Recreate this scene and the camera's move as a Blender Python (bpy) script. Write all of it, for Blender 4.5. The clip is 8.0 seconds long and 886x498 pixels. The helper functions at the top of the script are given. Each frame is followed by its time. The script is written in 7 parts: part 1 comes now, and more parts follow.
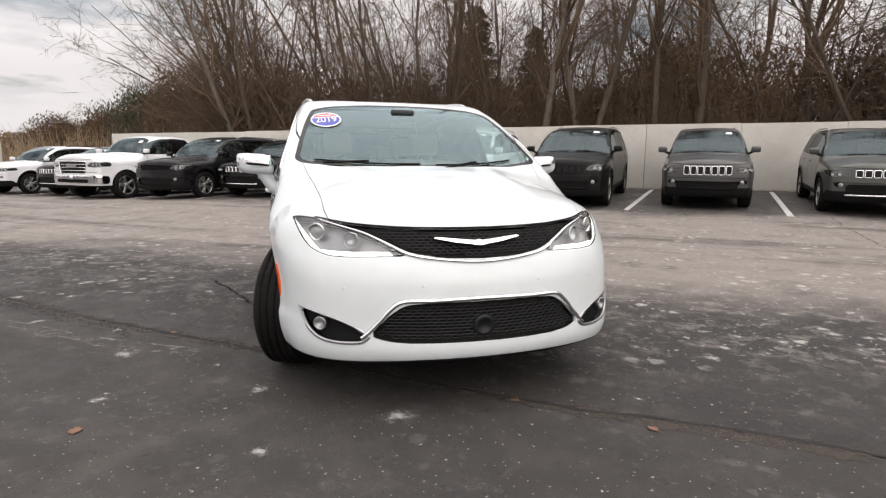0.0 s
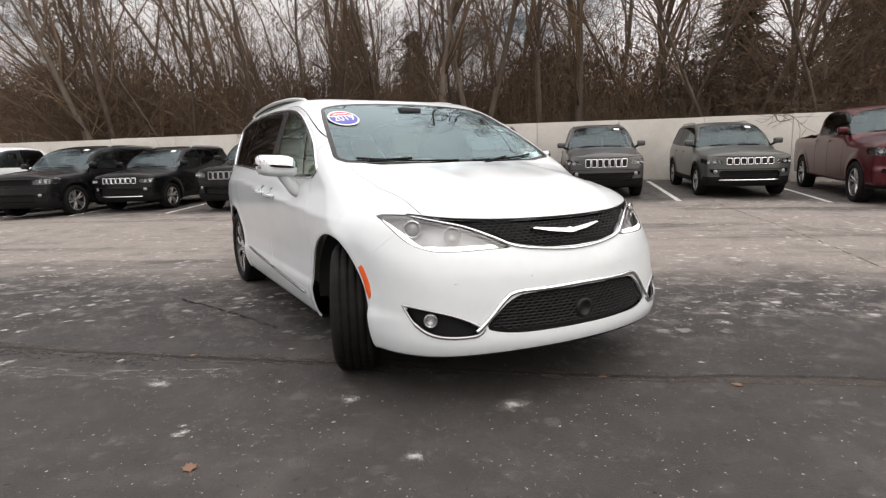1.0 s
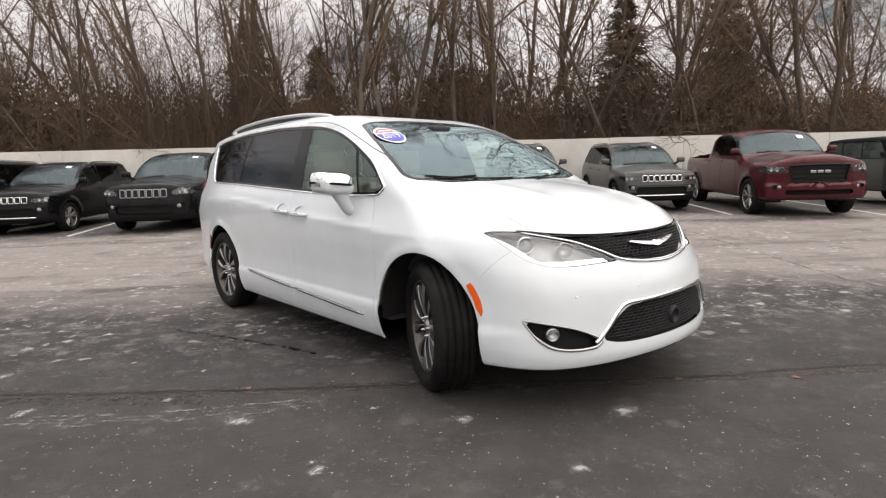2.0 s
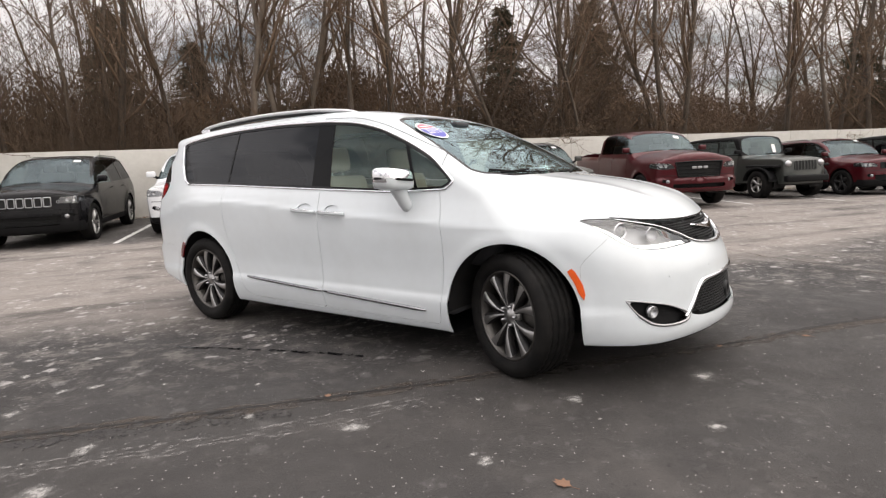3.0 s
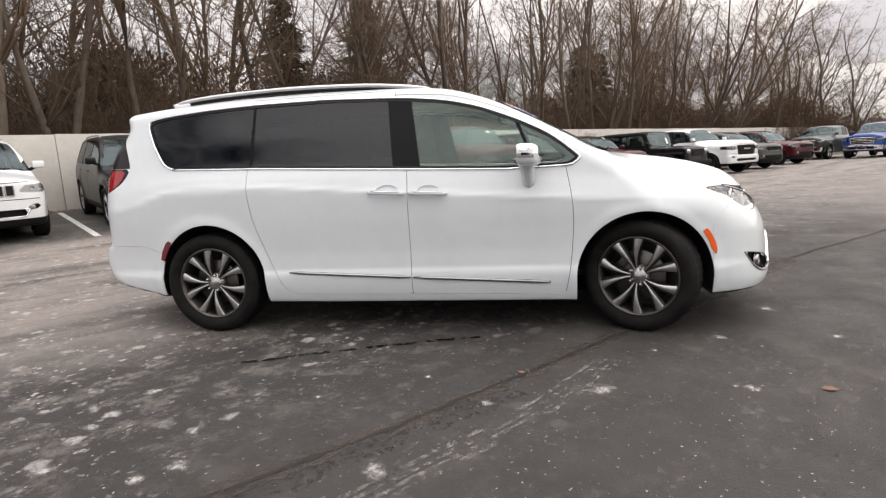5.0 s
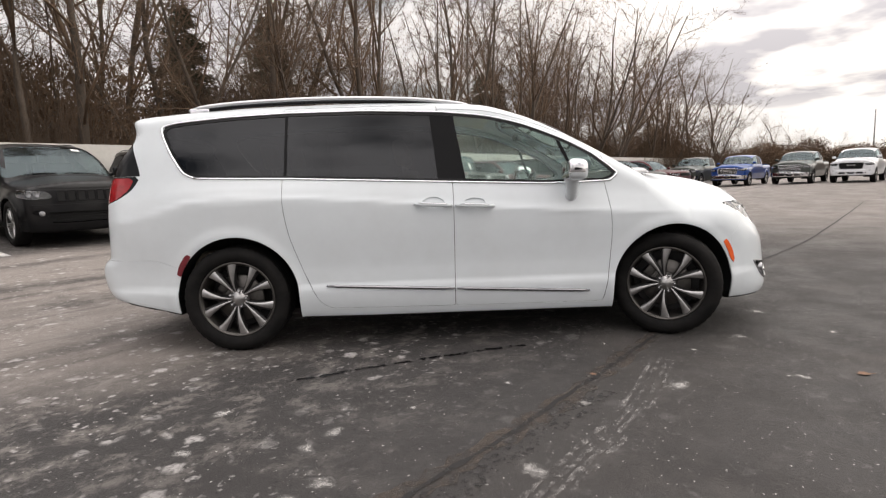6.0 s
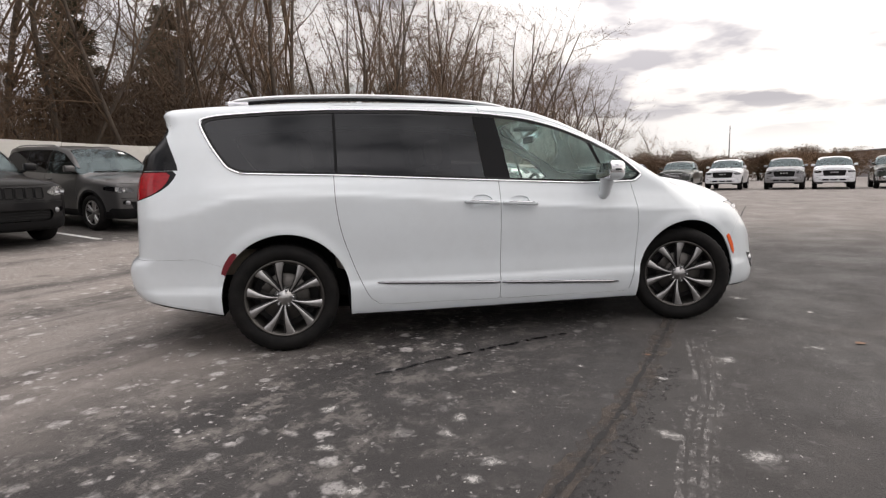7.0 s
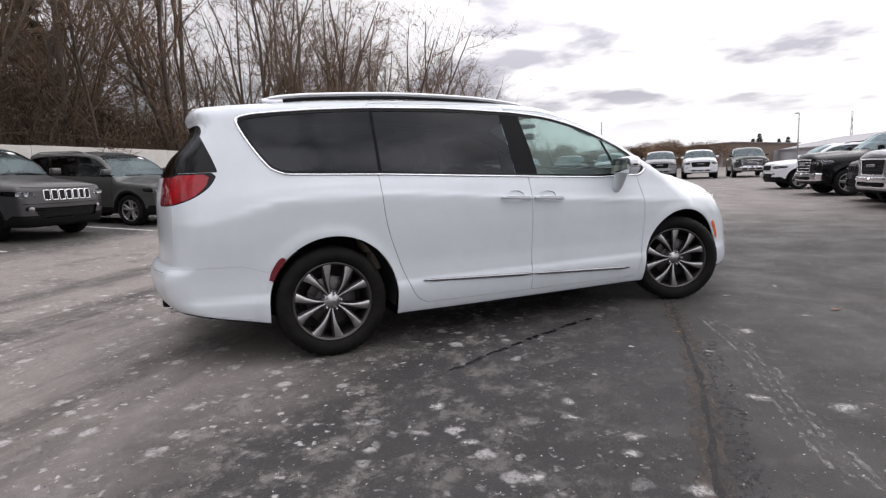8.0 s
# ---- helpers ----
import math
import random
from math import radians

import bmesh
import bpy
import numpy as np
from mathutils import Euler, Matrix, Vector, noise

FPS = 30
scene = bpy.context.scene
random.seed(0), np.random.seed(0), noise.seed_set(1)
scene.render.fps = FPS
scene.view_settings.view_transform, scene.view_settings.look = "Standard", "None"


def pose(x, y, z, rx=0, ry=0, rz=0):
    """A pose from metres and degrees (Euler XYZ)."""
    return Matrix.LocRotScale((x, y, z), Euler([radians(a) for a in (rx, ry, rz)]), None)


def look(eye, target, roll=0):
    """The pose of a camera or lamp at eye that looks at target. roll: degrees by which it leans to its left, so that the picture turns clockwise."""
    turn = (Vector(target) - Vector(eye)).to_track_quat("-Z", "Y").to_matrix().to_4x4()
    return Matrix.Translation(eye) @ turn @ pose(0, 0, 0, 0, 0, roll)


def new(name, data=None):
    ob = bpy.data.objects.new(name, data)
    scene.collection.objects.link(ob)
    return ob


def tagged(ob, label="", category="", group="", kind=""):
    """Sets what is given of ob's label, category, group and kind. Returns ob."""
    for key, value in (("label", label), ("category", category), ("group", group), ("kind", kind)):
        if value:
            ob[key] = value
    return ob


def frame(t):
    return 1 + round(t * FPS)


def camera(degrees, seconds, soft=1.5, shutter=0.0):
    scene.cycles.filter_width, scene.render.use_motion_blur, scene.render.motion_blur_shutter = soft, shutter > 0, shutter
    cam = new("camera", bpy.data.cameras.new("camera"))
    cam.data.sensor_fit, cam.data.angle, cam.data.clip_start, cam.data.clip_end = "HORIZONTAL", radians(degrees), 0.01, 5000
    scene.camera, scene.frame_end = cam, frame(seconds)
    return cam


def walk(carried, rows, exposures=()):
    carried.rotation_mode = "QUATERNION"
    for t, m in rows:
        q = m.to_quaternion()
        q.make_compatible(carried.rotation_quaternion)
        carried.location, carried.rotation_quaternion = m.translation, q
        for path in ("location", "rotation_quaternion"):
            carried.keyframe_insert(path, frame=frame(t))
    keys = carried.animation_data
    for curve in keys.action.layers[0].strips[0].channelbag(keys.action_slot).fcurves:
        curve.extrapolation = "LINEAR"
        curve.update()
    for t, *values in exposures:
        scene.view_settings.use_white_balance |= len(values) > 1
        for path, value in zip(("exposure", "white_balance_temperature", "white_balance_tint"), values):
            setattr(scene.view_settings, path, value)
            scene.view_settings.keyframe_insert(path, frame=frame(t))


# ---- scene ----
cam = camera(76.9, 8.0, soft=1.25)
VAN, STEER = (-3.093, 7.948, -51.69), radians(-24)
PATH = [
    (0, (0.225, 2.237, 1.226), (-0.518, 4.068, 0.914), 0.4),
    (0.5, (-0.315, 2.016, 1.211), (-0.823, 3.925, 0.901), -0.7),
    (1, (-0.86, 1.9, 1.192), (-1.158, 3.853, 0.885), -1.6),
    (1.5, (-1.4, 1.833, 1.197), (-1.499, 3.809, 0.907), -1.6),
    (1.7, (-1.617, 1.809, 1.218), (-1.648, 3.791, 0.953), -1.5),
    (2.8, (-2.959, 1.948, 1.232), (-2.483, 3.871, 0.964), -2.4),
    (3, (-3.177, 1.98, 1.215), (-2.628, 3.885, 0.95), -2.6),
    (3.5, (-3.72, 2.196, 1.204), (-2.994, 4.039, 0.927), -3.1),
    (4, (-4.262, 2.421, 1.206), (-3.318, 4.161, 0.917), -3.6),
    (4.5, (-4.753, 2.766, 1.227), (-3.611, 4.377, 0.916), -3.9),
    (4.7, (-4.986, 2.896, 1.211), (-3.772, 4.453, 0.898), -3.8),
    (5.8, (-5.860, 3.740, 1.194), (-4.314, 5.016, 0.906), -1.5),
    (6, (-6.035, 3.850, 1.181), (-4.471, 5.040, 0.928), -1.9),
    (6.5, (-6.394, 4.231, 1.16), (-4.717, 5.297, 0.927), -1.2),
    (7, (-6.732, 4.697, 1.163), (-4.955, 5.58, 0.915), -1.2),
    (7.5, (-6.972, 5.17, 1.189), (-5.113, 5.862, 0.935), -1.8),
    (8, (-7.183, 5.684, 1.204), (-5.269, 6.198, 0.931), -2.2),
]
walk(cam, [(t, look(eye, target, roll)) for t, eye, target, roll in PATH],
     exposures=[(0.0, -0.48, 6750, 12), (1.7, -0.40, 6750, 12), (4.0, -0.24, 6750, 12), (5.0, -0.30, 6750, 12), (6.5, -0.54, 6800, 12), (8.0, -0.60, 6250, 14)])

# ---- light: pale broken overcast, low sun behind cloud towards +x ----
SUN_AZ, SUN_EL = radians(-38), radians(11)
SUN_DIR = Vector((math.cos(SUN_AZ) * math.cos(SUN_EL), math.sin(SUN_AZ) * math.cos(SUN_EL), math.sin(SUN_EL)))


def make_world():
    w = bpy.data.worlds.new("overcast_sky")
    scene.world = w
    w.use_nodes = True
    nt = w.node_tree
    nt.nodes.clear()
    N, K = nt.nodes.new, nt.links.new
    out, bg = N("ShaderNodeOutputWorld"), N("ShaderNodeBackground")
    tc = N("ShaderNodeTexCoord")
    sky = N("ShaderNodeTexSky")
    sky.sky_type, sky.sun_disc = "NISHITA", False
    sky.sun_elevation, sky.sun_rotation = SUN_EL, radians(90) - SUN_AZ
    sky.altitude, sky.air_density, sky.dust_density = 200, 1.0, 2.0
    dim = N("ShaderNodeVectorMath")
    dim.operation = "SCALE"
    dim.inputs["Scale"].default_value = 0.075
    K(sky.outputs[0], dim.inputs[0])
    # clouds lie on a flat layer: the direction divided by its height
    sep = N("ShaderNodeSeparateXYZ")
    K(tc.outputs["Generated"], sep.inputs[0])
    lift = N("ShaderNodeMath"); lift.operation = "MAXIMUM"; lift.inputs[1].default_value = 0.0
    K(sep.outputs["Z"], lift.inputs[0])
    lift2 = N("ShaderNodeMath"); lift2.operation = "ADD"; lift2.inputs[1].default_value = 0.12
    K(lift.outputs[0], lift2.inputs[0])
    flat = N("ShaderNodeVectorMath"); flat.operation = "DIVIDE"
    comb = N("ShaderNodeCombineXYZ")
    for i in range(3):
        K(lift2.outputs[0], comb.inputs[i])
    K(tc.outputs["Generated"], flat.inputs[0]); K(comb.outputs[0], flat.inputs[1])
    cover = N("ShaderNodeTexNoise")
    cover.inputs["Scale"].default_value, cover.inputs["Detail"].default_value, cover.inputs["Roughness"].default_value = 0.9, 7, 0.55
    K(flat.outputs[0], cover.inputs["Vector"])
    ramp = N("ShaderNodeValToRGB")
    ramp.color_ramp.elements[0].position, ramp.color_ramp.elements[0].color = 0.34, (0.0, 0.0, 0.0, 1)
    ramp.color_ramp.elements[1].position, ramp.color_ramp.elements[1].color = 0.47, (1, 1, 1, 1)
    K(cover.outputs["Fac"], ramp.inputs[0])
    # darker undersides of the cloud layer
    under = N("ShaderNodeTexNoise")
    under.inputs["Scale"].default_value, under.inputs["Detail"].default_value = 1.25, 5
    shift = N("ShaderNodeVectorMath"); shift.operation = "ADD"; shift.inputs[1].default_value = (7.3, 2.1, 0)
    K(flat.outputs[0], shift.inputs[0]); K(shift.outputs[0], under.inputs["Vector"])
    tone = N("ShaderNodeValToRGB")
    tone.color_ramp.elements[0].position, tone.color_ramp.elements[0].color = 0.50, (1.0, 0.985, 0.985, 1)
    tone.color_ramp.elements[1].position, tone.color_ramp.elements[1].color = 0.575, (0.42, 0.42, 0.48, 1)
    K(under.outputs["Fac"], tone.inputs[0])
    # brighter towards the hidden sun
    dot = N("ShaderNodeVectorMath"); dot.operation = "DOT_PRODUCT"; dot.inputs[1].default_value = SUN_DIR
    K(tc.outputs["Generated"], dot.inputs[0])
    mr = N("ShaderNodeMapRange"); mr.inputs["From Min"].default_value, mr.inputs["From Max"].default_value = -0.75, 1.0
    K(dot.outputs["Value"], mr.inputs["Value"])
    pw = N("ShaderNodeMath"); pw.operation = "POWER"; pw.inputs[1].default_value = 2.6
    K(mr.outputs[0], pw.inputs[0])
    glow = N("ShaderNodeMix"); glow.data_type = "RGBA"
    glow.inputs[6].default_value, glow.inputs[7].default_value = (0.88, 0.868, 0.885, 1), (1.32, 1.29, 1.23, 1)
    K(pw.outputs[0], glow.inputs[0])
    cloud = N("ShaderNodeMix"); cloud.data_type = "RGBA"; cloud.blend_type = "MULTIPLY"; cloud.inputs[0].default_value = 1
    high = N("ShaderNodeMapRange"); high.inputs["From Min"].default_value, high.inputs["From Max"].default_value = 0.05, 0.11
    K(sep.outputs["Z"], high.inputs["Value"])
    low = N("ShaderNodeMapRange"); low.inputs["From Min"].default_value, low.inputs["From Max"].default_value = 0.85, 0.40
    K(sep.outputs["Z"], low.inputs["Value"])
    patch = N("ShaderNodeMath"); patch.operation = "MULTIPLY"
    K(low.outputs[0], patch.inputs[0]); K(high.outputs[0], patch.inputs[1])
    facing = N("ShaderNodeMapRange"); facing.inputs["To Min"].default_value, facing.inputs["To Max"].default_value = 0.30, 0.86
    K(mr.outputs[0], facing.inputs["Value"])
    shade = N("ShaderNodeMath"); shade.operation = "MULTIPLY"
    K(patch.outputs[0], shade.inputs[0]); K(facing.outputs[0], shade.inputs[1])
    K(shade.outputs[0], cloud.inputs[0]); K(glow.outputs[2], cloud.inputs[6]); K(tone.outputs[0], cloud.inputs[7])
    # an overcast sky is brightest overhead
    rise = N("ShaderNodeMapRange"); rise.inputs["From Min"].default_value, rise.inputs["From Max"].default_value = 0.12, 1.0
    rise.inputs["To Min"].default_value, rise.inputs["To Max"].default_value = 1.0, 3.05
    K(sep.outputs["Z"], rise.inputs["Value"])
    zen = N("ShaderNodeVectorMath"); zen.operation = "SCALE"
    K(cloud.outputs[2], zen.inputs[0]); K(rise.outputs[0], zen.inputs["Scale"])
    blend = N("ShaderNodeMix"); blend.data_type = "RGBA"
    shut = N("ShaderNodeMapRange"); shut.inputs["From Min"].default_value, shut.inputs["From Max"].default_value = 0.45, 0.75
    K(mr.outputs[0], shut.inputs["Value"])
    closed = N("ShaderNodeMath"); closed.operation = "MAXIMUM"
    K(shut.outputs[0], closed.inputs[0]); K(ramp.outputs[0], closed.inputs[1])
    K(closed.outputs[0], blend.inputs[0]); K(dim.outputs[0], blend.inputs[6]); K(zen.outputs[0], blend.inputs[7])
    K(blend.outputs[2], bg.inputs[0])
    bg.inputs[1].default_value = 1.34
    K(bg.outputs[0], out.inputs[0])


make_world()
sun = new("sun", bpy.data.lights.new("sun", "SUN"))
sun.data.energy, sun.data.angle, sun.data.color = 0.28, radians(45), (1.0, 0.93, 0.84)
sun.matrix_world = look(SUN_DIR * 50, (0, 0, 0))


# ---- materials ----
def material(name):
    m = bpy.data.materials.new(name)
    m.use_nodes = True
    nt = m.node_tree
    nt.nodes.clear()
    out = nt.nodes.new("ShaderNodeOutputMaterial")
    return m, nt, out


def surface(name, base, rough=0.5, metal=0.0, coat=0.0, vary=0.12, scale=6.0, bump=0.0, bump_scale=60.0, dirt=None, dirt_amount=0.0, dirt_scale=3.0, rough_vary=0.1, spec=0.5, random_tone=0.0, emit=None, emit_strength=0.0):
    """A principled surface with tone, gloss and relief varied at two scales, in metres of the thing."""
    m, nt, out = material(name)
    N, K = nt.nodes.new, nt.links.new
    b = N("ShaderNodeBsdfPrincipled")
    K(b.outputs[0], out.inputs[0])
    tc = N("ShaderNodeTexCoord")
    n1 = N("ShaderNodeTexNoise"); n1.inputs["Scale"].default_value, n1.inputs["Detail"].default_value = scale, 6
    n2 = N("ShaderNodeTexNoise"); n2.inputs["Scale"].default_value, n2.inputs["Detail"].default_value = scale * 9, 4
    K(tc.outputs["Object"], n1.inputs["Vector"]); K(tc.outputs["Object"], n2.inputs["Vector"])
    mixn = N("ShaderNodeMix"); mixn.inputs[0].default_value = 0.4
    K(n1.outputs["Fac"], mixn.inputs[2]); K(n2.outputs["Fac"], mixn.inputs[3])
    rmp = N("ShaderNodeValToRGB")
    lo, hi = 1 - vary, 1 + vary
    rmp.color_ramp.elements[0].position, rmp.color_ramp.elements[1].position = 0.3, 0.7
    rmp.color_ramp.elements[0].color = (*[min(1, c * lo) for c in base], 1)
    rmp.color_ramp.elements[1].color = (*[min(1, c * hi) for c in base], 1)
    K(mixn.outputs[0], rmp.inputs[0])
    col = rmp.outputs[0]
    if random_tone:
        oi = N("ShaderNodeObjectInfo")
        hs = N("ShaderNodeHueSaturation")
        r2 = N("ShaderNodeMapRange"); r2.inputs["To Min"].default_value, r2.inputs["To Max"].default_value = 1 - random_tone, 1 + random_tone
        K(oi.outputs["Random"], r2.inputs["Value"]); K(r2.outputs[0], hs.inputs["Value"]); K(col, hs.inputs["Color"])
        col = hs.outputs[0]
    if dirt:
        n3 = N("ShaderNodeTexNoise"); n3.inputs["Scale"].default_value, n3.inputs["Detail"].default_value, n3.inputs["Roughness"].default_value = dirt_scale, 8, 0.65
        K(tc.outputs["Object"], n3.inputs["Vector"])
        dr = N("ShaderNodeMapRange"); dr.inputs["From Min"].default_value, dr.inputs["From Max"].default_value, dr.inputs["To Max"].default_value = 0.42, 0.72, dirt_amount
        K(n3.outputs["Fac"], dr.inputs["Value"])
        dm = N("ShaderNodeMix"); dm.data_type = "RGBA"; dm.inputs[7].default_value = (*dirt, 1)
        K(dr.outputs[0], dm.inputs[0]); K(col, dm.inputs[6])
        col = dm.outputs[2]
    K(col, b.inputs["Base Color"])
    rr = N("ShaderNodeMapRange"); rr.inputs["To Min"].default_value, rr.inputs["To Max"].default_value = max(0.02, rough - rough_vary), min(1, rough + rough_vary)
    K(mixn.outputs[0], rr.inputs["Value"]); K(rr.outputs[0], b.inputs["Roughness"])
    b.inputs["Metallic"].default_value, b.inputs["Specular IOR Level"].default_value = metal, spec
    b.inputs["Coat Weight"].default_value, b.inputs["Coat Roughness"].default_value = coat, 0.04
    if bump:
        nb = N("ShaderNodeTexNoise"); nb.inputs["Scale"].default_value, nb.inputs["Detail"].default_value = bump_scale, 5
        K(tc.outputs["Object"], nb.inputs["Vector"])
        bp = N("ShaderNodeBump"); bp.inputs["Strength"].default_value, bp.inputs["Distance"].default_value = bump, 0.01
        K(nb.outputs["Fac"], bp.inputs["Height"]); K(bp.outputs[0], b.inputs["Normal"])
    if emit:
        b.inputs["Emission Color"].default_value, b.inputs["Emission Strength"].default_value = (*emit, 1), emit_strength
    return m


def pane_glass(name, tint, gloss=1.0, gain_=1.2):
    """Thin glass: tinted see-through with a mirror gloss."""
    m, nt, out = material(name)
    N, K = nt.nodes.new, nt.links.new
    tr, gl, mix, fr = N("ShaderNodeBsdfTransparent"), N("ShaderNodeBsdfGlossy"), N("ShaderNodeMixShader"), N("ShaderNodeLayerWeight")
    tr.inputs[0].default_value = (*tint, 1)
    gl.inputs["Roughness"].default_value, gl.inputs["Color"].default_value = 0.015, ((*gloss, 1) if isinstance(gloss, tuple) else (gloss, gloss, gloss, 1))
    fr.inputs["Blend"].default_value = 0.5
    edge = N("ShaderNodeMath"); edge.operation = "POWER"; edge.inputs[1].default_value = 5.0
    base = N("ShaderNodeMath"); base.operation = "MULTIPLY_ADD"; base.inputs[1].default_value, base.inputs[2].default_value = 0.92, 0.08
    K(fr.outputs["Facing"], edge.inputs[0]); K(edge.outputs[0], base.inputs[0])
    gain = N("ShaderNodeMath"); gain.operation = "MULTIPLY"; gain.inputs[1].default_value = gain_; gain.use_clamp = True
    K(base.outputs[0], gain.inputs[0])
    K(gain.outputs[0], mix.inputs[0]); K(tr.outputs[0], mix.inputs[1]); K(gl.outputs[0], mix.inputs[2]); K(mix.outputs[0], out.inputs[0])
    return m


def paint(name, base, metallic=0.0, rough=0.32, dirty=0.10, coat=0.75):
    return surface(name, base, rough=rough, metal=metallic, coat=coat, vary=0.03, scale=1.5, dirt=(0.32, 0.29, 0.26), dirt_amount=dirty, dirt_scale=1.6, rough_vary=0.05, spec=0.12)


WHITE = paint("white_paint", (0.630, 0.667, 0.688), rough=0.35, coat=0.9)
PAINTS = {
    "white": paint("white_row_paint", (0.70, 0.71, 0.73)),
    "black": paint("black_paint", (0.005, 0.005, 0.006), rough=0.25, dirty=0.02, coat=0.25),
    "charcoal": paint("charcoal_paint", (0.007, 0.0068, 0.0075), 0.2, dirty=0.02, coat=0.28),
    "grey": paint("grey_paint", (0.080, 0.078, 0.078), 0.45, dirty=0.05, coat=0.6),
    "sage": paint("sage_grey_paint", (0.078, 0.080, 0.074), 0.40, dirty=0.05, coat=0.6),
    "red": paint("dark_red_paint", (0.062, 0.0045, 0.008), 0.35, dirty=0.02, coat=0.6),
    "granite": paint("granite_paint", (0.050, 0.054, 0.050), 0.3, dirty=0.05, coat=0.6),
    "blue": paint("blue_paint", (0.012, 0.055, 0.24), 0.3),
    "silver": paint("silver_paint", (0.30, 0.30, 0.31), 0.6),
    "olive": paint("dark_green_paint", (0.035, 0.042, 0.036), 0.3),
}
RAIL = surface("satin_silver_rail", (0.62, 0.62, 0.63), rough=0.30, metal=0.75, vary=0.05, scale=12)
CHROME = surface("chrome", (0.78, 0.78, 0.80), rough=0.10, metal=1.0, vary=0.03, rough_vary=0.05)
DULL_CHROME = surface("satin_metal", (0.42, 0.42, 0.43), rough=0.30, metal=1.0, vary=0.10, scale=12)
DARK_CHROME = surface("dark_chrome", (0.30, 0.30, 0.31), rough=0.12, metal=1.0, vary=0.06, rough_vary=0.04)
ALLOY = surface("machined_alloy", (0.44, 0.435, 0.43), rough=0.32, metal=0.95, vary=0.10, scale=20, dirt=(0.10, 0.08, 0.07), dirt_amount=0.35, dirt_scale=9)
ALLOY_DARK = surface("dark_alloy", (0.013, 0.013, 0.014), rough=0.45, metal=0.3, vary=0.15, scale=20, dirt=(0.08, 0.065, 0.055), dirt_amount=0.3, dirt_scale=12)
RUBBER = surface("tyre_rubber", (0.006, 0.0058, 0.0058), spec=0.14, rough=0.72, vary=0.2, scale=14, bump=0.15, bump_scale=180, dirt=(0.034, 0.030, 0.027), dirt_amount=0.32, dirt_scale=7)
PLASTIC = surface("black_plastic", (0.008, 0.008, 0.0085), spec=0.12, rough=0.6, vary=0.15, scale=30, bump=0.08, bump_scale=400)
GLOSS_BLACK = surface("gloss_black_trim", (0.006, 0.006, 0.0065), rough=0.14, vary=0.1, spec=0.22, rough_vary=0.04)
DARK = surface("dark_void", (0.006, 0.006, 0.006), rough=0.9, vary=0.1)
STEEL = surface("brake_steel", (0.10, 0.094, 0.088), rough=0.4, metal=0.9, vary=0.2, scale=20)
LINER = surface("wheel_well_liner", (0.006, 0.006, 0.006), rough=0.95, vary=0.3, scale=10, dirt=(0.02, 0.018, 0.016), dirt_amount=0.4)
GRILLE_BLACK = surface("grille_black", (0.008, 0.008, 0.009), rough=0.42, vary=0.1, spec=0.28)
GLASS_FRONT = pane_glass("windscreen_glass", (0.62, 0.76, 0.75), (0.60, 0.76, 0.80), 1.5)
GLASS_DOOR = pane_glass("front_door_glass", (0.82, 0.90, 0.86), (0.62, 0.76, 0.70), 1.2)
GLASS_TINT = pane_glass("privacy_glass", (0.050, 0.050, 0.050), (0.46, 0.47, 0.49), 0.95)
PILLAR_BLACK = surface("black_pillar_film", (0.006, 0.006, 0.0065), rough=0.22, vary=0.1, spec=0.10, rough_vary=0.04)
GLASS_ROW = pane_glass("row_car_glass", (0.30, 0.35, 0.35), (0.62, 0.74, 0.78), 1.1)
LENS = pane_glass("clear_lens", (0.93, 0.94, 0.95))
AMBER = surface("amber_lens", (0.75, 0.10, 0.01), rough=0.15, coat=1, vary=0.1, scale=40)
RED_LENS = surface("red_lens", (0.27, 0.004, 0.008), rough=0.12, coat=0.6, spec=0.2, vary=0.55, scale=7)
DARK_RED_LENS = surface("dark_red_reflector", (0.16, 0.012, 0.02), rough=0.2, coat=1, vary=0.2, scale=60)
LAMP_ON = surface("daytime_led", (0.9, 0.9, 0.9), rough=0.3, vary=0.02, emit=(1.0, 0.98, 0.90), emit_strength=3.0)
SMOKE = surface("headlamp_housing", (0.28, 0.28, 0.29), rough=0.30, metal=0.4, vary=0.25, scale=20)
ROW_LAMP = surface("row_lamp_housing", (0.035, 0.035, 0.037), rough=0.25, metal=0.7, vary=0.4, scale=30)
BEIGE = surface("beige_upholstery", (0.42, 0.37, 0.30), rough=0.75, vary=0.10, scale=12, bump=0.2, bump_scale=300)
CABIN = surface("dark_cabin_plastic", (0.035, 0.035, 0.038), rough=0.7, vary=0.15, scale=15, bump=0.15, bump_scale=300)
CABIN_GREY = surface("grey_seat_cloth", (0.10, 0.10, 0.10), rough=0.85, vary=0.15, scale=15)
PAPER = surface("window_sticker_paper", (0.80, 0.80, 0.78), rough=0.6, vary=0.03)
STICKER_BLUE = surface("sticker_blue", (0.045, 0.05, 0.36), rough=0.4, vary=0.05)
STICKER_RED = surface("sticker_red", (0.55, 0.05, 0.10), rough=0.4, vary=0.05)


# ---- mesh tools ----
def mesh_of(name, verts, faces, normals=None, smooth=True):
    me = bpy.data.meshes.new(name)
    me.from_pydata([tuple(map(float, v)) for v in verts], [], [tuple(map(int, f)) for f in faces])
    me.validate()
    if smooth:
        me.polygons.foreach_set("use_smooth", [True] * len(me.polygons))
    if normals is not None and len(normals) == len(me.vertices):
        me.normals_split_custom_set_from_vertices([tuple(map(float, n)) for n in normals])
    me.update()
    return me


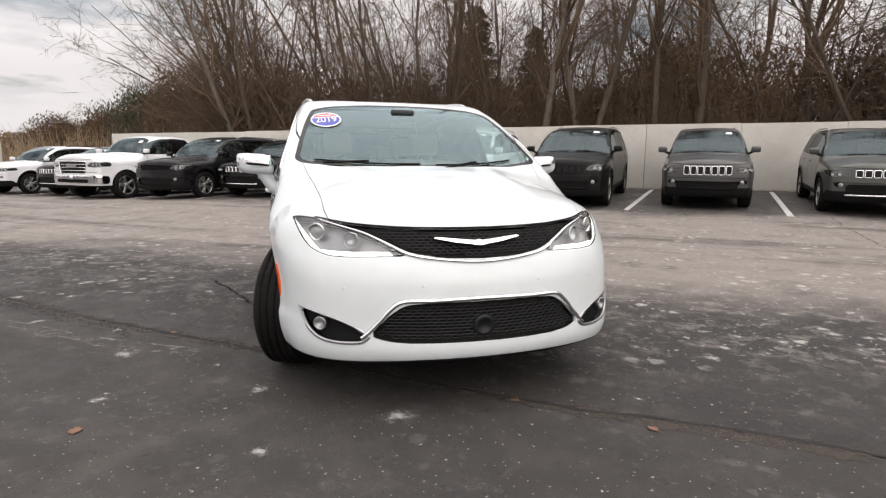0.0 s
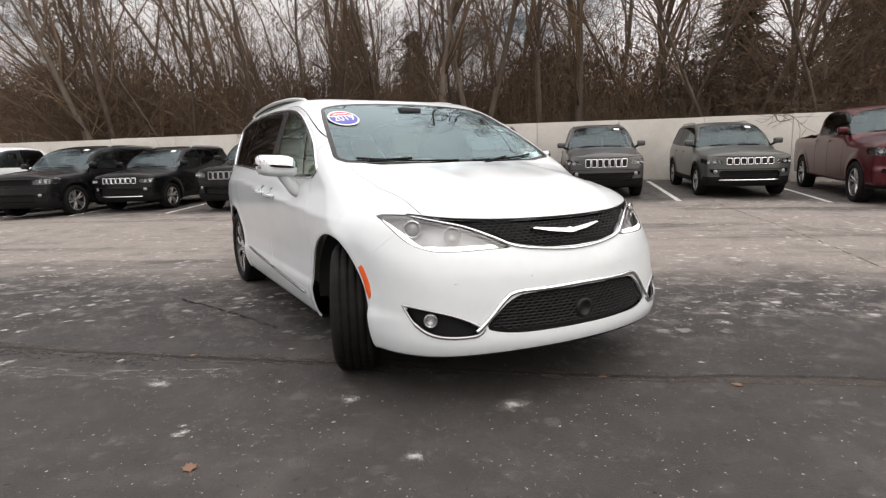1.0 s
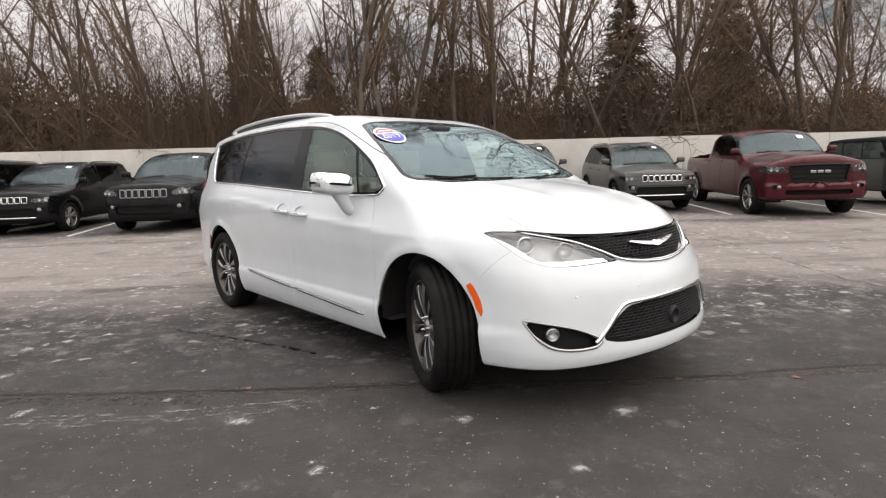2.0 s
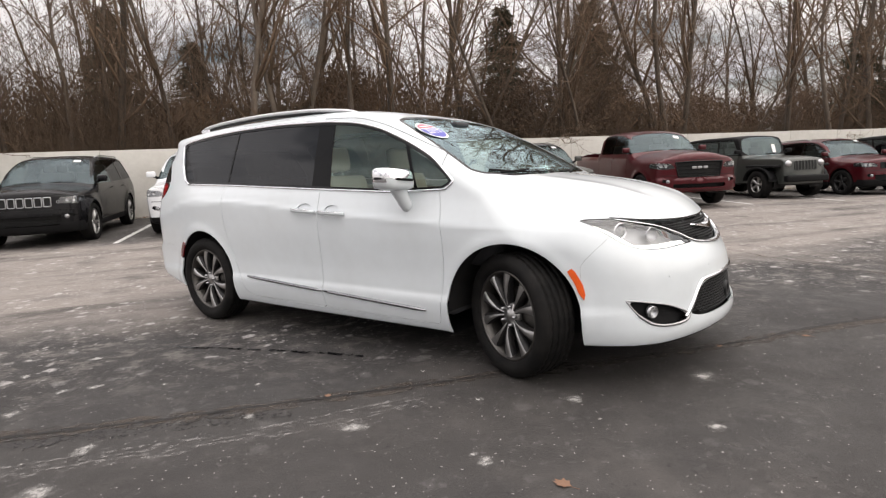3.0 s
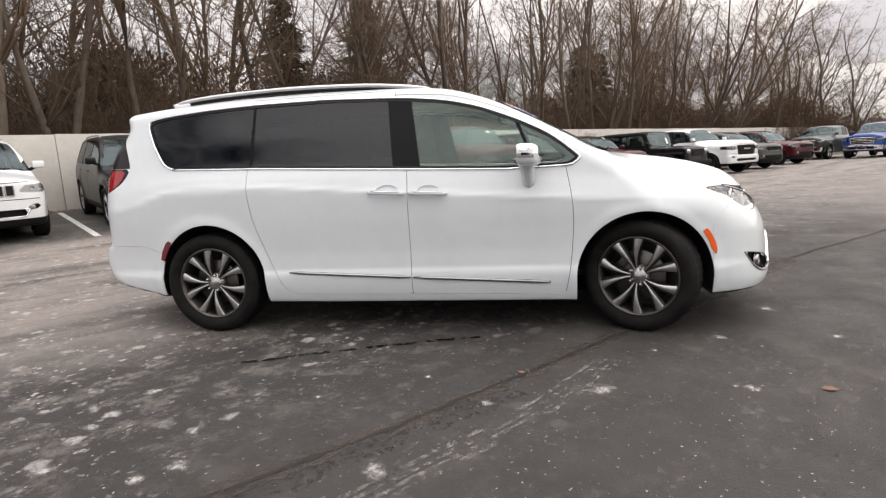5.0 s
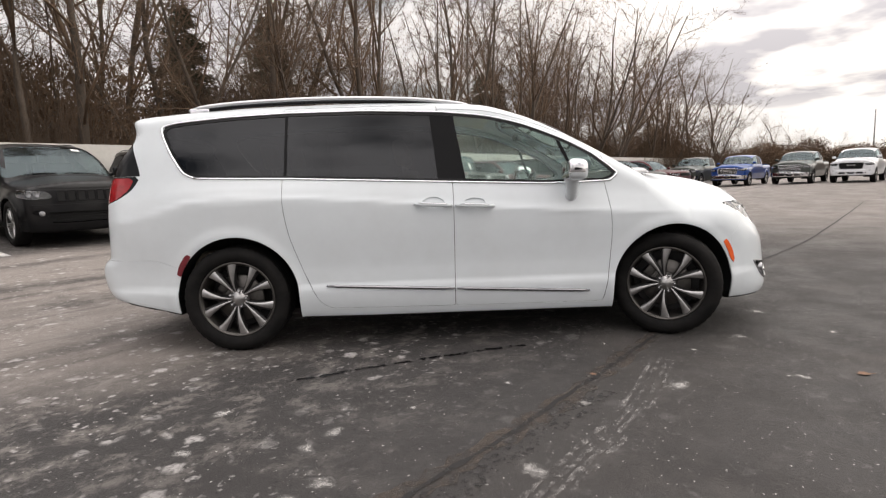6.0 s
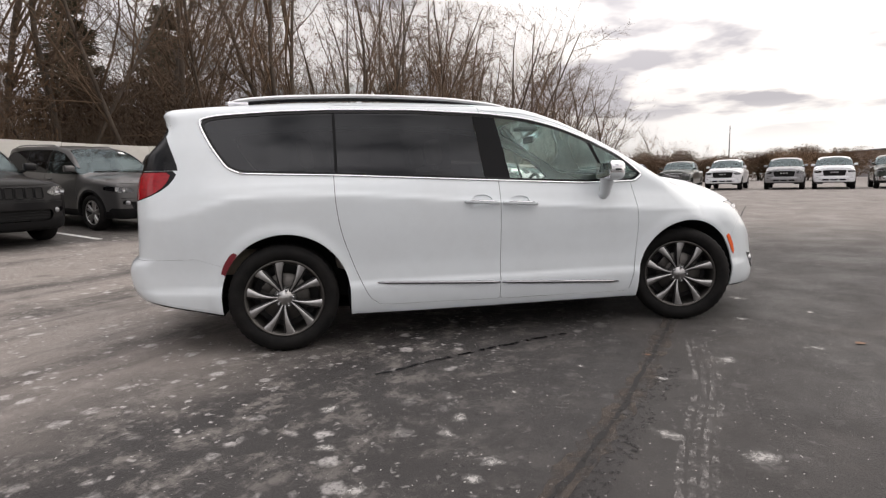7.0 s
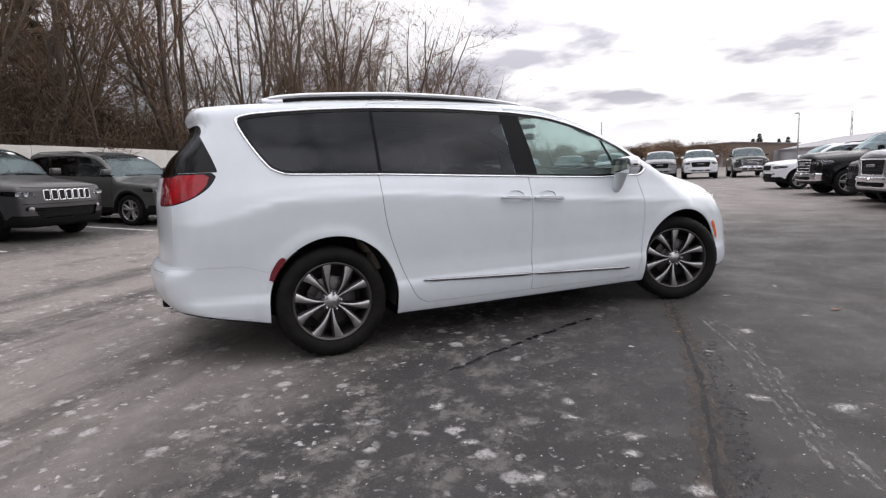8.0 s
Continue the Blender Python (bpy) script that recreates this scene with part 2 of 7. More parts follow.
def part(name, data, mat, parent, label="", smooth=True, m=None):
    """Links (verts, faces) or (verts, faces, normals), or a ready mesh, as one mesh object under a thing or part."""
    me = data if isinstance(data, bpy.types.Mesh) else mesh_of(name, data[0], data[1], data[2] if len(data) > 2 else None, smooth)
    if not me.materials:
        me.materials.append(mat)
    ob = new(name, me)
    ob.parent = parent
    if m is not None:
        ob.matrix_basis = m
    if label:
        ob["label"] = label
    return ob


def thing(name, label, category, group="", m=None, kind=""):
    ob = new(name)
    ob.empty_display_size = 0.2
    if m is not None:
        ob.matrix_basis = m
    return tagged(ob, label, category, group, kind)


def join(*pieces):
    V, F = [], []
    for v, f in pieces:
        o = len(V)
        V += [tuple(p) for p in v]
        F += [tuple(i + o for i in g) for g in f]
    return V, F


def moved(piece, m):
    return [tuple(m @ Vector(p)) for p in piece[0]], piece[1]


def box(x0, x1, y0, y1, z0, z1, bevel=0.0):
    """A box with chamfered edges."""
    bm = bmesh.new()
    bmesh.ops.create_cube(bm, size=1.0)
    for v in bm.verts:
        v.co = ((x0 + x1) / 2 + v.co.x * (x1 - x0), (y0 + y1) / 2 + v.co.y * (y1 - y0), (z0 + z1) / 2 + v.co.z * (z1 - z0))
    if bevel:
        bmesh.ops.bevel(bm, geom=list(bm.edges), offset=bevel, segments=2, affect="EDGES", profile=0.6)
    V = [tuple(v.co) for v in bm.verts]
    bm.verts.index_update()
    F = [tuple(v.index for v in f.verts) for f in bm.faces]
    bm.free()
    return V, F


def tube(path, radius, sides=6, closed=False, flat=1.0, up=(0, 0, 1)):
    """A tube along a path; radius may be a list; flat squeezes it along the up direction."""
    P = [Vector(p) for p in path]
    n = len(P)
    rad = radius if isinstance(radius, (list, tuple)) else [radius] * n
    V, F = [], []
    for i, p in enumerate(P):
        a = P[(i - 1) % n] if closed or i > 0 else p
        b = P[(i + 1) % n] if closed or i < n - 1 else p
        t = (b - a).normalized()
        s = t.cross(Vector(up))
        s = s.normalized() if s.length > 1e-4 else t.orthogonal().normalized()
        w = s.cross(t)
        for k in range(sides):
            c, d = math.cos(2 * math.pi * (k + 0.5) / sides), math.sin(2 * math.pi * (k + 0.5) / sides)
            V.append(tuple(p + s * (c * rad[i]) + w * (d * rad[i] * flat)))
    for i in range(n if closed else n - 1):
        j = (i + 1) % n
        for k in range(sides):
            l = (k + 1) % sides
            F.append((i * sides + k, i * sides + l, j * sides + l, j * sides + k))
    if not closed:
        F += [tuple(range(sides))[::-1], tuple((n - 1) * sides + k for k in range(sides))]
    return V, F


def lathe(profile, n=48, axis="y"):
    """Turns (radius, offset) points round the y axis."""
    V, F = [], []
    for k in range(n):
        c, s = math.cos(2 * math.pi * k / n), math.sin(2 * math.pi * k / n)
        V += [(r * c, o, r * s) for r, o in profile]
    m = len(profile)
    for k in range(n):
        l = (k + 1) % n
        for i in range(m - 1):
            F.append((k * m + i, k * m + i + 1, l * m + i + 1, l * m + i))
    return V, F


def spline(pts, n=8, closed=False):
    """A smooth line through the points."""
    P = np.array(pts, float)
    N = len(P)
    out = []
    for i in range(N if closed else N - 1):
        if closed:
            a, b, c, d = P[(i - 1) % N], P[i], P[(i + 1) % N], P[(i + 2) % N]
        else:
            a, b, c, d = P[max(i - 1, 0)], P[i], P[i + 1], P[min(i + 2, N - 1)]
        for k in range(n):
            u = k / n
            out.append(0.5 * ((2 * b) + (-a + c) * u + (2 * a - 5 * b + 4 * c - d) * u * u + (-a + 3 * b - 3 * c + d) * u ** 3))
    if not closed:
        out.append(P[-1])
    return np.array(out)


def rounded(pts, r, n=5):
    """A polygon with rounded corners; r is one radius or a list."""
    P = [np.array(p, float) for p in pts]
    R = r if isinstance(r, (list, tuple)) else [r] * len(P)
    out = []
    for i, p in enumerate(P):
        a, b = P[i - 1], P[(i + 1) % len(P)]
        da, db = a - p, b - p
        la, lb = np.linalg.norm(da), np.linalg.norm(db)
        k = min(R[i], la * 0.45, lb * 0.45)
        s, e = p + da / la * k, p + db / lb * k
        for j in range(n + 1):
            u = j / n
            out.append((1 - u) ** 2 * s + 2 * u * (1 - u) * p + u * u * e)
    return np.array(out)


def fn(pts):
    """A smooth function through (x, value) points, flat outside."""
    P = np.array(pts, float)
    x, y = P[:, 0], P[:, 1]
    h, s = np.diff(x), np.diff(y) / np.diff(x)
    t = np.zeros(len(x))
    for i in range(1, len(x) - 1):
        t[i] = 0 if s[i - 1] * s[i] <= 0 else 2 * s[i - 1] * s[i] / (s[i - 1] + s[i])
    t[0], t[-1] = s[0], s[-1]
    X, Y = [], []
    for i in range(len(x) - 1):
        for k in range(16):
            u = k / 16
            X.append(x[i] + u * h[i])
            Y.append((2 * u ** 3 - 3 * u * u + 1) * y[i] + (u ** 3 - 2 * u * u + u) * h[i] * t[i] + (-2 * u ** 3 + 3 * u * u) * y[i + 1] + (u ** 3 - u * u) * h[i] * t[i + 1])
    X.append(x[-1]), Y.append(y[-1])
    X, Y = np.array(X), np.array(Y)
    return lambda q: np.interp(q, X, Y)


def smax(a, b, k):
    h = np.maximum(k - np.abs(a - b), 0) / k
    return np.maximum(a, b) + h * h * k * 0.25


def sd_poly(poly, px, py):
    """Signed distance to a closed polygon, negative inside."""
    P = np.array(poly, float)
    d = np.full(len(px), 1e9)
    inside = np.zeros(len(px), bool)
    for i in range(len(P)):
        a, b = P[i - 1], P[i]
        e = b - a
        wx, wy = px - a[0], py - a[1]
        u = np.clip((wx * e[0] + wy * e[1]) / max(e @ e, 1e-12), 0, 1)
        d = np.minimum(d, (wx - e[0] * u) ** 2 + (wy - e[1] * u) ** 2)
        c = (a[1] > py) != (b[1] > py)
        if abs(e[1]) > 1e-12:
            inside ^= c & (px < a[0] + (py - a[1]) / e[1] * e[0])
    d = np.sqrt(d)
    return np.where(inside, -d, d)


class Skin:
    """A body surface (verts, normals, faces) that can be cut along the zero line of a field."""

    def __init__(self, V, N, F):
        used = sorted({i for f in F for i in f})
        remap = {o: i for i, o in enumerate(used)}
        self.V, self.N = np.asarray(V)[used] if used else np.zeros((0, 3)), np.asarray(N)[used] if used else np.zeros((0, 3))
        self.F = [tuple(remap[i] for i in f) for f in F]

    def cut(self, field):
        """Returns the inside (field below zero) and the outside."""
        if not self.F:
            return self, self
        d = np.asarray(field(self.V), float).copy()
        d[np.abs(d) < 1e-6] = 1e-6
        neg = (d < 0).tolist()
        V, N = list(self.V), list(self.N)
        inn, out, made = [], [], {}
        for f in self.F:
            c = sum(neg[i] for i in f)
            if c == len(f):
                inn.append(f)
            elif c == 0:
                out.append(f)
            else:
                a, b = [], []
                for k, i in enumerate(f):
                    j = f[(k + 1) % len(f)]
                    (a if neg[i] else b).append(i)
                    if neg[i] != neg[j]:
                        key = (i, j) if i < j else (j, i)
                        if key not in made:
                            u = d[key[0]] / (d[key[0]] - d[key[1]])
                            made[key] = len(V)
                            V.append(V[key[0]] * (1 - u) + V[key[1]] * u)
                            n = N[key[0]] * (1 - u) + N[key[1]] * u
                            N.append(n / max(np.linalg.norm(n), 1e-9))
                        a.append(made[key]), b.append(made[key])
                if len(a) > 2:
                    inn.append(tuple(a))
                if len(b) > 2:
                    out.append(tuple(b))
        V, N = np.array(V), np.array(N)
        return Skin(V, N, inn), Skin(V, N, out)

    def sides(self):
        return self.cut(lambda v: v[:, 1])

    def sheet(self, inset=0.0, rim=0.0):
        """Verts, faces and normals, sunk by inset, with the cut edge turned inwards by rim."""
        V, N, F = self.V - self.N * inset, self.N, list(self.F)
        if rim:
            count = {}
            for f in F:
                for k, i in enumerate(f):
                    j = f[(k + 1) % len(f)]
                    key = (i, j) if i < j else (j, i)
                    count[key] = None if key in count else (i, j)
            nv, nn, nf, o = [], [], [], len(V)
            for e in count.values():
                if e is None:
                    continue
                i, j = e
                t = V[j] - V[i]
                side = np.cross(t, N[i])
                side = side / max(np.linalg.norm(side), 1e-9)
                q = o + len(nv)
                nv += [V[i], V[j], V[j] - N[j] * rim, V[i] - N[i] * rim]
                nn += [side] * 4
                nf.append((q + 1, q, q + 3, q + 2))
            if nv:
                V, N, F = np.vstack([V, nv]), np.vstack([N, nn]), F + nf
        return V, F, N


def shell(field, xa, xb, zs, nx, na, nphi, reach=3.6):
    """The surface field = 0 as a skin, found along rays from a spine at height zs between xa and xb."""
    rows = [(xa, -a) for a in np.linspace(np.pi / 2 - 0.004, 0, na, endpoint=False)]
    rows += [(x, 0.0) for x in np.linspace(xa, xb, nx)]
    rows += [(xb, a) for a in np.linspace(np.pi / 2 - 0.004, 0, na, endpoint=False)[::-1]]
    phi = np.linspace(0, np.pi, nphi)
    O = np.array([(x, 0, zs) for x, a in rows])[:, None, :]
    D = np.array([[(np.sin(a), -np.cos(a) * np.sin(p), -np.cos(a) * np.cos(p)) for p in phi] for x, a in rows])
    lo, hi = np.zeros(D.shape[:2]), np.full(D.shape[:2], reach)
    for _ in range(30):
        mid = (lo + hi) / 2
        P = O + D * mid[..., None]
        out = field(P.reshape(-1, 3)).reshape(mid.shape) > 0
        hi, lo = np.where(out, mid, hi), np.where(out, lo, mid)
    P = (O + D * ((lo + hi) / 2)[..., None])
    R = len(rows)
    full = np.concatenate([P, P[:, -2:0:-1, :] * np.array([1, -1, 1])], axis=1)
    C = full.shape[1]
    V = full.reshape(-1, 3)
    e = 2e-3
    N = np.stack([field(V + np.eye(3)[i] * e) - field(V - np.eye(3)[i] * e) for i in range(3)], 1)
    N /= np.maximum(np.linalg.norm(N, axis=1, keepdims=True), 1e-9)
    F = [(r * C + c, r * C + (c + 1) % C, (r + 1) * C + (c + 1) % C, (r + 1) * C + c) for r in range(R - 1) for c in range(C)]
    F += [tuple(range(C))[::-1], tuple((R - 1) * C + c for c in range(C))]
    return Skin(V, N, [f[::-1] for f in F])


def side_field(poly):
    return lambda v: sd_poly(poly, v[:, 0], v[:, 2])


def front_field(poly, x0):
    """A field seen from the front or back: polygon of (|y|, z), beyond x0 (before it when x0 is given negative side)."""
    return lambda v: np.maximum(sd_poly(poly, np.abs(v[:, 1]), v[:, 2]), (x0 - v[:, 0]) if x0 > 0 else (v[:, 0] - x0))


def top_field(poly, z0):
    return lambda v: np.maximum(sd_poly(poly, v[:, 0], np.abs(v[:, 1])), z0 - v[:, 2])


def arch_field(cx, cz, r, inner):
    return lambda v: np.maximum(np.where(v[:, 2] > cz, np.hypot(v[:, 0] - cx, v[:, 2] - cz), np.abs(v[:, 0] - cx)) - r, inner - np.abs(v[:, 1]))


def band(field, w):
    return lambda v: np.abs(field(v)) - w


# ---- wheels ----
def tyre_mesh(r, rim_r, w, tread=True):
    """A tyre on the y axis: rounded shoulders, bulged walls, grooves round the tread; outer face at -w/2."""
    h = w / 2
    prof = [(rim_r, -h * 0.72), (rim_r + 0.012, -h * 0.86), (rim_r + (r - rim_r) * 0.35, -h * 0.99), (rim_r + (r - rim_r) * 0.62, -h), (r - 0.028, -h * 0.93), (r - 0.010, -h * 0.82)]
    if tread:
        for c in (-0.52, -0.18, 0.18, 0.52):
            prof += [(r, h * (c - 0.16 if c > -0.5 else c - 0.2)), (r, h * (c - 0.035)), (r - 0.008, h * (c - 0.03)), (r - 0.008, h * (c + 0.03)), (r, h * (c + 0.035))]
        prof += [(r, h * 0.74)]
    else:
        prof += [(r, -h * 0.6), (r, h * 0.6)]
    prof += [(r - 0.010, h * 0.82), (r - 0.028, h * 0.93), (rim_r + (r - rim_r) * 0.62, h), (rim_r + 0.012, h * 0.86), (rim_r, h * 0.72)]
    V, F = lathe(prof, 132 if tread else 36)
    if tread:
        # cross grooves in the shoulder ribs
        m = len(prof)
        for k in range(132):
            if k % 3 == 0:
                for i, (pr, po) in enumerate(prof):
                    if abs(pr - r) < 1e-6 and abs(po) > h * 0.30:
                        x, y, z = V[k * m + i]
                        V[k * m + i] = (x * (r - 0.006) / r, y, z * (r - 0.006) / r)
    return V, F


def spoke(r0, r1, w0, w1, y0, y1, depth, ang, bend=0.0, flare=1.0):
    """One tapering wheel spoke with a raised ridge, from r0 to r1 in the wheel's plane."""
    V, F = [], []
    n = 6
    for i in range(n):
        u = i / (n - 1)
        r = r0 + (r1 - r0) * u
        a = ang + bend * u
        w = w0 + (w1 - w0) * u ** flare
        y = y0 + (y1 - y0) * u - 0.012 * math.sin(math.pi * u)
        c, s = math.cos(a), math.sin(a)
        for t, dy in ((-w, depth), (-w * 0.95, 0.006), (-w * 0.55, 0.0), (w * 0.55, 0.0), (w * 0.95, 0.006), (w, depth)):
            V.append((r * c - t * s, y + dy, r * s + t * c))
    for i in range(n - 1):
        for k in range(5):
            F.append((i * 6 + k, i * 6 + k + 1, (i + 1) * 6 + k + 1, (i + 1) * 6 + k))
    return V, F


WHEEL_CACHE = {}


def make_wheel(parent, x, y, r, w, rim_r, side, steer=0.0, style="van", detail=True, spin=0.3, alloy=None, dark=None):
    """A wheel thing-part: tyre, rim barrel, spokes, hub cap, nuts and brake disc. side is -1 (right of the car) or 1."""
    alloy, dark = alloy or ALLOY, dark or ALLOY_DARK
    m = Matrix.Translation((x, y, r)) @ Matrix.Rotation(steer, 4, "Z") @ (Matrix.Rotation(math.pi, 4, "Z") if side > 0 else Matrix())
    hub = new("wheel")
    hub.parent, hub.matrix_basis = parent, m
    hub.empty_display_size = 0.1
    h = w / 2
    key = (round(r, 3), round(w, 3), round(rim_r, 3), detail, style, spin if detail else 0, alloy.name)
    if key in WHEEL_CACHE:
        for nm, me, mt in WHEEL_CACHE[key]:
            part(nm, me, mt, hub)
        return hub
    made = WHEEL_CACHE[key] = []

    def bit(nm, data, mt):
        o = part(nm, data, mt, hub)
        made.append((nm, o.data, mt))
    bit("tyre", tyre_mesh(r, rim_r, w, detail), RUBBER)
    n = 56 if detail else 24
    bit("rim", lathe([(rim_r + 0.004, -h * 0.74), (rim_r + 0.010, -h * 0.80), (rim_r - 0.004, -h * 0.80), (rim_r - 0.016, -h * 0.66), (rim_r - 0.03, -h * 0.3), (rim_r - 0.035, h * 0.62)], n), STEEL if style == "van" else dark)
    bit("rim_disc", lathe([(rim_r - 0.035, h * 0.62), (0.05, h * 0.66)], n), dark)
    bit("rim_lip", lathe([(rim_r + 0.006, -h * 0.79), (rim_r + 0.002, -h * 0.825), (rim_r - 0.008, -h * 0.80), (rim_r - 0.010, -h * 0.72)], n), STEEL if style == "van" else alloy)
    if style == "van":
        for k in range(5):
            a = spin + k * 2 * math.pi / 5
            for s in (-1, 1):
                bit("spoke", spoke(0.046, rim_r - 0.004, 0.013, 0.040, -h * 0.58, -h * 0.70, 0.045, a + s * 0.13, s * 0.18, 1.7), dark)
                bit("spoke_face", spoke(0.05, rim_r - 0.004, 0.0065, 0.034, -h * 0.60, -h * 0.735, 0.008, a + s * 0.13 + s * 0.02, s * 0.18, 1.7), alloy)
    else:
        count = 5 if style == "five" else 10
        for k in range(count):
            a = spin + k * 2 * math.pi / count + (0 if style == "five" else 0.12 if k % 2 else -0.12)
            w0, w1 = (0.032, 0.042) if style == "five" else (0.018, 0.022)
            bit("spoke", spoke(0.04, rim_r - 0.006, w0, w1, -h * 0.6, -h * 0.74, 0.04, a), alloy)
    bit("hub_cap", lathe([(0.0, -h * 0.70), (0.028, -h * 0.69), (0.034, -h * 0.64), (0.07, -h * 0.55), (0.075, -h * 0.30)], 24 if detail else 12), alloy)
    if detail:
        for k in range(5):
            a = spin + (k + 0.5) * 2 * math.pi / 5
            bit("wheel_nut", moved(lathe([(0.0, -0.030), (0.008, -0.028), (0.011, 0.0), (0.011, 0.03)], 8), Matrix.Translation((0.058 * math.cos(a), -h * 0.56, 0.058 * math.sin(a)))), DULL_CHROME)
        bit("brake_caliper", moved(box(-0.05, 0.05, -0.03, 0.05, 0.10, 0.17, 0.012), Matrix.Rotation(-0.9, 4, "Y")), STEEL)
    bit("brake_disc", lathe([(0.06, -h * 0.22), (0.165, -h * 0.22), (0.168, -h * 0.18), (0.165, -h * 0.02), (0.06, -h * 0.02)], 40 if detail else 20), STEEL)
    return hub


def well(parent, x, r, y0, y1, cz):
    """The dark liner inside a wheel arch."""
    V, F = [], []
    n = 18
    for i in range(n + 1):
        a = math.pi * (i / n) * 1.09 - 0.22
        for y in (y0, y1):
            V.append((x + r * math.cos(a), y, cz + r * math.sin(a)))
    for i in range(n):
        F.append((2 * i, 2 * i + 1, 2 * i + 3, 2 * i + 2))
    F.append(tuple(2 * i for i in range(n + 1)))
    return part("wheel_well", (V, F), LINER, parent, smooth=False)


# ---- the white minivan ----
VAN_M = Matrix.Translation((VAN[0], VAN[1], 0.0)) @ Matrix.Rotation(radians(VAN[2]), 4, "Z")

van_top = fn([(-1.2, 1.60), (-0.86, 1.668), (-0.72, 1.688), (-0.3, 1.722), (0.3, 1.748), (0.9, 1.752), (1.4, 1.742), (1.75, 1.718), (2.05, 1.640), (2.35, 1.510), (2.60, 1.382), (2.80, 1.272), (2.93, 1.206), (3.05, 1.182), (3.2, 1.162), (3.45, 1.118), (3.65, 1.060), (3.82, 0.985), (3.95, 0.905), (4.05, 0.82), (4.3, 0.62)])
van_nose = fn([(0.14, 3.93), (0.20, 4.02), (0.26, 4.085), (0.33, 4.105), (0.42, 4.090), (0.55, 4.075), (0.64, 4.060), (0.72, 4.030), (0.80, 3.985), (0.90, 3.94), (1.0, 3.90), (1.8, 3.6)])
van_tail = fn([(0.18, -0.86), (0.30, -0.98), (0.40, -1.075), (0.50, -1.122), (0.58, -1.130), (0.635, -1.115), (0.68, -1.07), (0.85, -1.06), (1.05, -1.05), (1.20, -1.025), (1.35, -0.945), (1.48, -0.820), (1.56, -0.785), (1.60, -0.800), (1.64, -0.832), (1.70, -0.84), (1.8, -0.82)])
van_side = fn([(0.15, 0.90), (0.22, 0.945), (0.28, 0.972), (0.36, 0.992), (0.42, 0.998), (0.48, 0.985), (0.56, 0.985), (0.70, 0.995), (0.85, 1.006), (0.97, 1.008), (1.02, 0.998), (1.10, 0.975), (1.15, 0.955), (1.20, 0.935), (1.40, 0.865), (1.60, 0.785), (1.68, 0.755), (1.80, 0.70)])
van_plan = fn([(-1.1, 0.865), (-0.85, 0.905), (-0.6, 0.942), (-0.35, 0.970), (0.0, 0.992), (0.5, 1.0), (2.4, 1.0), (3.0, 0.998), (3.3, 0.985), (3.55, 0.958), (3.8, 0.915), (4.1, 0.84)])


van_bottom = fn([(-1.3, 0.42), (-1.08, 0.400), (-0.9, 0.375), (-0.7, 0.328), (-0.42, 0.268), (-0.2, 0.222), (0.4, 0.215), (1.0, 0.207), (2.7, 0.205), (3.3, 0.212), (3.5, 0.238), (3.9, 0.248), (4.1, 0.272)])
van_crease = fn([(-0.75, 0.955), (-0.55, 0.985), (-0.41, 1.018), (-0.29, 1.045), (0.0, 1.068), (0.375, 1.060), (0.84, 1.032), (1.38, 0.986), (1.92, 0.950), (2.63, 0.905), (3.2, 0.88)])


def van_field(p):
    x, y, z = p[:, 0], np.abs(p[:, 1]), p[:, 2]
    cz = van_crease(x)
    # the undercut shoulder line falls towards the front
    w = van_side(z - (cz - 1.0) * np.exp(-((z - 1.0) / 0.17) ** 2)) * van_plan(x)
    # swollen wheel arches
    for cx in (0.0, 3.09):
        r = np.hypot(x - cx, z - 0.38)
        w = w + 0.012 * np.exp(-((r - 0.44) / 0.050) ** 2) * (z > 0.2)
    # shoulder crease, fading towards the nose
    w = w + 0.006 * np.exp(-((z - cz - 0.012) / 0.020) ** 2) * np.clip((x + 0.7) / 0.4, 0, 1) * np.clip((3.0 - x) / 0.8, 0, 1)
    hood = np.clip((x - 2.9) / 0.3, 0, 1)
    crown = (0.016 + 0.090 * hood) * (y / 0.8) ** 2 + 0.040 * (y / 0.85) ** 6
    # raised bonnet centre with soft flanks
    crown = crown - hood * 0.014 * np.exp(-((y - 0.40) / 0.10) ** 2)
    top = (z - (van_top(x) - crown)) * 0.9
    side = y - w
    nose = x - (van_nose(z) - 0.36 * y ** 2 - 0.10 * y ** 6)
    tail = -(x - (van_tail(z) + (0.10 + 0.09 * np.clip((1.45 - z) / 0.2, 0, 1)) * y ** 2 + 0.05 * y ** 8))
    f = smax(side, top, 0.065 + 0.03 * hood)
    f = smax(f, nose, 0.16)
    f = smax(f, tail, 0.11)
    bottom = van_bottom(x) - z
    return smax(f, bottom, 0.03)


VAN_DLO = rounded([(-0.515, 1.595), (-0.36, 1.622), (0.0, 1.648), (0.4, 1.662), (0.95, 1.662), (1.5, 1.636), (1.80, 1.602), (2.05, 1.538), (2.30, 1.435), (2.53, 1.318), (2.70, 1.165), (2.62, 1.125), (2.18, 1.122), (1.55, 1.152), (0.95, 1.182), (0.39, 1.210), (-0.24, 1.232), (-0.33, 1.270), (-0.44, 1.43)],
                  [0.05, 0.1, 0.1, 0.1, 0.1, 0.1, 0.1, 0.1, 0.1, 0.1, 0.03, 0.04, 0.1, 0.1, 0.1, 0.1, 0.08, 0.08, 0.1])


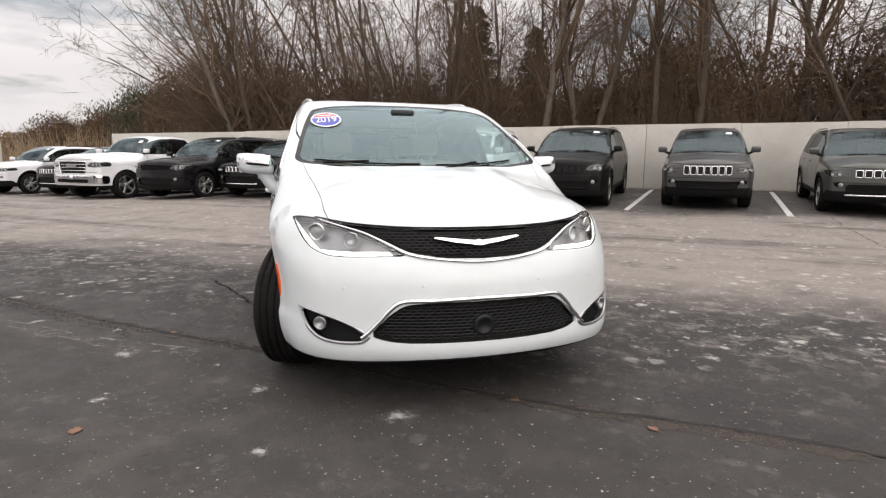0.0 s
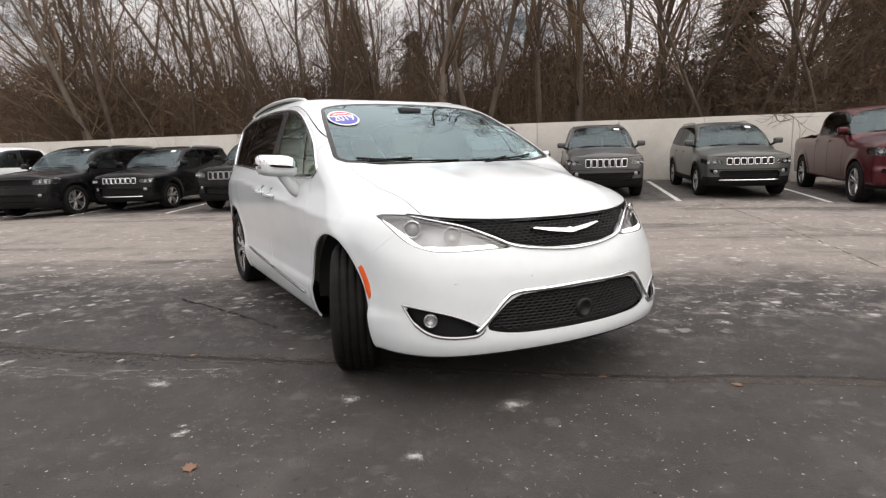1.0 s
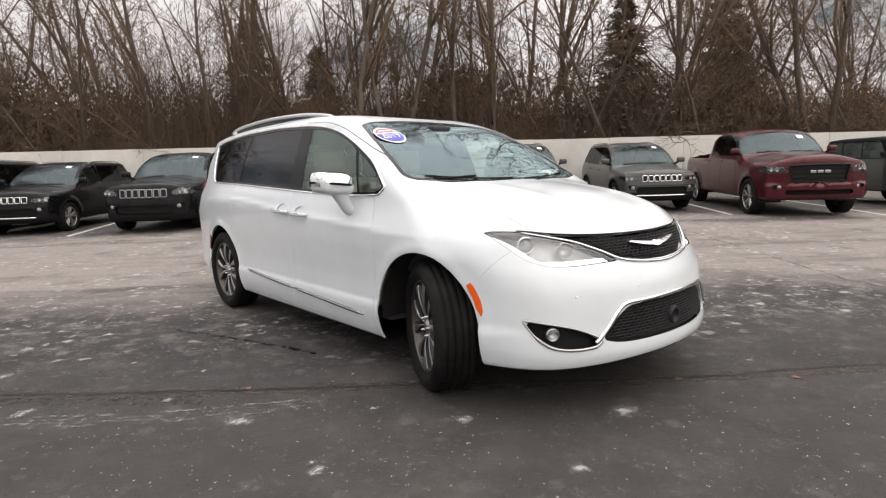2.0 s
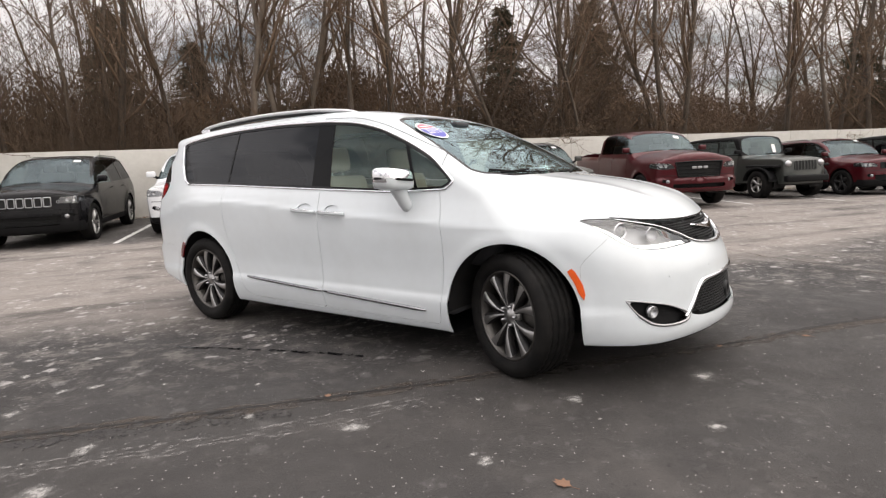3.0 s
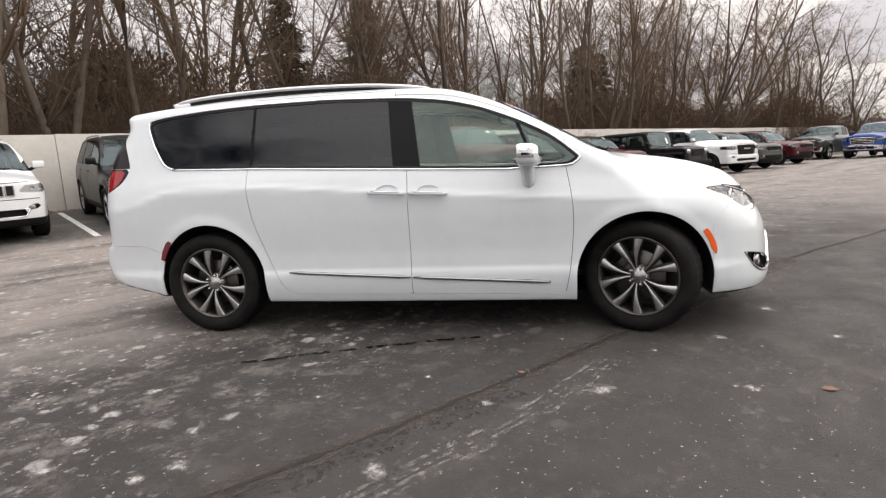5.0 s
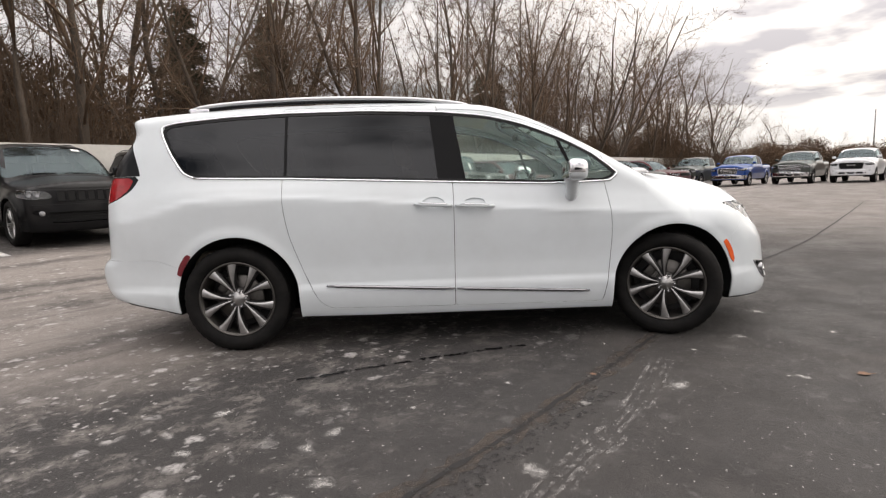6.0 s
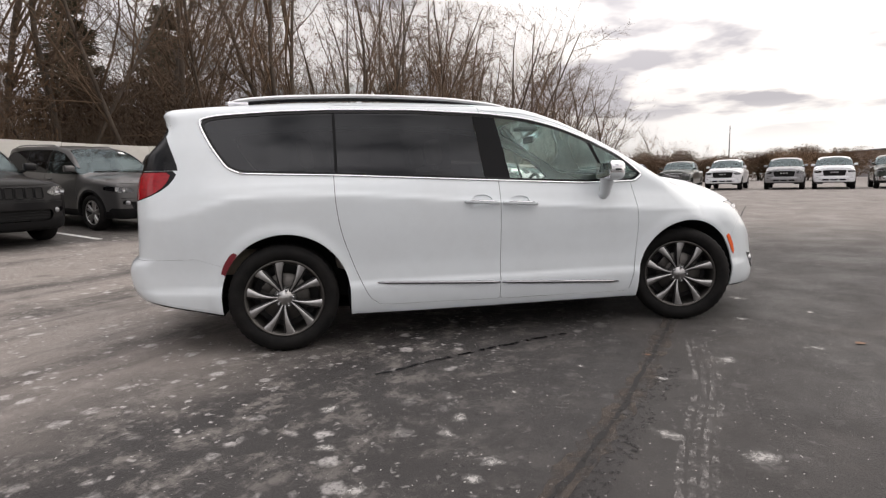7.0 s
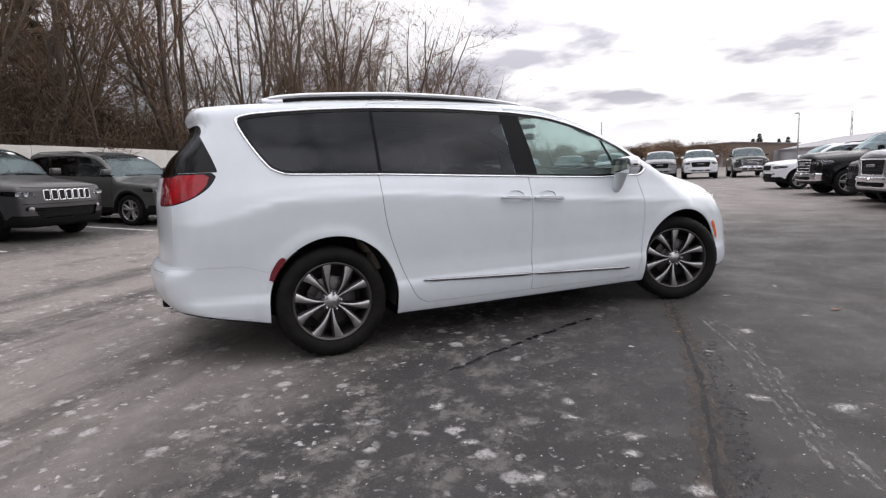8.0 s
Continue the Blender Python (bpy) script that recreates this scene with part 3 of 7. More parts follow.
def shrink(poly, d):
    """The polygon moved inwards by d."""
    P = np.array(poly)
    a, b = np.roll(P, 1, 0), np.roll(P, -1, 0)
    t = b - a
    t /= np.maximum(np.linalg.norm(t, axis=1, keepdims=True), 1e-9)
    n = np.stack([-t[:, 1], t[:, 0]], 1)
    area = np.sum(P[:, 0] * b[:, 1] - b[:, 0] * P[:, 1])
    return P + n * d * (1 if area > 0 else -1)


def on_side(field, x, z, side=-1, out=0.0):
    """The point of a body at (x, z) seen from the side."""
    x, z = np.atleast_1d(np.asarray(x, float)), np.atleast_1d(np.asarray(z, float))
    lo, hi = np.zeros(len(x)), np.full(len(x), 1.6)
    for _ in range(28):
        mid = (lo + hi) / 2
        o = field(np.stack([x, -mid, z], 1)) > 0
        hi, lo = np.where(o, mid, hi), np.where(o, lo, mid)
    return [(a, side * (m + out), b) for a, m, b in zip(x, lo, z)]


def on_front(field, y, z, x0=2.5, x1=6.0, out=0.0):
    """The point of a body at (y, z) seen from the front (or the back, with x1 < x0)."""
    y, z = np.atleast_1d(np.asarray(y, float)), np.atleast_1d(np.asarray(z, float))
    lo, hi = np.full(len(y), x0), np.full(len(y), x1)
    for _ in range(30):
        mid = (lo + hi) / 2
        o = field(np.stack([mid, y, z], 1)) > 0
        hi, lo = np.where(o, mid, hi), np.where(o, lo, mid)
    s = out if x1 > x0 else -out
    return [(m + s, a, b) for a, m, b in zip(y, lo, z)]


def on_top(field, x, y, z0=0.7, out=0.0):
    x, y = np.atleast_1d(np.asarray(x, float)), np.atleast_1d(np.asarray(y, float))
    lo, hi = np.full(len(x), z0), np.full(len(x), 2.4)
    for _ in range(30):
        mid = (lo + hi) / 2
        o = field(np.stack([x, y, mid], 1)) > 0
        hi, lo = np.where(o, mid, hi), np.where(o, lo, mid)
    return [(a, b, m + out) for a, b, m in zip(x, y, lo)]


def honeycomb(field, poly, y_cells, z_cells, x0, depth, out=0.0, fields=None, bar=0.0045):
    """A mesh grille of staggered lozenge rings laid on the body's front inside a polygon of (|y|, z)."""
    P = np.array(poly)
    zmin, zmax, ymax = P[:, 1].min(), P[:, 1].max(), P[:, 0].max()
    pieces = []
    row, z = 0, zmin
    while z < zmax:
        y = -ymax + (y_cells / 2 if row % 2 else 0)
        while y < ymax:
            if sd_poly(P, np.array([abs(y)]), np.array([z]))[0] < -0.004:
                ring = [(y + y_cells * 0.5 * c, z + z_cells * 0.62 * s) for c, s in ((-1, 0), (-0.55, 0.8), (0.55, 0.8), (1, 0), (0.55, -0.8), (-0.55, -0.8))]
                pts = on_front(field, [q[0] for q in ring], [q[1] for q in ring], x0, x0 + 2.5, -depth)
                pieces.append(tube(pts, bar, 4, closed=True, up=(1, 0, 0)))
            y += y_cells
        z += z_cells
        row += 1
    return join(*pieces) if pieces else ([], [])


def text_mesh(body, size, depth=0.001):
    cu = bpy.data.curves.new("lettering", "FONT")
    cu.body, cu.size, cu.extrude, cu.align_x, cu.align_y = body, size, depth, "CENTER", "CENTER"
    ob = bpy.data.objects.new("lettering", cu)
    scene.collection.objects.link(ob)
    me = bpy.data.meshes.new_from_object(ob.evaluated_get(bpy.context.evaluated_depsgraph_get()))
    bpy.data.objects.remove(ob)
    return me


def seat(parent, x, y, mat, back_h=0.62, w=0.50):
    """A cabin seat: cushion, leaning backrest, head restraint on two posts."""
    s = new("seat")
    s.parent, s.matrix_basis = parent, Matrix.Translation((x, y, 0))
    part("cushion", box(-0.26, 0.28, -w / 2, w / 2, 0.50, 0.68, 0.06), mat, s)
    part("backrest", moved(box(-0.07, 0.07, -w / 2, w / 2, 0.0, back_h, 0.055), Matrix.Translation((-0.24, 0, 0.64)) @ Matrix.Rotation(-0.28, 4, "Y")), mat, s)
    part("head_restraint", moved(box(-0.05, 0.05, -0.14, 0.14, 0.0, 0.20, 0.045), Matrix.Translation((-0.44, 0, 0.66 + back_h)) @ Matrix.Rotation(-0.15, 4, "Y")), mat, s)
    for d in (-0.06, 0.06):
        part("post", tube([(-0.43, d, 0.62 + back_h - 0.04), (-0.45, d, 0.70 + back_h)], 0.007, 6), CHROME, s)
    return s


def make_van():
    van = thing("minivan", "white minivan with chrome trim, front wheels turned, standing on asphalt", "minivan", m=VAN_M)
    sk = shell(van_field, 0.0, 3.1, 0.68, 150, 56, 120)
    # wheel arches and the underside
    for cx, cz, r in ((0.022, 0.388, 0.428), (3.092, 0.378, 0.430)):
        _, sk = sk.cut(arch_field(cx, cz, r, 0.60))
    under, sk = sk.cut(lambda v: v[:, 2] - van_bottom(v[:, 0]) - 0.016)
    part("underbody", under.sheet(0.0), PLASTIC, van)
    # side glass, with black pillars between the panes
    dlo, sk = sk.cut(side_field(VAN_DLO))
    pane, frame_in = dlo.cut(side_field(shrink(VAN_DLO, 0.016)))
    for h in frame_in.sides():
        part("window_surround", h.sheet(0.001), GLOSS_BLACK, van)
    quarter, pane = pane.cut(lambda v: v[:, 0] - 0.375)
    mid, pane = pane.cut(lambda v: v[:, 0] - (1.50 + 0.10 * (1.40 - v[:, 2])))
    front, vent = pane.cut(lambda v: v[:, 0] - (2.40 + 0.42 * (1.20 - v[:, 2])))
    pillar_b, mid = mid.cut(lambda v: -(v[:, 0] - (1.42 + 0.10 * (1.40 - v[:, 2]))))
    pillar_b2, front = front.cut(lambda v: v[:, 0] - (1.60 + 0.16 * (1.40 - v[:, 2])))
    pillar_c, mid = mid.cut(lambda v: v[:, 0] - 0.395)
    strip_a, front = front.cut(lambda v: -(v[:, 0] - (2.375 + 0.42 * (1.20 - v[:, 2]))))
    for sk_, nm, mt in ((quarter, "quarter_window", GLASS_TINT), (mid, "sliding_door_window", GLASS_TINT), (front, "front_door_window", GLASS_DOOR), (vent, "vent_window", GLASS_DOOR)):
        for h in sk_.sides():
            o = part(nm, h.sheet(0.006), mt, van)
            o.visible_shadow = False
    for sk_ in (pillar_b, pillar_b2, pillar_c, strip_a):
        for h in sk_.sides():
            part("window_pillar", h.sheet(0.003), PILLAR_BLACK, van)
    # windscreen, roof glass, tailgate glass
    ws_poly = rounded([(2.99, -0.2), (2.985, 0.30), (2.93, 0.60), (2.84, 0.80), (2.77, 0.845), (2.60, 0.812), (2.30, 0.748), (2.09, 0.69), (2.03, 0.55), (1.985, 0.25), (1.98, -0.2)], 0.05)
    ws, sk = sk.cut(top_field(ws_poly, 1.0))
    wsg, wsb = ws.cut(top_field(shrink(ws_poly, 0.030), 1.0))
    cowl, wsg = wsg.cut(lambda v: v[:, 2] - (1.205 - 0.06 * v[:, 1] ** 2))
    o = part("windscreen", wsg.sheet(0.004), GLASS_FRONT, van)
    o.visible_shadow = False
    part("windscreen_border", wsb.sheet(0.003), GLOSS_BLACK, van)
    part("cowl_panel", cowl.sheet(0.02), PLASTIC, van)
    rg_poly = rounded([(0.35, -0.2), (0.35, 0.52), (1.78, 0.52), (1.86, 0.3), (1.88, -0.2)], 0.05)
    rg, sk = sk.cut(top_field(rg_poly, 1.5))
    part("sunroof_glass", rg.sheet(0.004), GLOSS_BLACK, van)
    tg_poly = rounded([(-0.2, 1.59), (0.70, 1.555), (0.745, 1.50), (0.79, 1.235), (-0.2, 1.235)], 0.04)
    tg, sk = sk.cut(lambda v: np.maximum(np.maximum(sd_poly(tg_poly, np.abs(v[:, 1]), v[:, 2]), v[:, 0] + 0.62), v[:, 0] + 0.69 - 0.0 * v[:, 2]))
    part("tailgate_window", tg.sheet(0.003), GLASS_TINT, van).visible_shadow = False
    # black corner panel beside the tailgate glass and the tail lamps
    corner_poly = [(-0.785, 1.645), (-0.715, 1.46), (-0.668, 1.34), (-0.640, 1.256), (-1.3, 1.256), (-1.3, 1.645)]
    corner, sk = sk.cut(lambda v: np.maximum(sd_poly(corner_poly, v[:, 0], v[:, 2]), 0.60 - np.abs(v[:, 1])))
    for h in corner.sides():
        part("rear_corner_glass", h.sheet(0.003), GLOSS_BLACK, van)
    lamp_poly = rounded([(-0.64, 1.255), (-1.2, 1.255), (-1.2, 1.045), (-0.93, 1.055), (-0.80, 1.095), (-0.69, 1.165)], [0.02, 0.01, 0.01, 0.05, 0.05, 0.05])
    lamp, sk = sk.cut(lambda v: np.maximum(sd_poly(lamp_poly, v[:, 0], v[:, 2]), 0.52 - np.abs(v[:, 1])))
    red_poly = rounded([(-0.685, 1.245), (-1.2, 1.245), (-1.2, 1.056), (-0.92, 1.064), (-0.80, 1.105), (-0.72, 1.165)], 0.03)
    for h in lamp.sides():
        red, dark_edge = h.cut(side_field(red_poly))
        divider, red = red.cut(lambda v: np.abs(np.abs(v[:, 1]) - 0.64) - 0.035)
        t = part("tail_lamp", red.sheet(0.0, 0.02), RED_LENS, van, "red tail lamp")
        part("dark_divider", divider.sheet(0.003), DARK_RED_LENS, t)
        part("bezel", dark_edge.sheet(0.002), GLOSS_BLACK, t)
    # head lamps
    hl_poly = rounded([(0.884, 0.938), (0.80, 0.940), (0.70, 0.924), (0.61, 0.896), (0.51, 0.855), (0.425, 0.806), (0.362, 0.770), (0.468, 0.768), (0.62, 0.761), (0.735, 0.764), (0.815, 0.800), (0.858, 0.868)], [0.012, 0.05, 0.05, 0.05, 0.05, 0.05, 0.004, 0.05, 0.06, 0.06, 0.06, 0.05])
    hl, sk = sk.cut(front_field(hl_poly, 3.3))
    for h, s in zip(hl.sides(), (-1, 1)):
        h, rim_ = h.cut(lambda v: sd_poly(shrink(hl_poly, 0.005), np.abs(v[:, 1]), v[:, 2]))
        lens = part("head_lamp", h.sheet(0.001), LENS, van, "clear head lamp with a lit daytime strip")
        # black ring painting in the shadow gap between lamp and body
        part("lamp_shadow_gap", rim_.sheet(0.003), GLOSS_BLACK, lens)
        lens.visible_shadow = False
        part("housing", h.sheet(0.055), SMOKE, lens)
        led, rest = h.cut(lambda v: np.where(np.abs(v[:, 1]) > 0.0, sd_poly(shrink(hl_poly, 0.027), np.abs(v[:, 1]), v[:, 2]), 1) * -1)
        led, _ = led.cut(lambda v: v[:, 2] - (0.792 + 1.3 * np.clip(np.abs(v[:, 1]) - 0.77, 0, 1)))
        part("daytime_strip", led.sheet(0.010), LAMP_ON, lens)
        brow, _ = h.cut(lambda v: -sd_poly(hl_poly, np.abs(v[:, 1]), v[:, 2] + 0.016))
        brow, _ = brow.cut(lambda v: 0.815 - v[:, 2])
        part("brow", brow.sheet(0.004), GLOSS_BLACK, lens)
        for yy, zz, rr, nm in ((0.762, 0.868, 0.044, "projector"), (0.605, 0.834, 0.046, "reflector_bowl")):
            c = on_front(van_field, s * yy, zz, 2.5, 6, -0.038)[0]
            m = Matrix.Translation(c) @ Matrix.Rotation(math.pi / 2 + s * 0.55, 4, "Z")
            bowl = part(nm, moved(lathe([(rr, -0.012), (rr * 0.92, -0.020), (rr * 0.82, -0.006), (rr * 0.5, 0.012), (0.0, 0.02)], 24 if nm == "projector" else 7), m), CHROME if nm == "projector" else DULL_CHROME, lens)
            if nm == "projector":
                part("projector_lens", moved(lathe([(rr * 0.70, -0.004), (rr * 0.55, -0.016), (rr * 0.3, -0.024), (0.001, -0.027)], 20), m), SMOKE, lens)
    # upper grille with chrome lower line and winged badge
    gr_poly = rounded([(-0.2, 0.893), (0.24, 0.895), (0.45, 0.902), (0.62, 0.914), (0.76, 0.932), (0.69, 0.914), (0.56, 0.880), (0.446, 0.830), (0.345, 0.784), (0.18, 0.760), (-0.2, 0.750)], [0.01, 0.05, 0.05, 0.05, 0.003, 0.05, 0.05, 0.05, 0.05, 0.05, 0.01])
    gr, sk = sk.cut(front_field(gr_poly, 3.3))
    g = part("upper_grille", gr.sheet(0.030), DARK, van, "black mesh grille with chrome lower line")
    part("grille_mesh", honeycomb(van_field, shrink(gr_poly, 0.012), 0.036, 0.0135, 2.5, 0.012, bar=0.0038), GRILLE_BLACK, g)["kind"] = "stuff"
    low = [(0.76, 0.931), (0.69, 0.911), (0.56, 0.876), (0.446, 0.825), (0.345, 0.777), (0.18, 0.753), (0.0, 0.743)]
    line = spline(low + [(-a, b) for a, b in low[-2::-1]], 6)
    part("grille_chrome", tube(on_front(van_field, line[:, 0], line[:, 1], 2.5, 6, 0.002), [0.011 * min(1.0, 0.35 + 2.2 * min(i, len(line) - 1 - i) / len(line)) for i in range(len(line))], 6, flat=0.8), CHROME, g)
    hoodline = [(0.77, 0.938), (0.62, 0.916), (0.45, 0.904), (0.24, 0.897), (0.0, 0.895)]
    hl2 = spline(hoodline + [(-a, b) for a, b in hoodline[-2::-1]], 5)
    part("grille_top_trim", tube(on_front(van_field, hl2[:, 0], hl2[:, 1], 2.5, 6, -0.004), 0.006, 5), GLOSS_BLACK, g)
    wing = [(0.0, 0.012), (0.026, 0.003), (0.050, 0.010), (0.21, 0.024), (0.226, 0.018), (0.12, -0.002), (0.045, -0.010), (0.018, -0.015), (0.0, -0.016)]
    wl = wing + [(-a, b) for a, b in wing[-2:0:-1]]
    z0 = 0.834
    front_pts = on_front(van_field, [a for a, b in wl], [z0 + b for a, b in wl], 2.5, 6, 0.016)
    back_pts = on_front(van_field, [a for a, b in wl], [z0 + b for a, b in wl], 2.5, 6, -0.02)
    n = len(wl)
    c0 = tuple(np.mean(front_pts, 0) + np.array([0.006, 0, 0]))
    wf = [(i, (i + 1) % n, 2 * n) for i in range(n)] + [(i, n + i, n + (i + 1) % n, (i + 1) % n) for i in range(n)]
    part("winged_badge", (list(front_pts) + list(back_pts) + [c0], wf), CHROME, g, "chrome winged badge", smooth=False)
    # lower grille, its chrome surround and the fog lamps
    lg_poly = rounded([(-0.2, 0.563), (0.25, 0.557), (0.385, 0.550), (0.455, 0.505), (0.52, 0.435), (0.550, 0.405), (0.535, 0.390), (0.48, 0.375), (0.387, 0.366), (0.2, 0.366), (-0.2, 0.368)], [0.01, 0.05, 0.05, 0.04, 0.04, 0.01, 0.02, 0.04, 0.06, 0.06, 0.01])
    lg, sk = sk.cut(front_field(lg_poly, 3.3))
    g2 = part("lower_grille", lg.sheet(0.035), DARK, van, "black mesh lower grille with chrome surround")
    part("grille_mesh", honeycomb(van_field, shrink(lg_poly, 0.014), 0.040, 0.0150, 2.5, 0.016, bar=0.0040), GRILLE_BLACK, g2)["kind"] = "stuff"
    cl = [(0.592, 0.385), (0.560, 0.410), (0.51, 0.462), (0.455, 0.525), (0.395, 0.562), (0.25, 0.567), (0.0, 0.573)]
    line = spline(cl + [(-a, b) for a, b in cl[-2::-1]], 6)
    part("chrome_surround", tube(on_front(van_field, line[:, 0], line[:, 1], 2.5, 6, 0.000), 0.0125, 6), CHROME, g2)
    c = on_front(van_field, -0.01, 0.440, 2.5, 6, -0.006)[0]
    part("cruise_sensor", moved(lathe([(0.0, 0.004), (0.030, 0.003), (0.034, -0.004), (0.046, -0.005), (0.054, 0.004), (0.056, 0.02)], 24), Matrix.Translation(c) @ Matrix.Rotation(math.pi / 2, 4, "Z")), GRILLE_BLACK, g2)
    fg_poly = rounded([(0.870, 0.510), (0.79, 0.493), (0.68, 0.463), (0.60, 0.426), (0.553, 0.393), (0.592, 0.364), (0.695, 0.357), (0.785, 0.370), (0.840, 0.425)], [0.010, 0.05, 0.05, 0.03, 0.012, 0.03, 0.05, 0.05, 0.05])
    fg, sk = sk.cut(front_field(fg_poly, 3.3))
    for h, s in zip(fg.sides(), (-1, 1)):
        pocket = part("fog_lamp_pocket", h.sheet(0.030), PLASTIC, van, "black fog lamp pocket edged in chrome")
        edge = spline(fg_poly[::3], 3, closed=True)
        pts = on_front(van_field, s * edge[:, 0], edge[:, 1], 2.5, 6, 0.0)
        part("chrome_edge", tube(pts, [0.009 if q[2] < 0.43 else 0.005 for q in pts], 6, closed=True), DULL_CHROME, pocket)
        c = on_front(van_field, s * 0.770, 0.440, 2.5, 6, -0.018)[0]
        m = Matrix.Translation(c) @ Matrix.Rotation(math.pi / 2 + s * 0.5, 4, "Z")
        part("fog_lamp", moved(lathe([(0.034, 0.01), (0.034, -0.014), (0.029, -0.018), (0.025, -0.006), (0.012, 0.004), (0.0, 0.006)], 24), m), DULL_CHROME, pocket)
        o = part("fog_lens", moved(lathe([(0.028, -0.014), (0.016, -0.019), (0.001, -0.021)], 20), m), LENS, pocket)
        o.visible_shadow = False
    # side marker lamps
    for poly, mt, nm in ((rounded([(3.435, 0.685), (3.478, 0.682), (3.525, 0.60), (3.545, 0.515), (3.515, 0.512), (3.490, 0.59)], 0.012), AMBER, "side_marker"), (rounded([(-0.280, 0.705), (-0.325, 0.705), (-0.380, 0.625), (-0.407, 0.545), (-0.362, 0.550), (-0.325, 0.62)], 0.012), DARK_RED_LENS, "rear_marker")):
        mk, sk = sk.cut(lambda v, q=poly: np.maximum(sd_poly(q, v[:, 0], v[:, 2]), 0.6 - np.abs(v[:, 1])))
        for h in mk.sides():
            part(nm, h.sheet(-0.005, 0.012), mt, van)
    # shallow dishes behind the door handles
    for cx_, cz_ in ((1.405, 1.012), (1.690, 0.998)):
        dish, sk = sk.cut(lambda v, a=cx_, b=cz_: np.maximum((np.hypot((v[:, 0] - a) / 0.078, (v[:, 2] - b) / 0.036) - 1) * 0.036, 0.6 - np.abs(v[:, 1])))
        for h in dish.sides():
            part("handle_dish", h.sheet(0.011), WHITE, van)
    # panel seams: the skin is cut into panels, with a sunk dark line between them
    lines = []

    def panel(skin, field, gap=0.0019):
        inn, out = skin.cut(field)
        kept = []
        for q in (inn, out):
            seam, rest = q.cut(band(field, gap))
            lines.append(seam)
            kept.append(rest)
        return kept

    slide_poly = rounded([(0.365, 1.78), (0.368, 1.03), (0.400, 0.81), (0.500, 0.52), (0.585, 0.340), (0.66, 0.288), (1.540, 0.276), (1.545, 0.73), (1.546, 1.135), (1.510, 1.45), (1.448, 1.67), (1.43, 1.78)], [0.0, 0.15, 0.15, 0.1, 0.08, 0.05, 0.004, 0.1, 0.1, 0.1, 0.05, 0.0])
    door_poly = rounded([(1.448, 1.668), (1.510, 1.45), (1.546, 1.135), (1.545, 0.73), (1.540, 0.276), (2.59, 0.270), (2.630, 0.49), (2.650, 0.76), (2.635, 0.95), (2.600, 1.14), (2.60, 1.345), (2.30, 1.478), (2.05, 1.578), (1.80, 1.645)], [0.02, 0.1, 0.1, 0.1, 0.004, 0.03, 0.1, 0.1, 0.1, 0.05, 0.05, 0.1, 0.1, 0.1])
    lateral = lambda poly: (lambda v: np.maximum(sd_poly(poly, v[:, 0], v[:, 2]), np.maximum(0.55 - np.abs(v[:, 1]), v[:, 2] - 1.70)))
    fdoor, sk = panel(sk, lateral(door_poly))
    sdoor, sk = panel(sk, lateral(slide_poly))
    for h in fdoor.sides():
        part("front_door", h.sheet(0.0, 0.012), WHITE, van)
    for h in sdoor.sides():
        part("sliding_door", h.sheet(0.0, 0.012), WHITE, van)
    hood_poly = rounded([(4.4, -0.3), (4.4, 0.58), (3.86, 0.60), (3.65, 0.728), (3.45, 0.725), (3.15, 0.735), (2.95, 0.775), (2.80, 0.80), (2.80, -0.3)], [0, 0, 0.1, 0.1, 0.1, 0.1, 0.05, 0, 0])
    hood, sk = panel(sk, lambda v: np.maximum(sd_poly(hood_poly, v[:, 0], np.abs(v[:, 1])), 0.885 - v[:, 2]))
    part("bonnet", hood.sheet(0.0, 0.012), WHITE, van)
    tail_poly = rounded([(-0.2, 1.595), (0.66, 1.595), (0.74, 1.55), (0.80, 1.25), (0.80, 0.70), (0.74, 0.64), (-0.2, 0.62)], 0.03)
    gate, sk = panel(sk, lambda v: np.maximum(sd_poly(tail_poly, np.abs(v[:, 1]), v[:, 2]), v[:, 0] + 0.60), 0.0008)
    part("tailgate", gate.sheet(0.0, 0.012), WHITE, van)
    fb_poly = [(3.52, 0.10), (3.512, 0.70), (3.60, 0.80), (3.68, 0.90), (4.4, 0.90), (4.4, 0.10)]
    bump_f, sk = panel(sk, lambda v: sd_poly(fb_poly, v[:, 0], v[:, 2]), 0.0006)
    part("front_bumper", bump_f.sheet(0.0, 0.012), WHITE, van)
    rb_poly = [(-0.36, 0.10), (-0.36, 0.60), (-0.55, 0.665), (-1.4, 0.675), (-1.4, 0.10)]
    bump_r, sk = panel(sk, lambda v: sd_poly(rb_poly, v[:, 0], v[:, 2]), 0.0008)
    part("rear_bumper", bump_r.sheet(0.0, 0.012), WHITE, van)
    part("body_shell", sk.sheet(0.0, 0.012), WHITE, van)
    for l in lines:
        for q in l.sides():
            if q.F:
                part("panel_gap", q.sheet(0.005), DARK, van)["kind"] = "stuff"
    # roof side lines and rails
    for s in (-1, 1):
        zr = fn([(-0.34, 1.716), (-0.2, 1.742), (0.1, 1.762), (0.6, 1.772), (1.15, 1.758), (1.55, 1.722), (1.72, 1.690)])
        xs = np.linspace(-0.34, 1.72, 26)
        rail = part("roof_rail", tube([(x, s * (0.665 + 0.02 * math.sin((x + 0.34) * 1.5)), float(zr(x))) for x in xs], [0.010] + [0.019] * 24 + [0.008], 8, flat=0.8), RAIL, van)
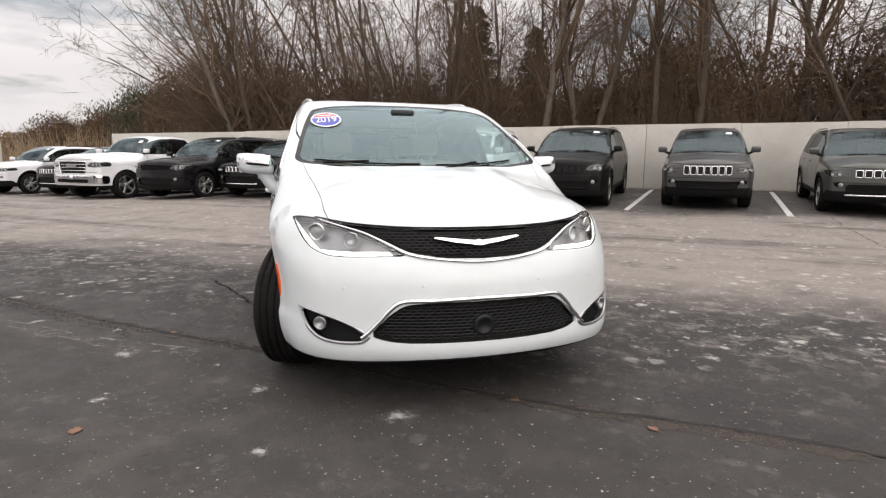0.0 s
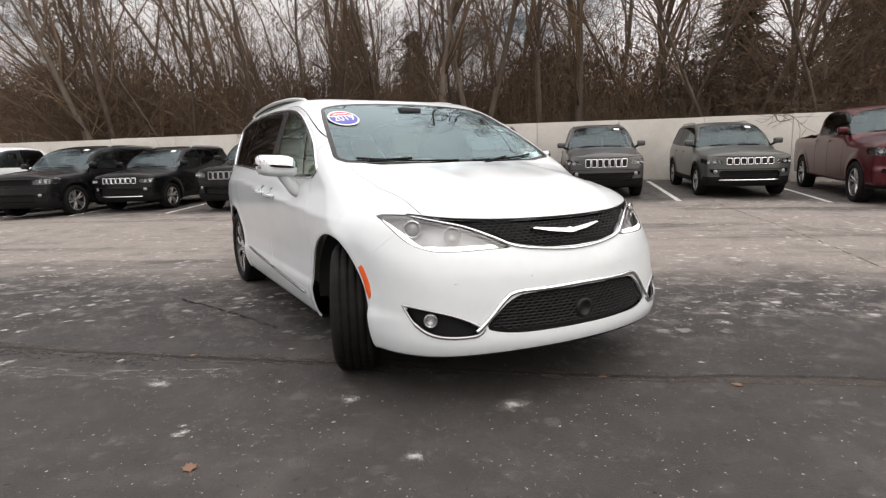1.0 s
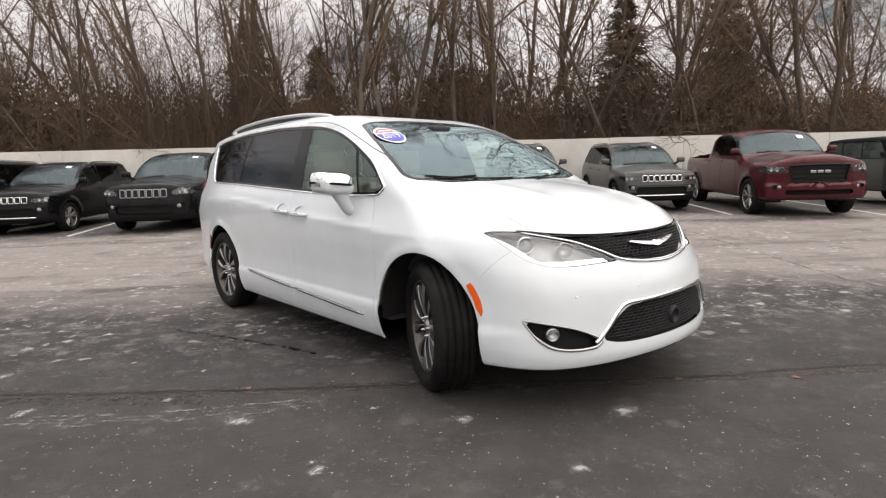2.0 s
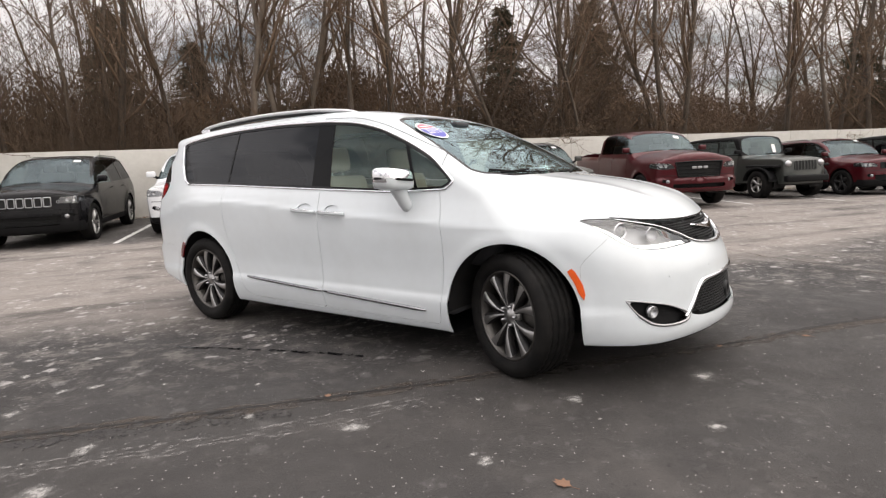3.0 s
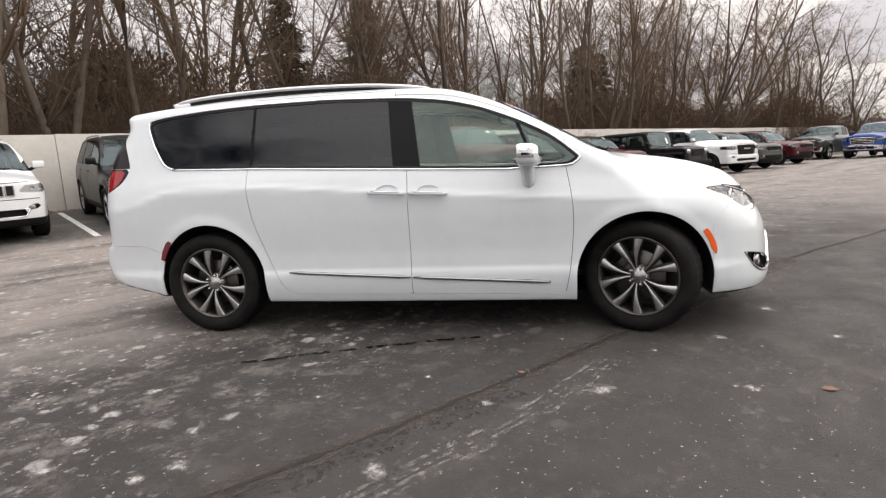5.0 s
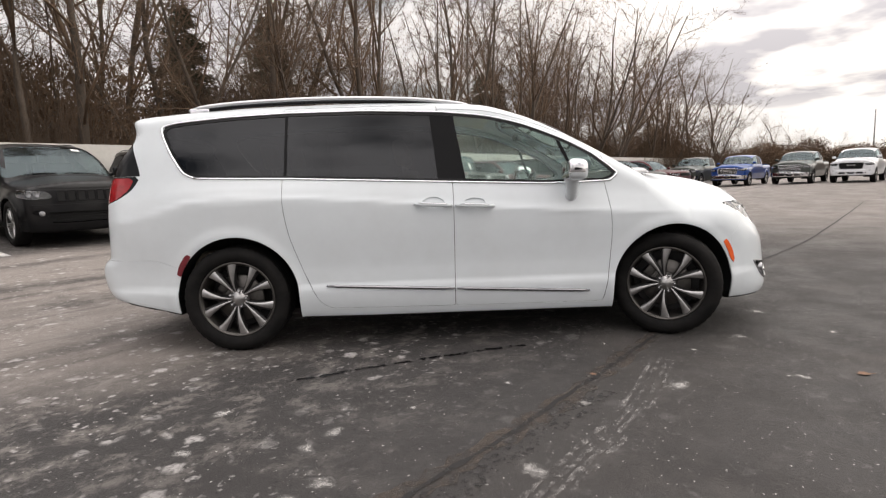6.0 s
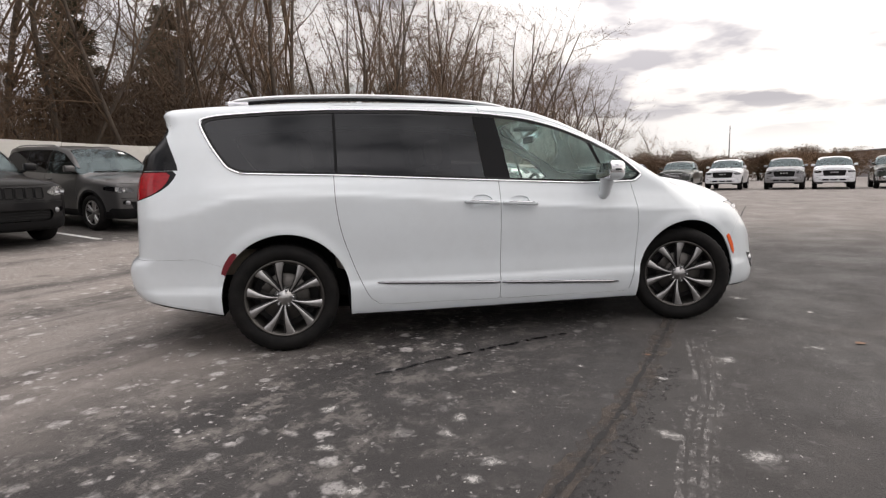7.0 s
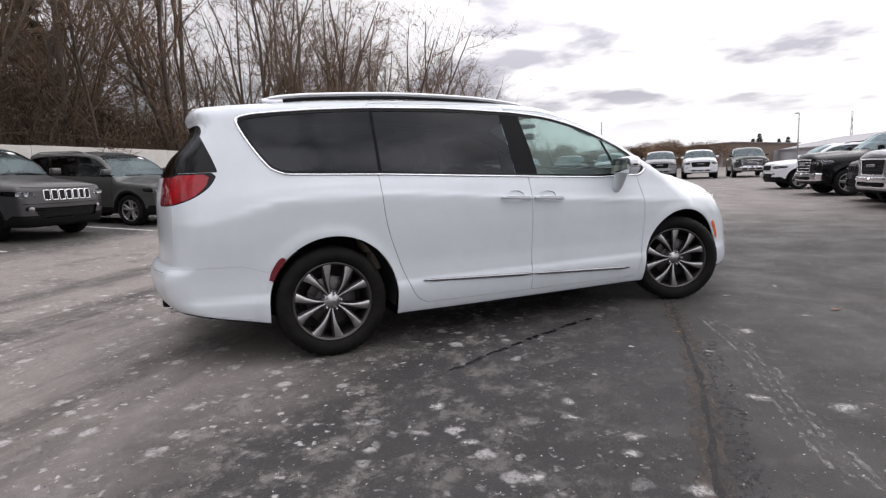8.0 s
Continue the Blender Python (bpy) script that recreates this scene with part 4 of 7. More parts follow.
        for x in (-0.26, 1.58):
            part("rail_foot", box(x - 0.07, x + 0.07, s * 0.665 - 0.018, s * 0.665 + 0.018, float(zr(x)) - 0.055, float(zr(x)) - 0.004, 0.008), CHROME, rail)
        # black tube standing in for the shade in the gap under the rail
        gapz = [(x, s * (0.665 + 0.02 * math.sin((x + 0.34) * 1.5)), float(zr(x)) - 0.024) for x in xs[1:-1]]
        part("rail_gap_shade", tube(gapz, 0.010, 6, flat=1.2), GLOSS_BLACK, rail)
        # chrome round the side glass
        out = spline(shrink(VAN_DLO, -0.006)[::3], 3, closed=True)
        part("window_chrome", tube(on_side(van_field, out[:, 0], out[:, 1], s, 0.000), 0.0085, 6, closed=True), CHROME, van)
        # lower chrome strip in two lengths
        for xa, xb in ((0.640, 1.536), (1.552, 2.492)):
            xs = np.linspace(xa, xb, 14)
            zs = 0.452 - 0.052 * (xs - 0.635)
            part("door_strip", tube(on_side(van_field, xs, zs, s, 0.004), [0.006] + [0.012] * 12 + [0.006], 8, flat=1.0), DARK_CHROME, van)
        # door handles
        for xa, xb, z0, z1 in ((1.276, 1.530, 1.004, 0.988), (1.560, 1.820, 0.988, 0.974)):
            xs = np.linspace(xa, xb, 9)
            pts = on_side(van_field, xs, np.linspace(z0, z1, 9), s, 0.0)
            off = [0.004, 0.024, 0.034, 0.038, 0.039, 0.038, 0.034, 0.024, 0.004]
            hd = part("door_handle", tube([(p[0], p[1] + s * o, p[2]) for p, o in zip(pts, off)], [0.012, 0.015, 0.016, 0.016, 0.016, 0.016, 0.016, 0.015, 0.012], 8, flat=0.9), WHITE, van)
            part("chrome_inlay", tube([(p[0], p[1] + s * (o + 0.013), p[2] + 0.010) for p, o in zip(pts[1:8], off[1:8])], 0.004, 6), CHROME, hd)
        # mirrors
        mir = new("mirror")
        mir.parent = van
        mm = Matrix.Translation((2.33, s * 1.10, 1.20))
        mir.matrix_basis = mm
        bm = bmesh.new()
        bmesh.ops.create_uvsphere(bm, u_segments=24, v_segments=14, radius=1.0)
        for v in bm.verts:
            x, y, z = v.co
            x2 = np.sign(x) * abs(x) ** 0.62 * (0.092 if x > 0 else 0.046)
            v.co = (x2 + 0.02 - 0.03 * y * s, np.sign(y) * abs(y) ** 0.5 * 0.126, np.sign(z) * abs(z) ** 0.55 * (0.070 if z > 0 else 0.072) - 0.016 * (y * -s))
        caps = [(f, f.calc_center_median()) for f in bm.faces]
        bm.verts.index_update()
        V = [tuple(v.co) for v in bm.verts]
        upper = [tuple(v.index for v in f.verts) for f, c in caps if c.z > -0.004]
        lower = [tuple(v.index for v in f.verts) for f, c in caps if c.z <= -0.004]
        bm.free()
        part("chrome_cap", (V, upper), CHROME, mir, "chrome mirror cap")
        part("mirror_shell", (V, lower), WHITE, mir)
        part("mirror_glass", box(-0.036, -0.030, -0.105, 0.105, -0.055, 0.058, 0.002), CHROME, mir)
        part("mirror_band", tube([(0.10 * math.cos(a) * (1 if math.cos(a) > 0 else 0.5) + 0.02 - 0.03 * math.sin(a) * s, 0.131 * math.sin(a), -0.004 - 0.012 * (math.sin(a) * -s)) for a in np.linspace(-1.5, 1.5, 13)], 0.008, 5), PLASTIC, mir)
        stem = [(0.02, -s * 0.045, -0.04), (0.028, -s * 0.07, -0.09), (0.034, -s * 0.105, -0.155), (0.03, -s * 0.135, -0.185)]
        part("mirror_stem", tube(spline(stem, 4), [0.054, 0.054, 0.052, 0.050, 0.048, 0.046, 0.044, 0.043, 0.042, 0.041, 0.040, 0.038, 0.034], 10, up=(1, 0, 0), flat=1.0), WHITE, mir)
        # wheels and liners
        for x, c in ((0.0, 0.385), (3.09, 0.378)):
            well(van, x, 0.452, s * 0.55, s * 0.945, c)
    for x, s, st in ((0.0, -1, 0.0), (0.0, 1, 0.0), (3.09, -1, STEER), (3.09, 1, STEER)):
        make_wheel(van, x, s * 0.862, 0.372, 0.245, 0.262, s, st, spin=0.62 if x > 1 else 0.73)
    # wipers, antenna
    for y0, y1 in ((-0.72, -0.05), (0.05, 0.62)):
        ys = np.linspace(y0, y1, 9)
        xs = 2.968 - 0.17 * (ys / 0.8) ** 2 - np.linspace(0.0, 0.02, 9)
        pts = on_top(van_field, xs, ys, 0.9, 0.004)
        w = part("wiper", tube(pts, 0.006, 5), PLASTIC, van)
        part("wiper_arm", tube([(pts[0][0] + 0.06, pts[0][1] + 0.05, pts[0][2] - 0.02), (pts[4][0] + 0.015, pts[4][1], pts[4][2] + 0.015)], 0.008, 5), PLASTIC, w)
    c = on_top(van_field, -0.45, 0.0, 0.9)[0]
    part("antenna_fin", ([(0.08, 0, 0), (-0.09, 0.025, 0), (-0.09, -0.025, 0), (-0.07, 0, 0.06), (0.03, 0.018, 0), (0.03, -0.018, 0)], [(0, 4, 3), (4, 1, 3), (1, 2, 3), (2, 5, 3), (5, 0, 3)]), WHITE, van, m=Matrix.Translation(c))
    # parking sensors in the bumper
    for y, z in ((-0.66, 0.616), (-0.30, 0.634), (0.30, 0.640), (0.66, 0.62)):
        c = on_front(van_field, y, z, 2.5, 6, 0.0)[0]
        part("parking_sensor", moved(lathe([(0.0, -0.0006), (0.009, -0.0005), (0.010, 0.004)], 14), Matrix.Translation(c) @ Matrix.Rotation(math.pi / 2 + y * 0.75, 4, "Z")), WHITE, van)
    # exhaust tip and dark lower valance at the back
    part("rear_valance", box(-1.055, -0.86, -0.42, 0.42, 0.355, 0.418, 0.02), PLASTIC, van)
    part("exhaust_tip", tube([(-0.80, -0.50, 0.362), (-1.005, -0.50, 0.358)], 0.028, 12), CHROME, van)
    # cabin
    part("cabin_floor", box(-0.75, 2.75, -0.54, 0.54, 0.30, 0.36), CABIN, van)
    part("cabin_floor", box(0.48, 2.62, -0.86, 0.86, 0.31, 0.35), CABIN, van)
    part("dashboard", box(2.36, 2.95, -0.82, 0.82, 0.62, 1.10, 0.09), CABIN, van)
    for s in (-1, 1):
        part("door_trim", box(0.50, 2.62, s * 0.875 - 0.02, s * 0.875 + 0.02, 0.40, 1.10, 0.015), BEIGE, van)
        part("side_trim", box(-0.7, 0.48, s * 0.80 - 0.02, s * 0.80 + 0.02, 0.86, 1.14, 0.015), BEIGE, van)
    part("headliner", on_headliner(), BEIGE, van)
    for x, y in ((1.62, -0.42), (1.62, 0.42), (0.62, -0.42), (0.62, 0.42), (-0.30, -0.40), (-0.30, 0.40)):
        seat(van, x, y, BEIGE, 0.62 if x > 0 else 0.55)
    wheel = [(2.30 + 0.065 * math.sin(a), 0.42 + 0.185 * math.cos(a), 1.02 + 0.175 * math.sin(a)) for a in np.linspace(0, 2 * math.pi, 29)[:-1]]
    st = part("steering_wheel", tube(wheel, 0.016, 8, closed=True), CABIN, van)
    part("steering_hub", moved(box(-0.03, 0.03, -0.07, 0.07, -0.06, 0.05, 0.02), Matrix.Translation((2.31, 0.42, 1.01)) @ Matrix.Rotation(0.36, 4, "Y")), CABIN, st)
    for a in (-0.4, math.pi + 0.4, -math.pi / 2):
        part("steering_spoke", tube([(2.31, 0.42, 1.01), (2.30 + 0.065 * math.sin(a), 0.42 + 0.18 * math.cos(a), 1.02 + 0.17 * math.sin(a))], 0.013, 6), CABIN, st)
    part("rear_view_mirror", box(2.12, 2.15, -0.11, 0.11, 1.47, 1.53, 0.012), CABIN, van)
    part("camera_pod", box(2.02, 2.18, -0.09, 0.09, 1.58, 1.615, 0.012), CABIN, van)
    return van


def on_headliner():
    xs, ys = np.linspace(-0.6, 1.9, 14), np.linspace(-0.62, 0.62, 9)
    V = []
    for x in xs:
        V += on_top(van_field, np.full(9, x), ys, 0.9, -0.05)
    return V, [(i * 9 + j, i * 9 + j + 1, (i + 1) * 9 + j + 1, (i + 1) * 9 + j) for i in range(13) for j in range(8)]


def make_sticker(van):
    """The oval year sticker inside the top of the windscreen, red over blue with a white rim and year."""
    pts = on_top(van_field, [2.33, 2.33, 2.26], [-0.70, -0.50, -0.60], 0.9, 0.006)
    a, b, c = (Vector(p) for p in pts)
    ux = (b - a).normalized()
    uz = (c - (a + b) / 2)
    uz = (uz - ux * uz.dot(ux)).normalized()
    nz = ux.cross(uz)
    cen = Vector(on_top(van_field, 2.315, -0.60, 0.9, 0.004)[0])
    m = Matrix((ux, uz, nz)).transposed().to_4x4()
    m.translation = cen
    m = m @ Matrix.Diagonal((1, 1.72, 1, 1))
    st = thing("year_sticker", "oval red and blue year sticker on the windscreen top", "sticker", m=VAN_M @ m)

    def oval(rx, ry, z, f=lambda y: True, n=40):
        P = [(rx * math.cos(t), ry * math.sin(t), z) for t in np.linspace(0, 2 * math.pi, n + 1)[:-1]]
        return P, [tuple(range(n))]

    def slab(P, z):
        n = len(P)
        return [(x, y, 0) for x, y in P] + [(x, y, z) for x, y in P], [tuple(range(n, 2 * n))] + [(i, (i + 1) % n, n + (i + 1) % n, n + i) for i in range(n)]
    full = [(0.108 * math.cos(t), 0.074 * math.sin(t)) for t in np.linspace(0, 2 * math.pi, 41)[:-1]]
    part("rim", slab(full, 0.0012), PAPER, st, smooth=False)
    red = [(0.096 * math.cos(t), 0.064 * math.sin(t)) for t in np.linspace(0.42, math.pi - 0.42, 20)]
    part("red_field", slab(red, 0.0024), STICKER_RED, st, smooth=False)
    blue = [(0.098 * math.cos(t), 0.064 * math.sin(t)) for t in np.linspace(math.pi - 0.30, 2 * math.pi + 0.30, 26)]
    part("blue_field", slab(blue, 0.0024), STICKER_BLUE, st, smooth=False)
    part("year", text_mesh("2019", 0.078, 0.0006), PAPER, st, m=Matrix.Translation((0, -0.004, 0.0036)), smooth=False)
    part("small_print", slab([(-0.05, 0.038), (0.05, 0.038), (0.05, 0.046), (-0.05, 0.046)], 0.0034), PAPER, st, smooth=False)


van = make_van()
make_sticker(van)


# ---- the ground: one sheet, rising a little towards the wall ----
rise_y = fn([(-200, 0), (8, 0), (10, 0.03), (12, 0.11), (14.2, 0.21), (16, 0.29), (19.6, 0.44), (22, 0.50), (60, 0.7), (400, 0.8)])
rise_x = fn([(-400, 0.0), (-20, 0.0), (-15.5, 0.15), (-12, 0.6), (-6, 0.85), (0, 1.05), (3, 1.08), (6, 0.85), (10, 0.5), (13.5, 0.25), (17, 0.0), (21, -0.1), (25, 0.0), (400, 0)])


def ground_z(x, y):
    x, y = np.asarray(x, float), np.asarray(y, float)
    far = np.clip((x - 9) / 17, 0, 1)
    far = far * far * (3 - 2 * far)
    south = np.clip((11 - y) / 5, 0, 1)
    return rise_y(y) * rise_x(x) + 0.12 * far * south


def asphalt_material():
    m, nt, out = material("worn_asphalt")
    N, K = nt.nodes.new, nt.links.new
    b = N("ShaderNodeBsdfPrincipled")
    K(b.outputs[0], out.inputs[0])
    geo = N("ShaderNodeNewGeometry")
    pos = geo.outputs["Position"]

    def noise_tex(scale, detail=6, rough=0.6, vec=None, dist=0.0):
        n = N("ShaderNodeTexNoise")
        n.inputs["Scale"].default_value, n.inputs["Detail"].default_value, n.inputs["Roughness"].default_value, n.inputs["Distortion"].default_value = scale, detail, rough, dist
        K(vec or pos, n.inputs["Vector"])
        return n.outputs["Fac"]

    def ramp(src, a, bb, lo=0.0, hi=1.0):
        r = N("ShaderNodeMapRange")
        r.interpolation_type = "SMOOTHSTEP"
        r.inputs["From Min"].default_value, r.inputs["From Max"].default_value, r.inputs["To Min"].default_value, r.inputs["To Max"].default_value = a, bb, lo, hi
        K(src, r.inputs["Value"])
        return r.outputs[0]

    def math_node(op, a, c):
        n = N("ShaderNodeMath"); n.operation = op; n.use_clamp = op != "SUBTRACT"
        for i, q in enumerate((a, c)):
            if isinstance(q, (int, float)):
                n.inputs[i].default_value = q
            else:
                K(q, n.inputs[i])
        return n.outputs[0]

    def mixc(fac, a, c):
        n = N("ShaderNodeMix"); n.data_type = "RGBA"
        K(fac, n.inputs[0]) if not isinstance(fac, float) else None
        for i, q in ((6, a), (7, c)):
            if isinstance(q, tuple):
                n.inputs[i].default_value = (*q, 1)
            else:
                K(q, n.inputs[i])
        return n.outputs[2]

    sep = N("ShaderNodeSeparateXYZ"); K(pos, sep.inputs[0])
    wob = noise_tex(0.45, 6, 0.65)
    yy = N("ShaderNodeMath"); yy.operation = "MULTIPLY_ADD"; yy.inputs[1].default_value = 3.6
    K(wob, yy.inputs[0]); K(sep.outputs["Y"], yy.inputs[2])
    yw = yy.outputs[0]
    # the pale worn driving lane lies between the fresh strip by the joint and the stalls
    lane = math_node("MULTIPLY", ramp(yw, 8.7, 10.3), ramp(yw, 15.3, 16.6, 1.0, 0.12))
    spread = math_node("MULTIPLY", ramp(sep.outputs["X"], 1.5, 11.0), ramp(yw, 15.3, 16.6, 0.76, 0.10))
    ground_wear = math_node("MAXIMUM", lane, spread)
    grain = noise_tex(240, 3, 0.7)
    stones = N("ShaderNodeTexVoronoi"); stones.inputs["Scale"].default_value = 95; K(pos, stones.inputs["Vector"])
    fresh = mixc(ramp(grain, 0.33, 0.70), (0.020, 0.0187, 0.0185), (0.066, 0.0615, 0.0600))
    old = mixc(ramp(grain, 0.33, 0.70), (0.021, 0.0195, 0.0188), (0.075, 0.0695, 0.0665))
    worn = mixc(ramp(grain, 0.30, 0.72), (0.150, 0.132, 0.121), (0.310, 0.276, 0.252))
    near = ramp(sep.outputs["Y"], 4.98, 5.04, 1.0, 0.0)
    col = mixc(ground_wear, mixc(near, fresh, old), worn)
    # long wheel-worn streaks along the lane
    stretch = N("ShaderNodeMapping"); stretch.inputs["Scale"].default_value = (0.16, 1.2, 1.0)
    stretch.inputs["Rotation"].default_value = (0, 0, radians(4))
    K(pos, stretch.inputs["Vector"])
    streak = noise_tex(1.0, 8, 0.66, stretch.outputs[0])
    col = mixc(math_node("MULTIPLY", ramp(streak, 0.48, 0.66), lane), col, (0.092, 0.082, 0.076))
    pale = noise_tex(0.7, 8, 0.66)
    col = mixc(math_node("MULTIPLY", ramp(pale, 0.50, 0.74), 0.42), col, (0.130, 0.117, 0.108))
    dark = noise_tex(1.7, 7, 0.6)
    col = mixc(math_node("MULTIPLY", ramp(dark, 0.52, 0.72), 0.5), col, (0.030, 0.028, 0.028))
    # dried salt: soft flecks, thickest on the strip beside the lane
    strip = math_node("MULTIPLY", ramp(sep.outputs["Y"], 5.0, 6.9, 0.10, 1.0), ramp(sep.outputs["Y"], 13.2, 15.5, 1.0, 0.25))
    cluster = math_node("MULTIPLY", ramp(noise_tex(1.3, 5, 0.65), 0.36, 0.60), strip)
    wn = N("ShaderNodeTexNoise"); wn.inputs["Scale"].default_value, wn.inputs["Detail"].default_value = 14, 4
    K(pos, wn.inputs["Vector"])
    ws = N("ShaderNodeVectorMath"); ws.operation = "SCALE"; ws.inputs["Scale"].default_value = 0.11
    warp = N("ShaderNodeVectorMath"); warp.operation = "ADD"
    K(wn.outputs["Color"], ws.inputs[0]); K(pos, warp.inputs[0]); K(ws.outputs[0], warp.inputs[1])

    def flecks(scale, big, seed):
        fl = N("ShaderNodeTexVoronoi"); fl.inputs["Scale"].default_value = scale
        off = N("ShaderNodeVectorMath"); off.operation = "ADD"; off.inputs[1].default_value = (seed, seed * 0.7, 0)
        K(warp.outputs[0], off.inputs[0]); K(off.outputs[0], fl.inputs["Vector"])
        size = ramp(fl.outputs["Color"], 0.15, 0.8, 0.02, big)
        sub = N("ShaderNodeMath"); sub.operation = "SUBTRACT"; K(size, sub.inputs[0]); K(fl.outputs["Distance"], sub.inputs[1])
        return ramp(sub.outputs[0], -0.05, 0.16)

    mott = math_node("MULTIPLY", ramp(noise_tex(4.2, 8, 0.78), 0.49, 0.62), math_node("MULTIPLY", strip, 0.5))
    col = mixc(mott, col, (0.25, 0.228, 0.210))
    fine = ramp(noise_tex(45, 4, 0.75), 0.36, 0.60)
    spots = math_node("MAXIMUM", flecks(6.2, 0.33, 3.1), flecks(16.0, 0.30, 9.4))
    salt = math_node("MULTIPLY", math_node("MULTIPLY", spots, cluster), math_node("ADD", fine, 0.3))
    col = mixc(math_node("MULTIPLY", salt, 0.74), col, (0.56, 0.535, 0.52))
    grit = math_node("MULTIPLY", ramp(noise_tex(40, 3, 0.6), 0.665, 0.70), 0.75)
    pits = math_node("MULTIPLY", ramp(noise_tex(26, 3, 0.6), 0.66, 0.70), 0.7)
    col = mixc(pits, col, (0.012, 0.011, 0.011))
    col = mixc(grit, col, (0.46, 0.44, 0.42))
    K(col, b.inputs["Base Color"])
    rg = ramp(noise_tex(1.1, 5), 0.3, 0.7, 0.55, 0.85)
    K(rg, b.inputs["Roughness"])
    b.inputs["Specular IOR Level"].default_value = 0.22
    bp = N("ShaderNodeBump"); bp.inputs["Strength"].default_value, bp.inputs["Distance"].default_value = 0.55, 0.006
    hsum = N("ShaderNodeMath"); hsum.operation = "MULTIPLY_ADD"; hsum.inputs[1].default_value = 0.6
    K(stones.outputs["Distance"], hsum.inputs[0]); K(grain, hsum.inputs[2])
    K(hsum.outputs[0], bp.inputs["Height"]); K(bp.outputs[0], b.inputs["Normal"])
    return m


ASPHALT = asphalt_material()
xs = sorted({round(float(v), 3) for v in np.concatenate([np.linspace(-24, 34, 117), np.linspace(-400, -24, 24), np.linspace(34, 500, 24)])})
ys = sorted({round(float(v), 3) for v in np.concatenate([np.linspace(-12, 24, 73), np.linspace(-400, -12, 20), np.linspace(24, 400, 20)])})
gv = [(x, y, float(ground_z(x, y))) for x in xs for y in ys]
gf = [(i * len(ys) + j, (i + 1) * len(ys) + j, (i + 1) * len(ys) + j + 1, i * len(ys) + j + 1) for i in range(len(xs) - 1) for j in range(len(ys) - 1)]
ground = new("ground", mesh_of("ground", gv, gf))
ground.data.materials.append(ASPHALT)
tagged(ground, "worn dark asphalt lot with pale dried salt marks", "asphalt", kind="structure")


# ---- parked vehicles ----
KINDS = {
    # tail, nose (from the rear axle), wheelbase, height, half width, bonnet height, wheel radius, belt height
    "compact": dict(ro=0.88, fo=0.86, wb=2.64, h=1.64, w=0.90, hood=1.06, r=0.345, belt=1.06),
    "midsize": dict(ro=0.98, fo=0.93, wb=2.72, h=1.68, w=0.875, hood=1.10, r=0.355, belt=1.08),
    "large": dict(ro=0.96, fo=0.93, wb=2.915, h=1.76, w=0.965, hood=1.15, r=0.385, belt=1.13),
    "long": dict(ro=1.08, fo=0.97, wb=3.04, h=1.79, w=0.965, hood=1.17, r=0.390, belt=1.14),
    "pickup": dict(ro=1.22, fo=0.98, wb=3.67, h=1.96, w=1.035, hood=1.36, r=0.415, belt=1.32),
    "boxy": dict(ro=0.86, fo=0.78, wb=3.00, h=1.86, w=0.80, hood=1.22, r=0.405, belt=1.24),
}


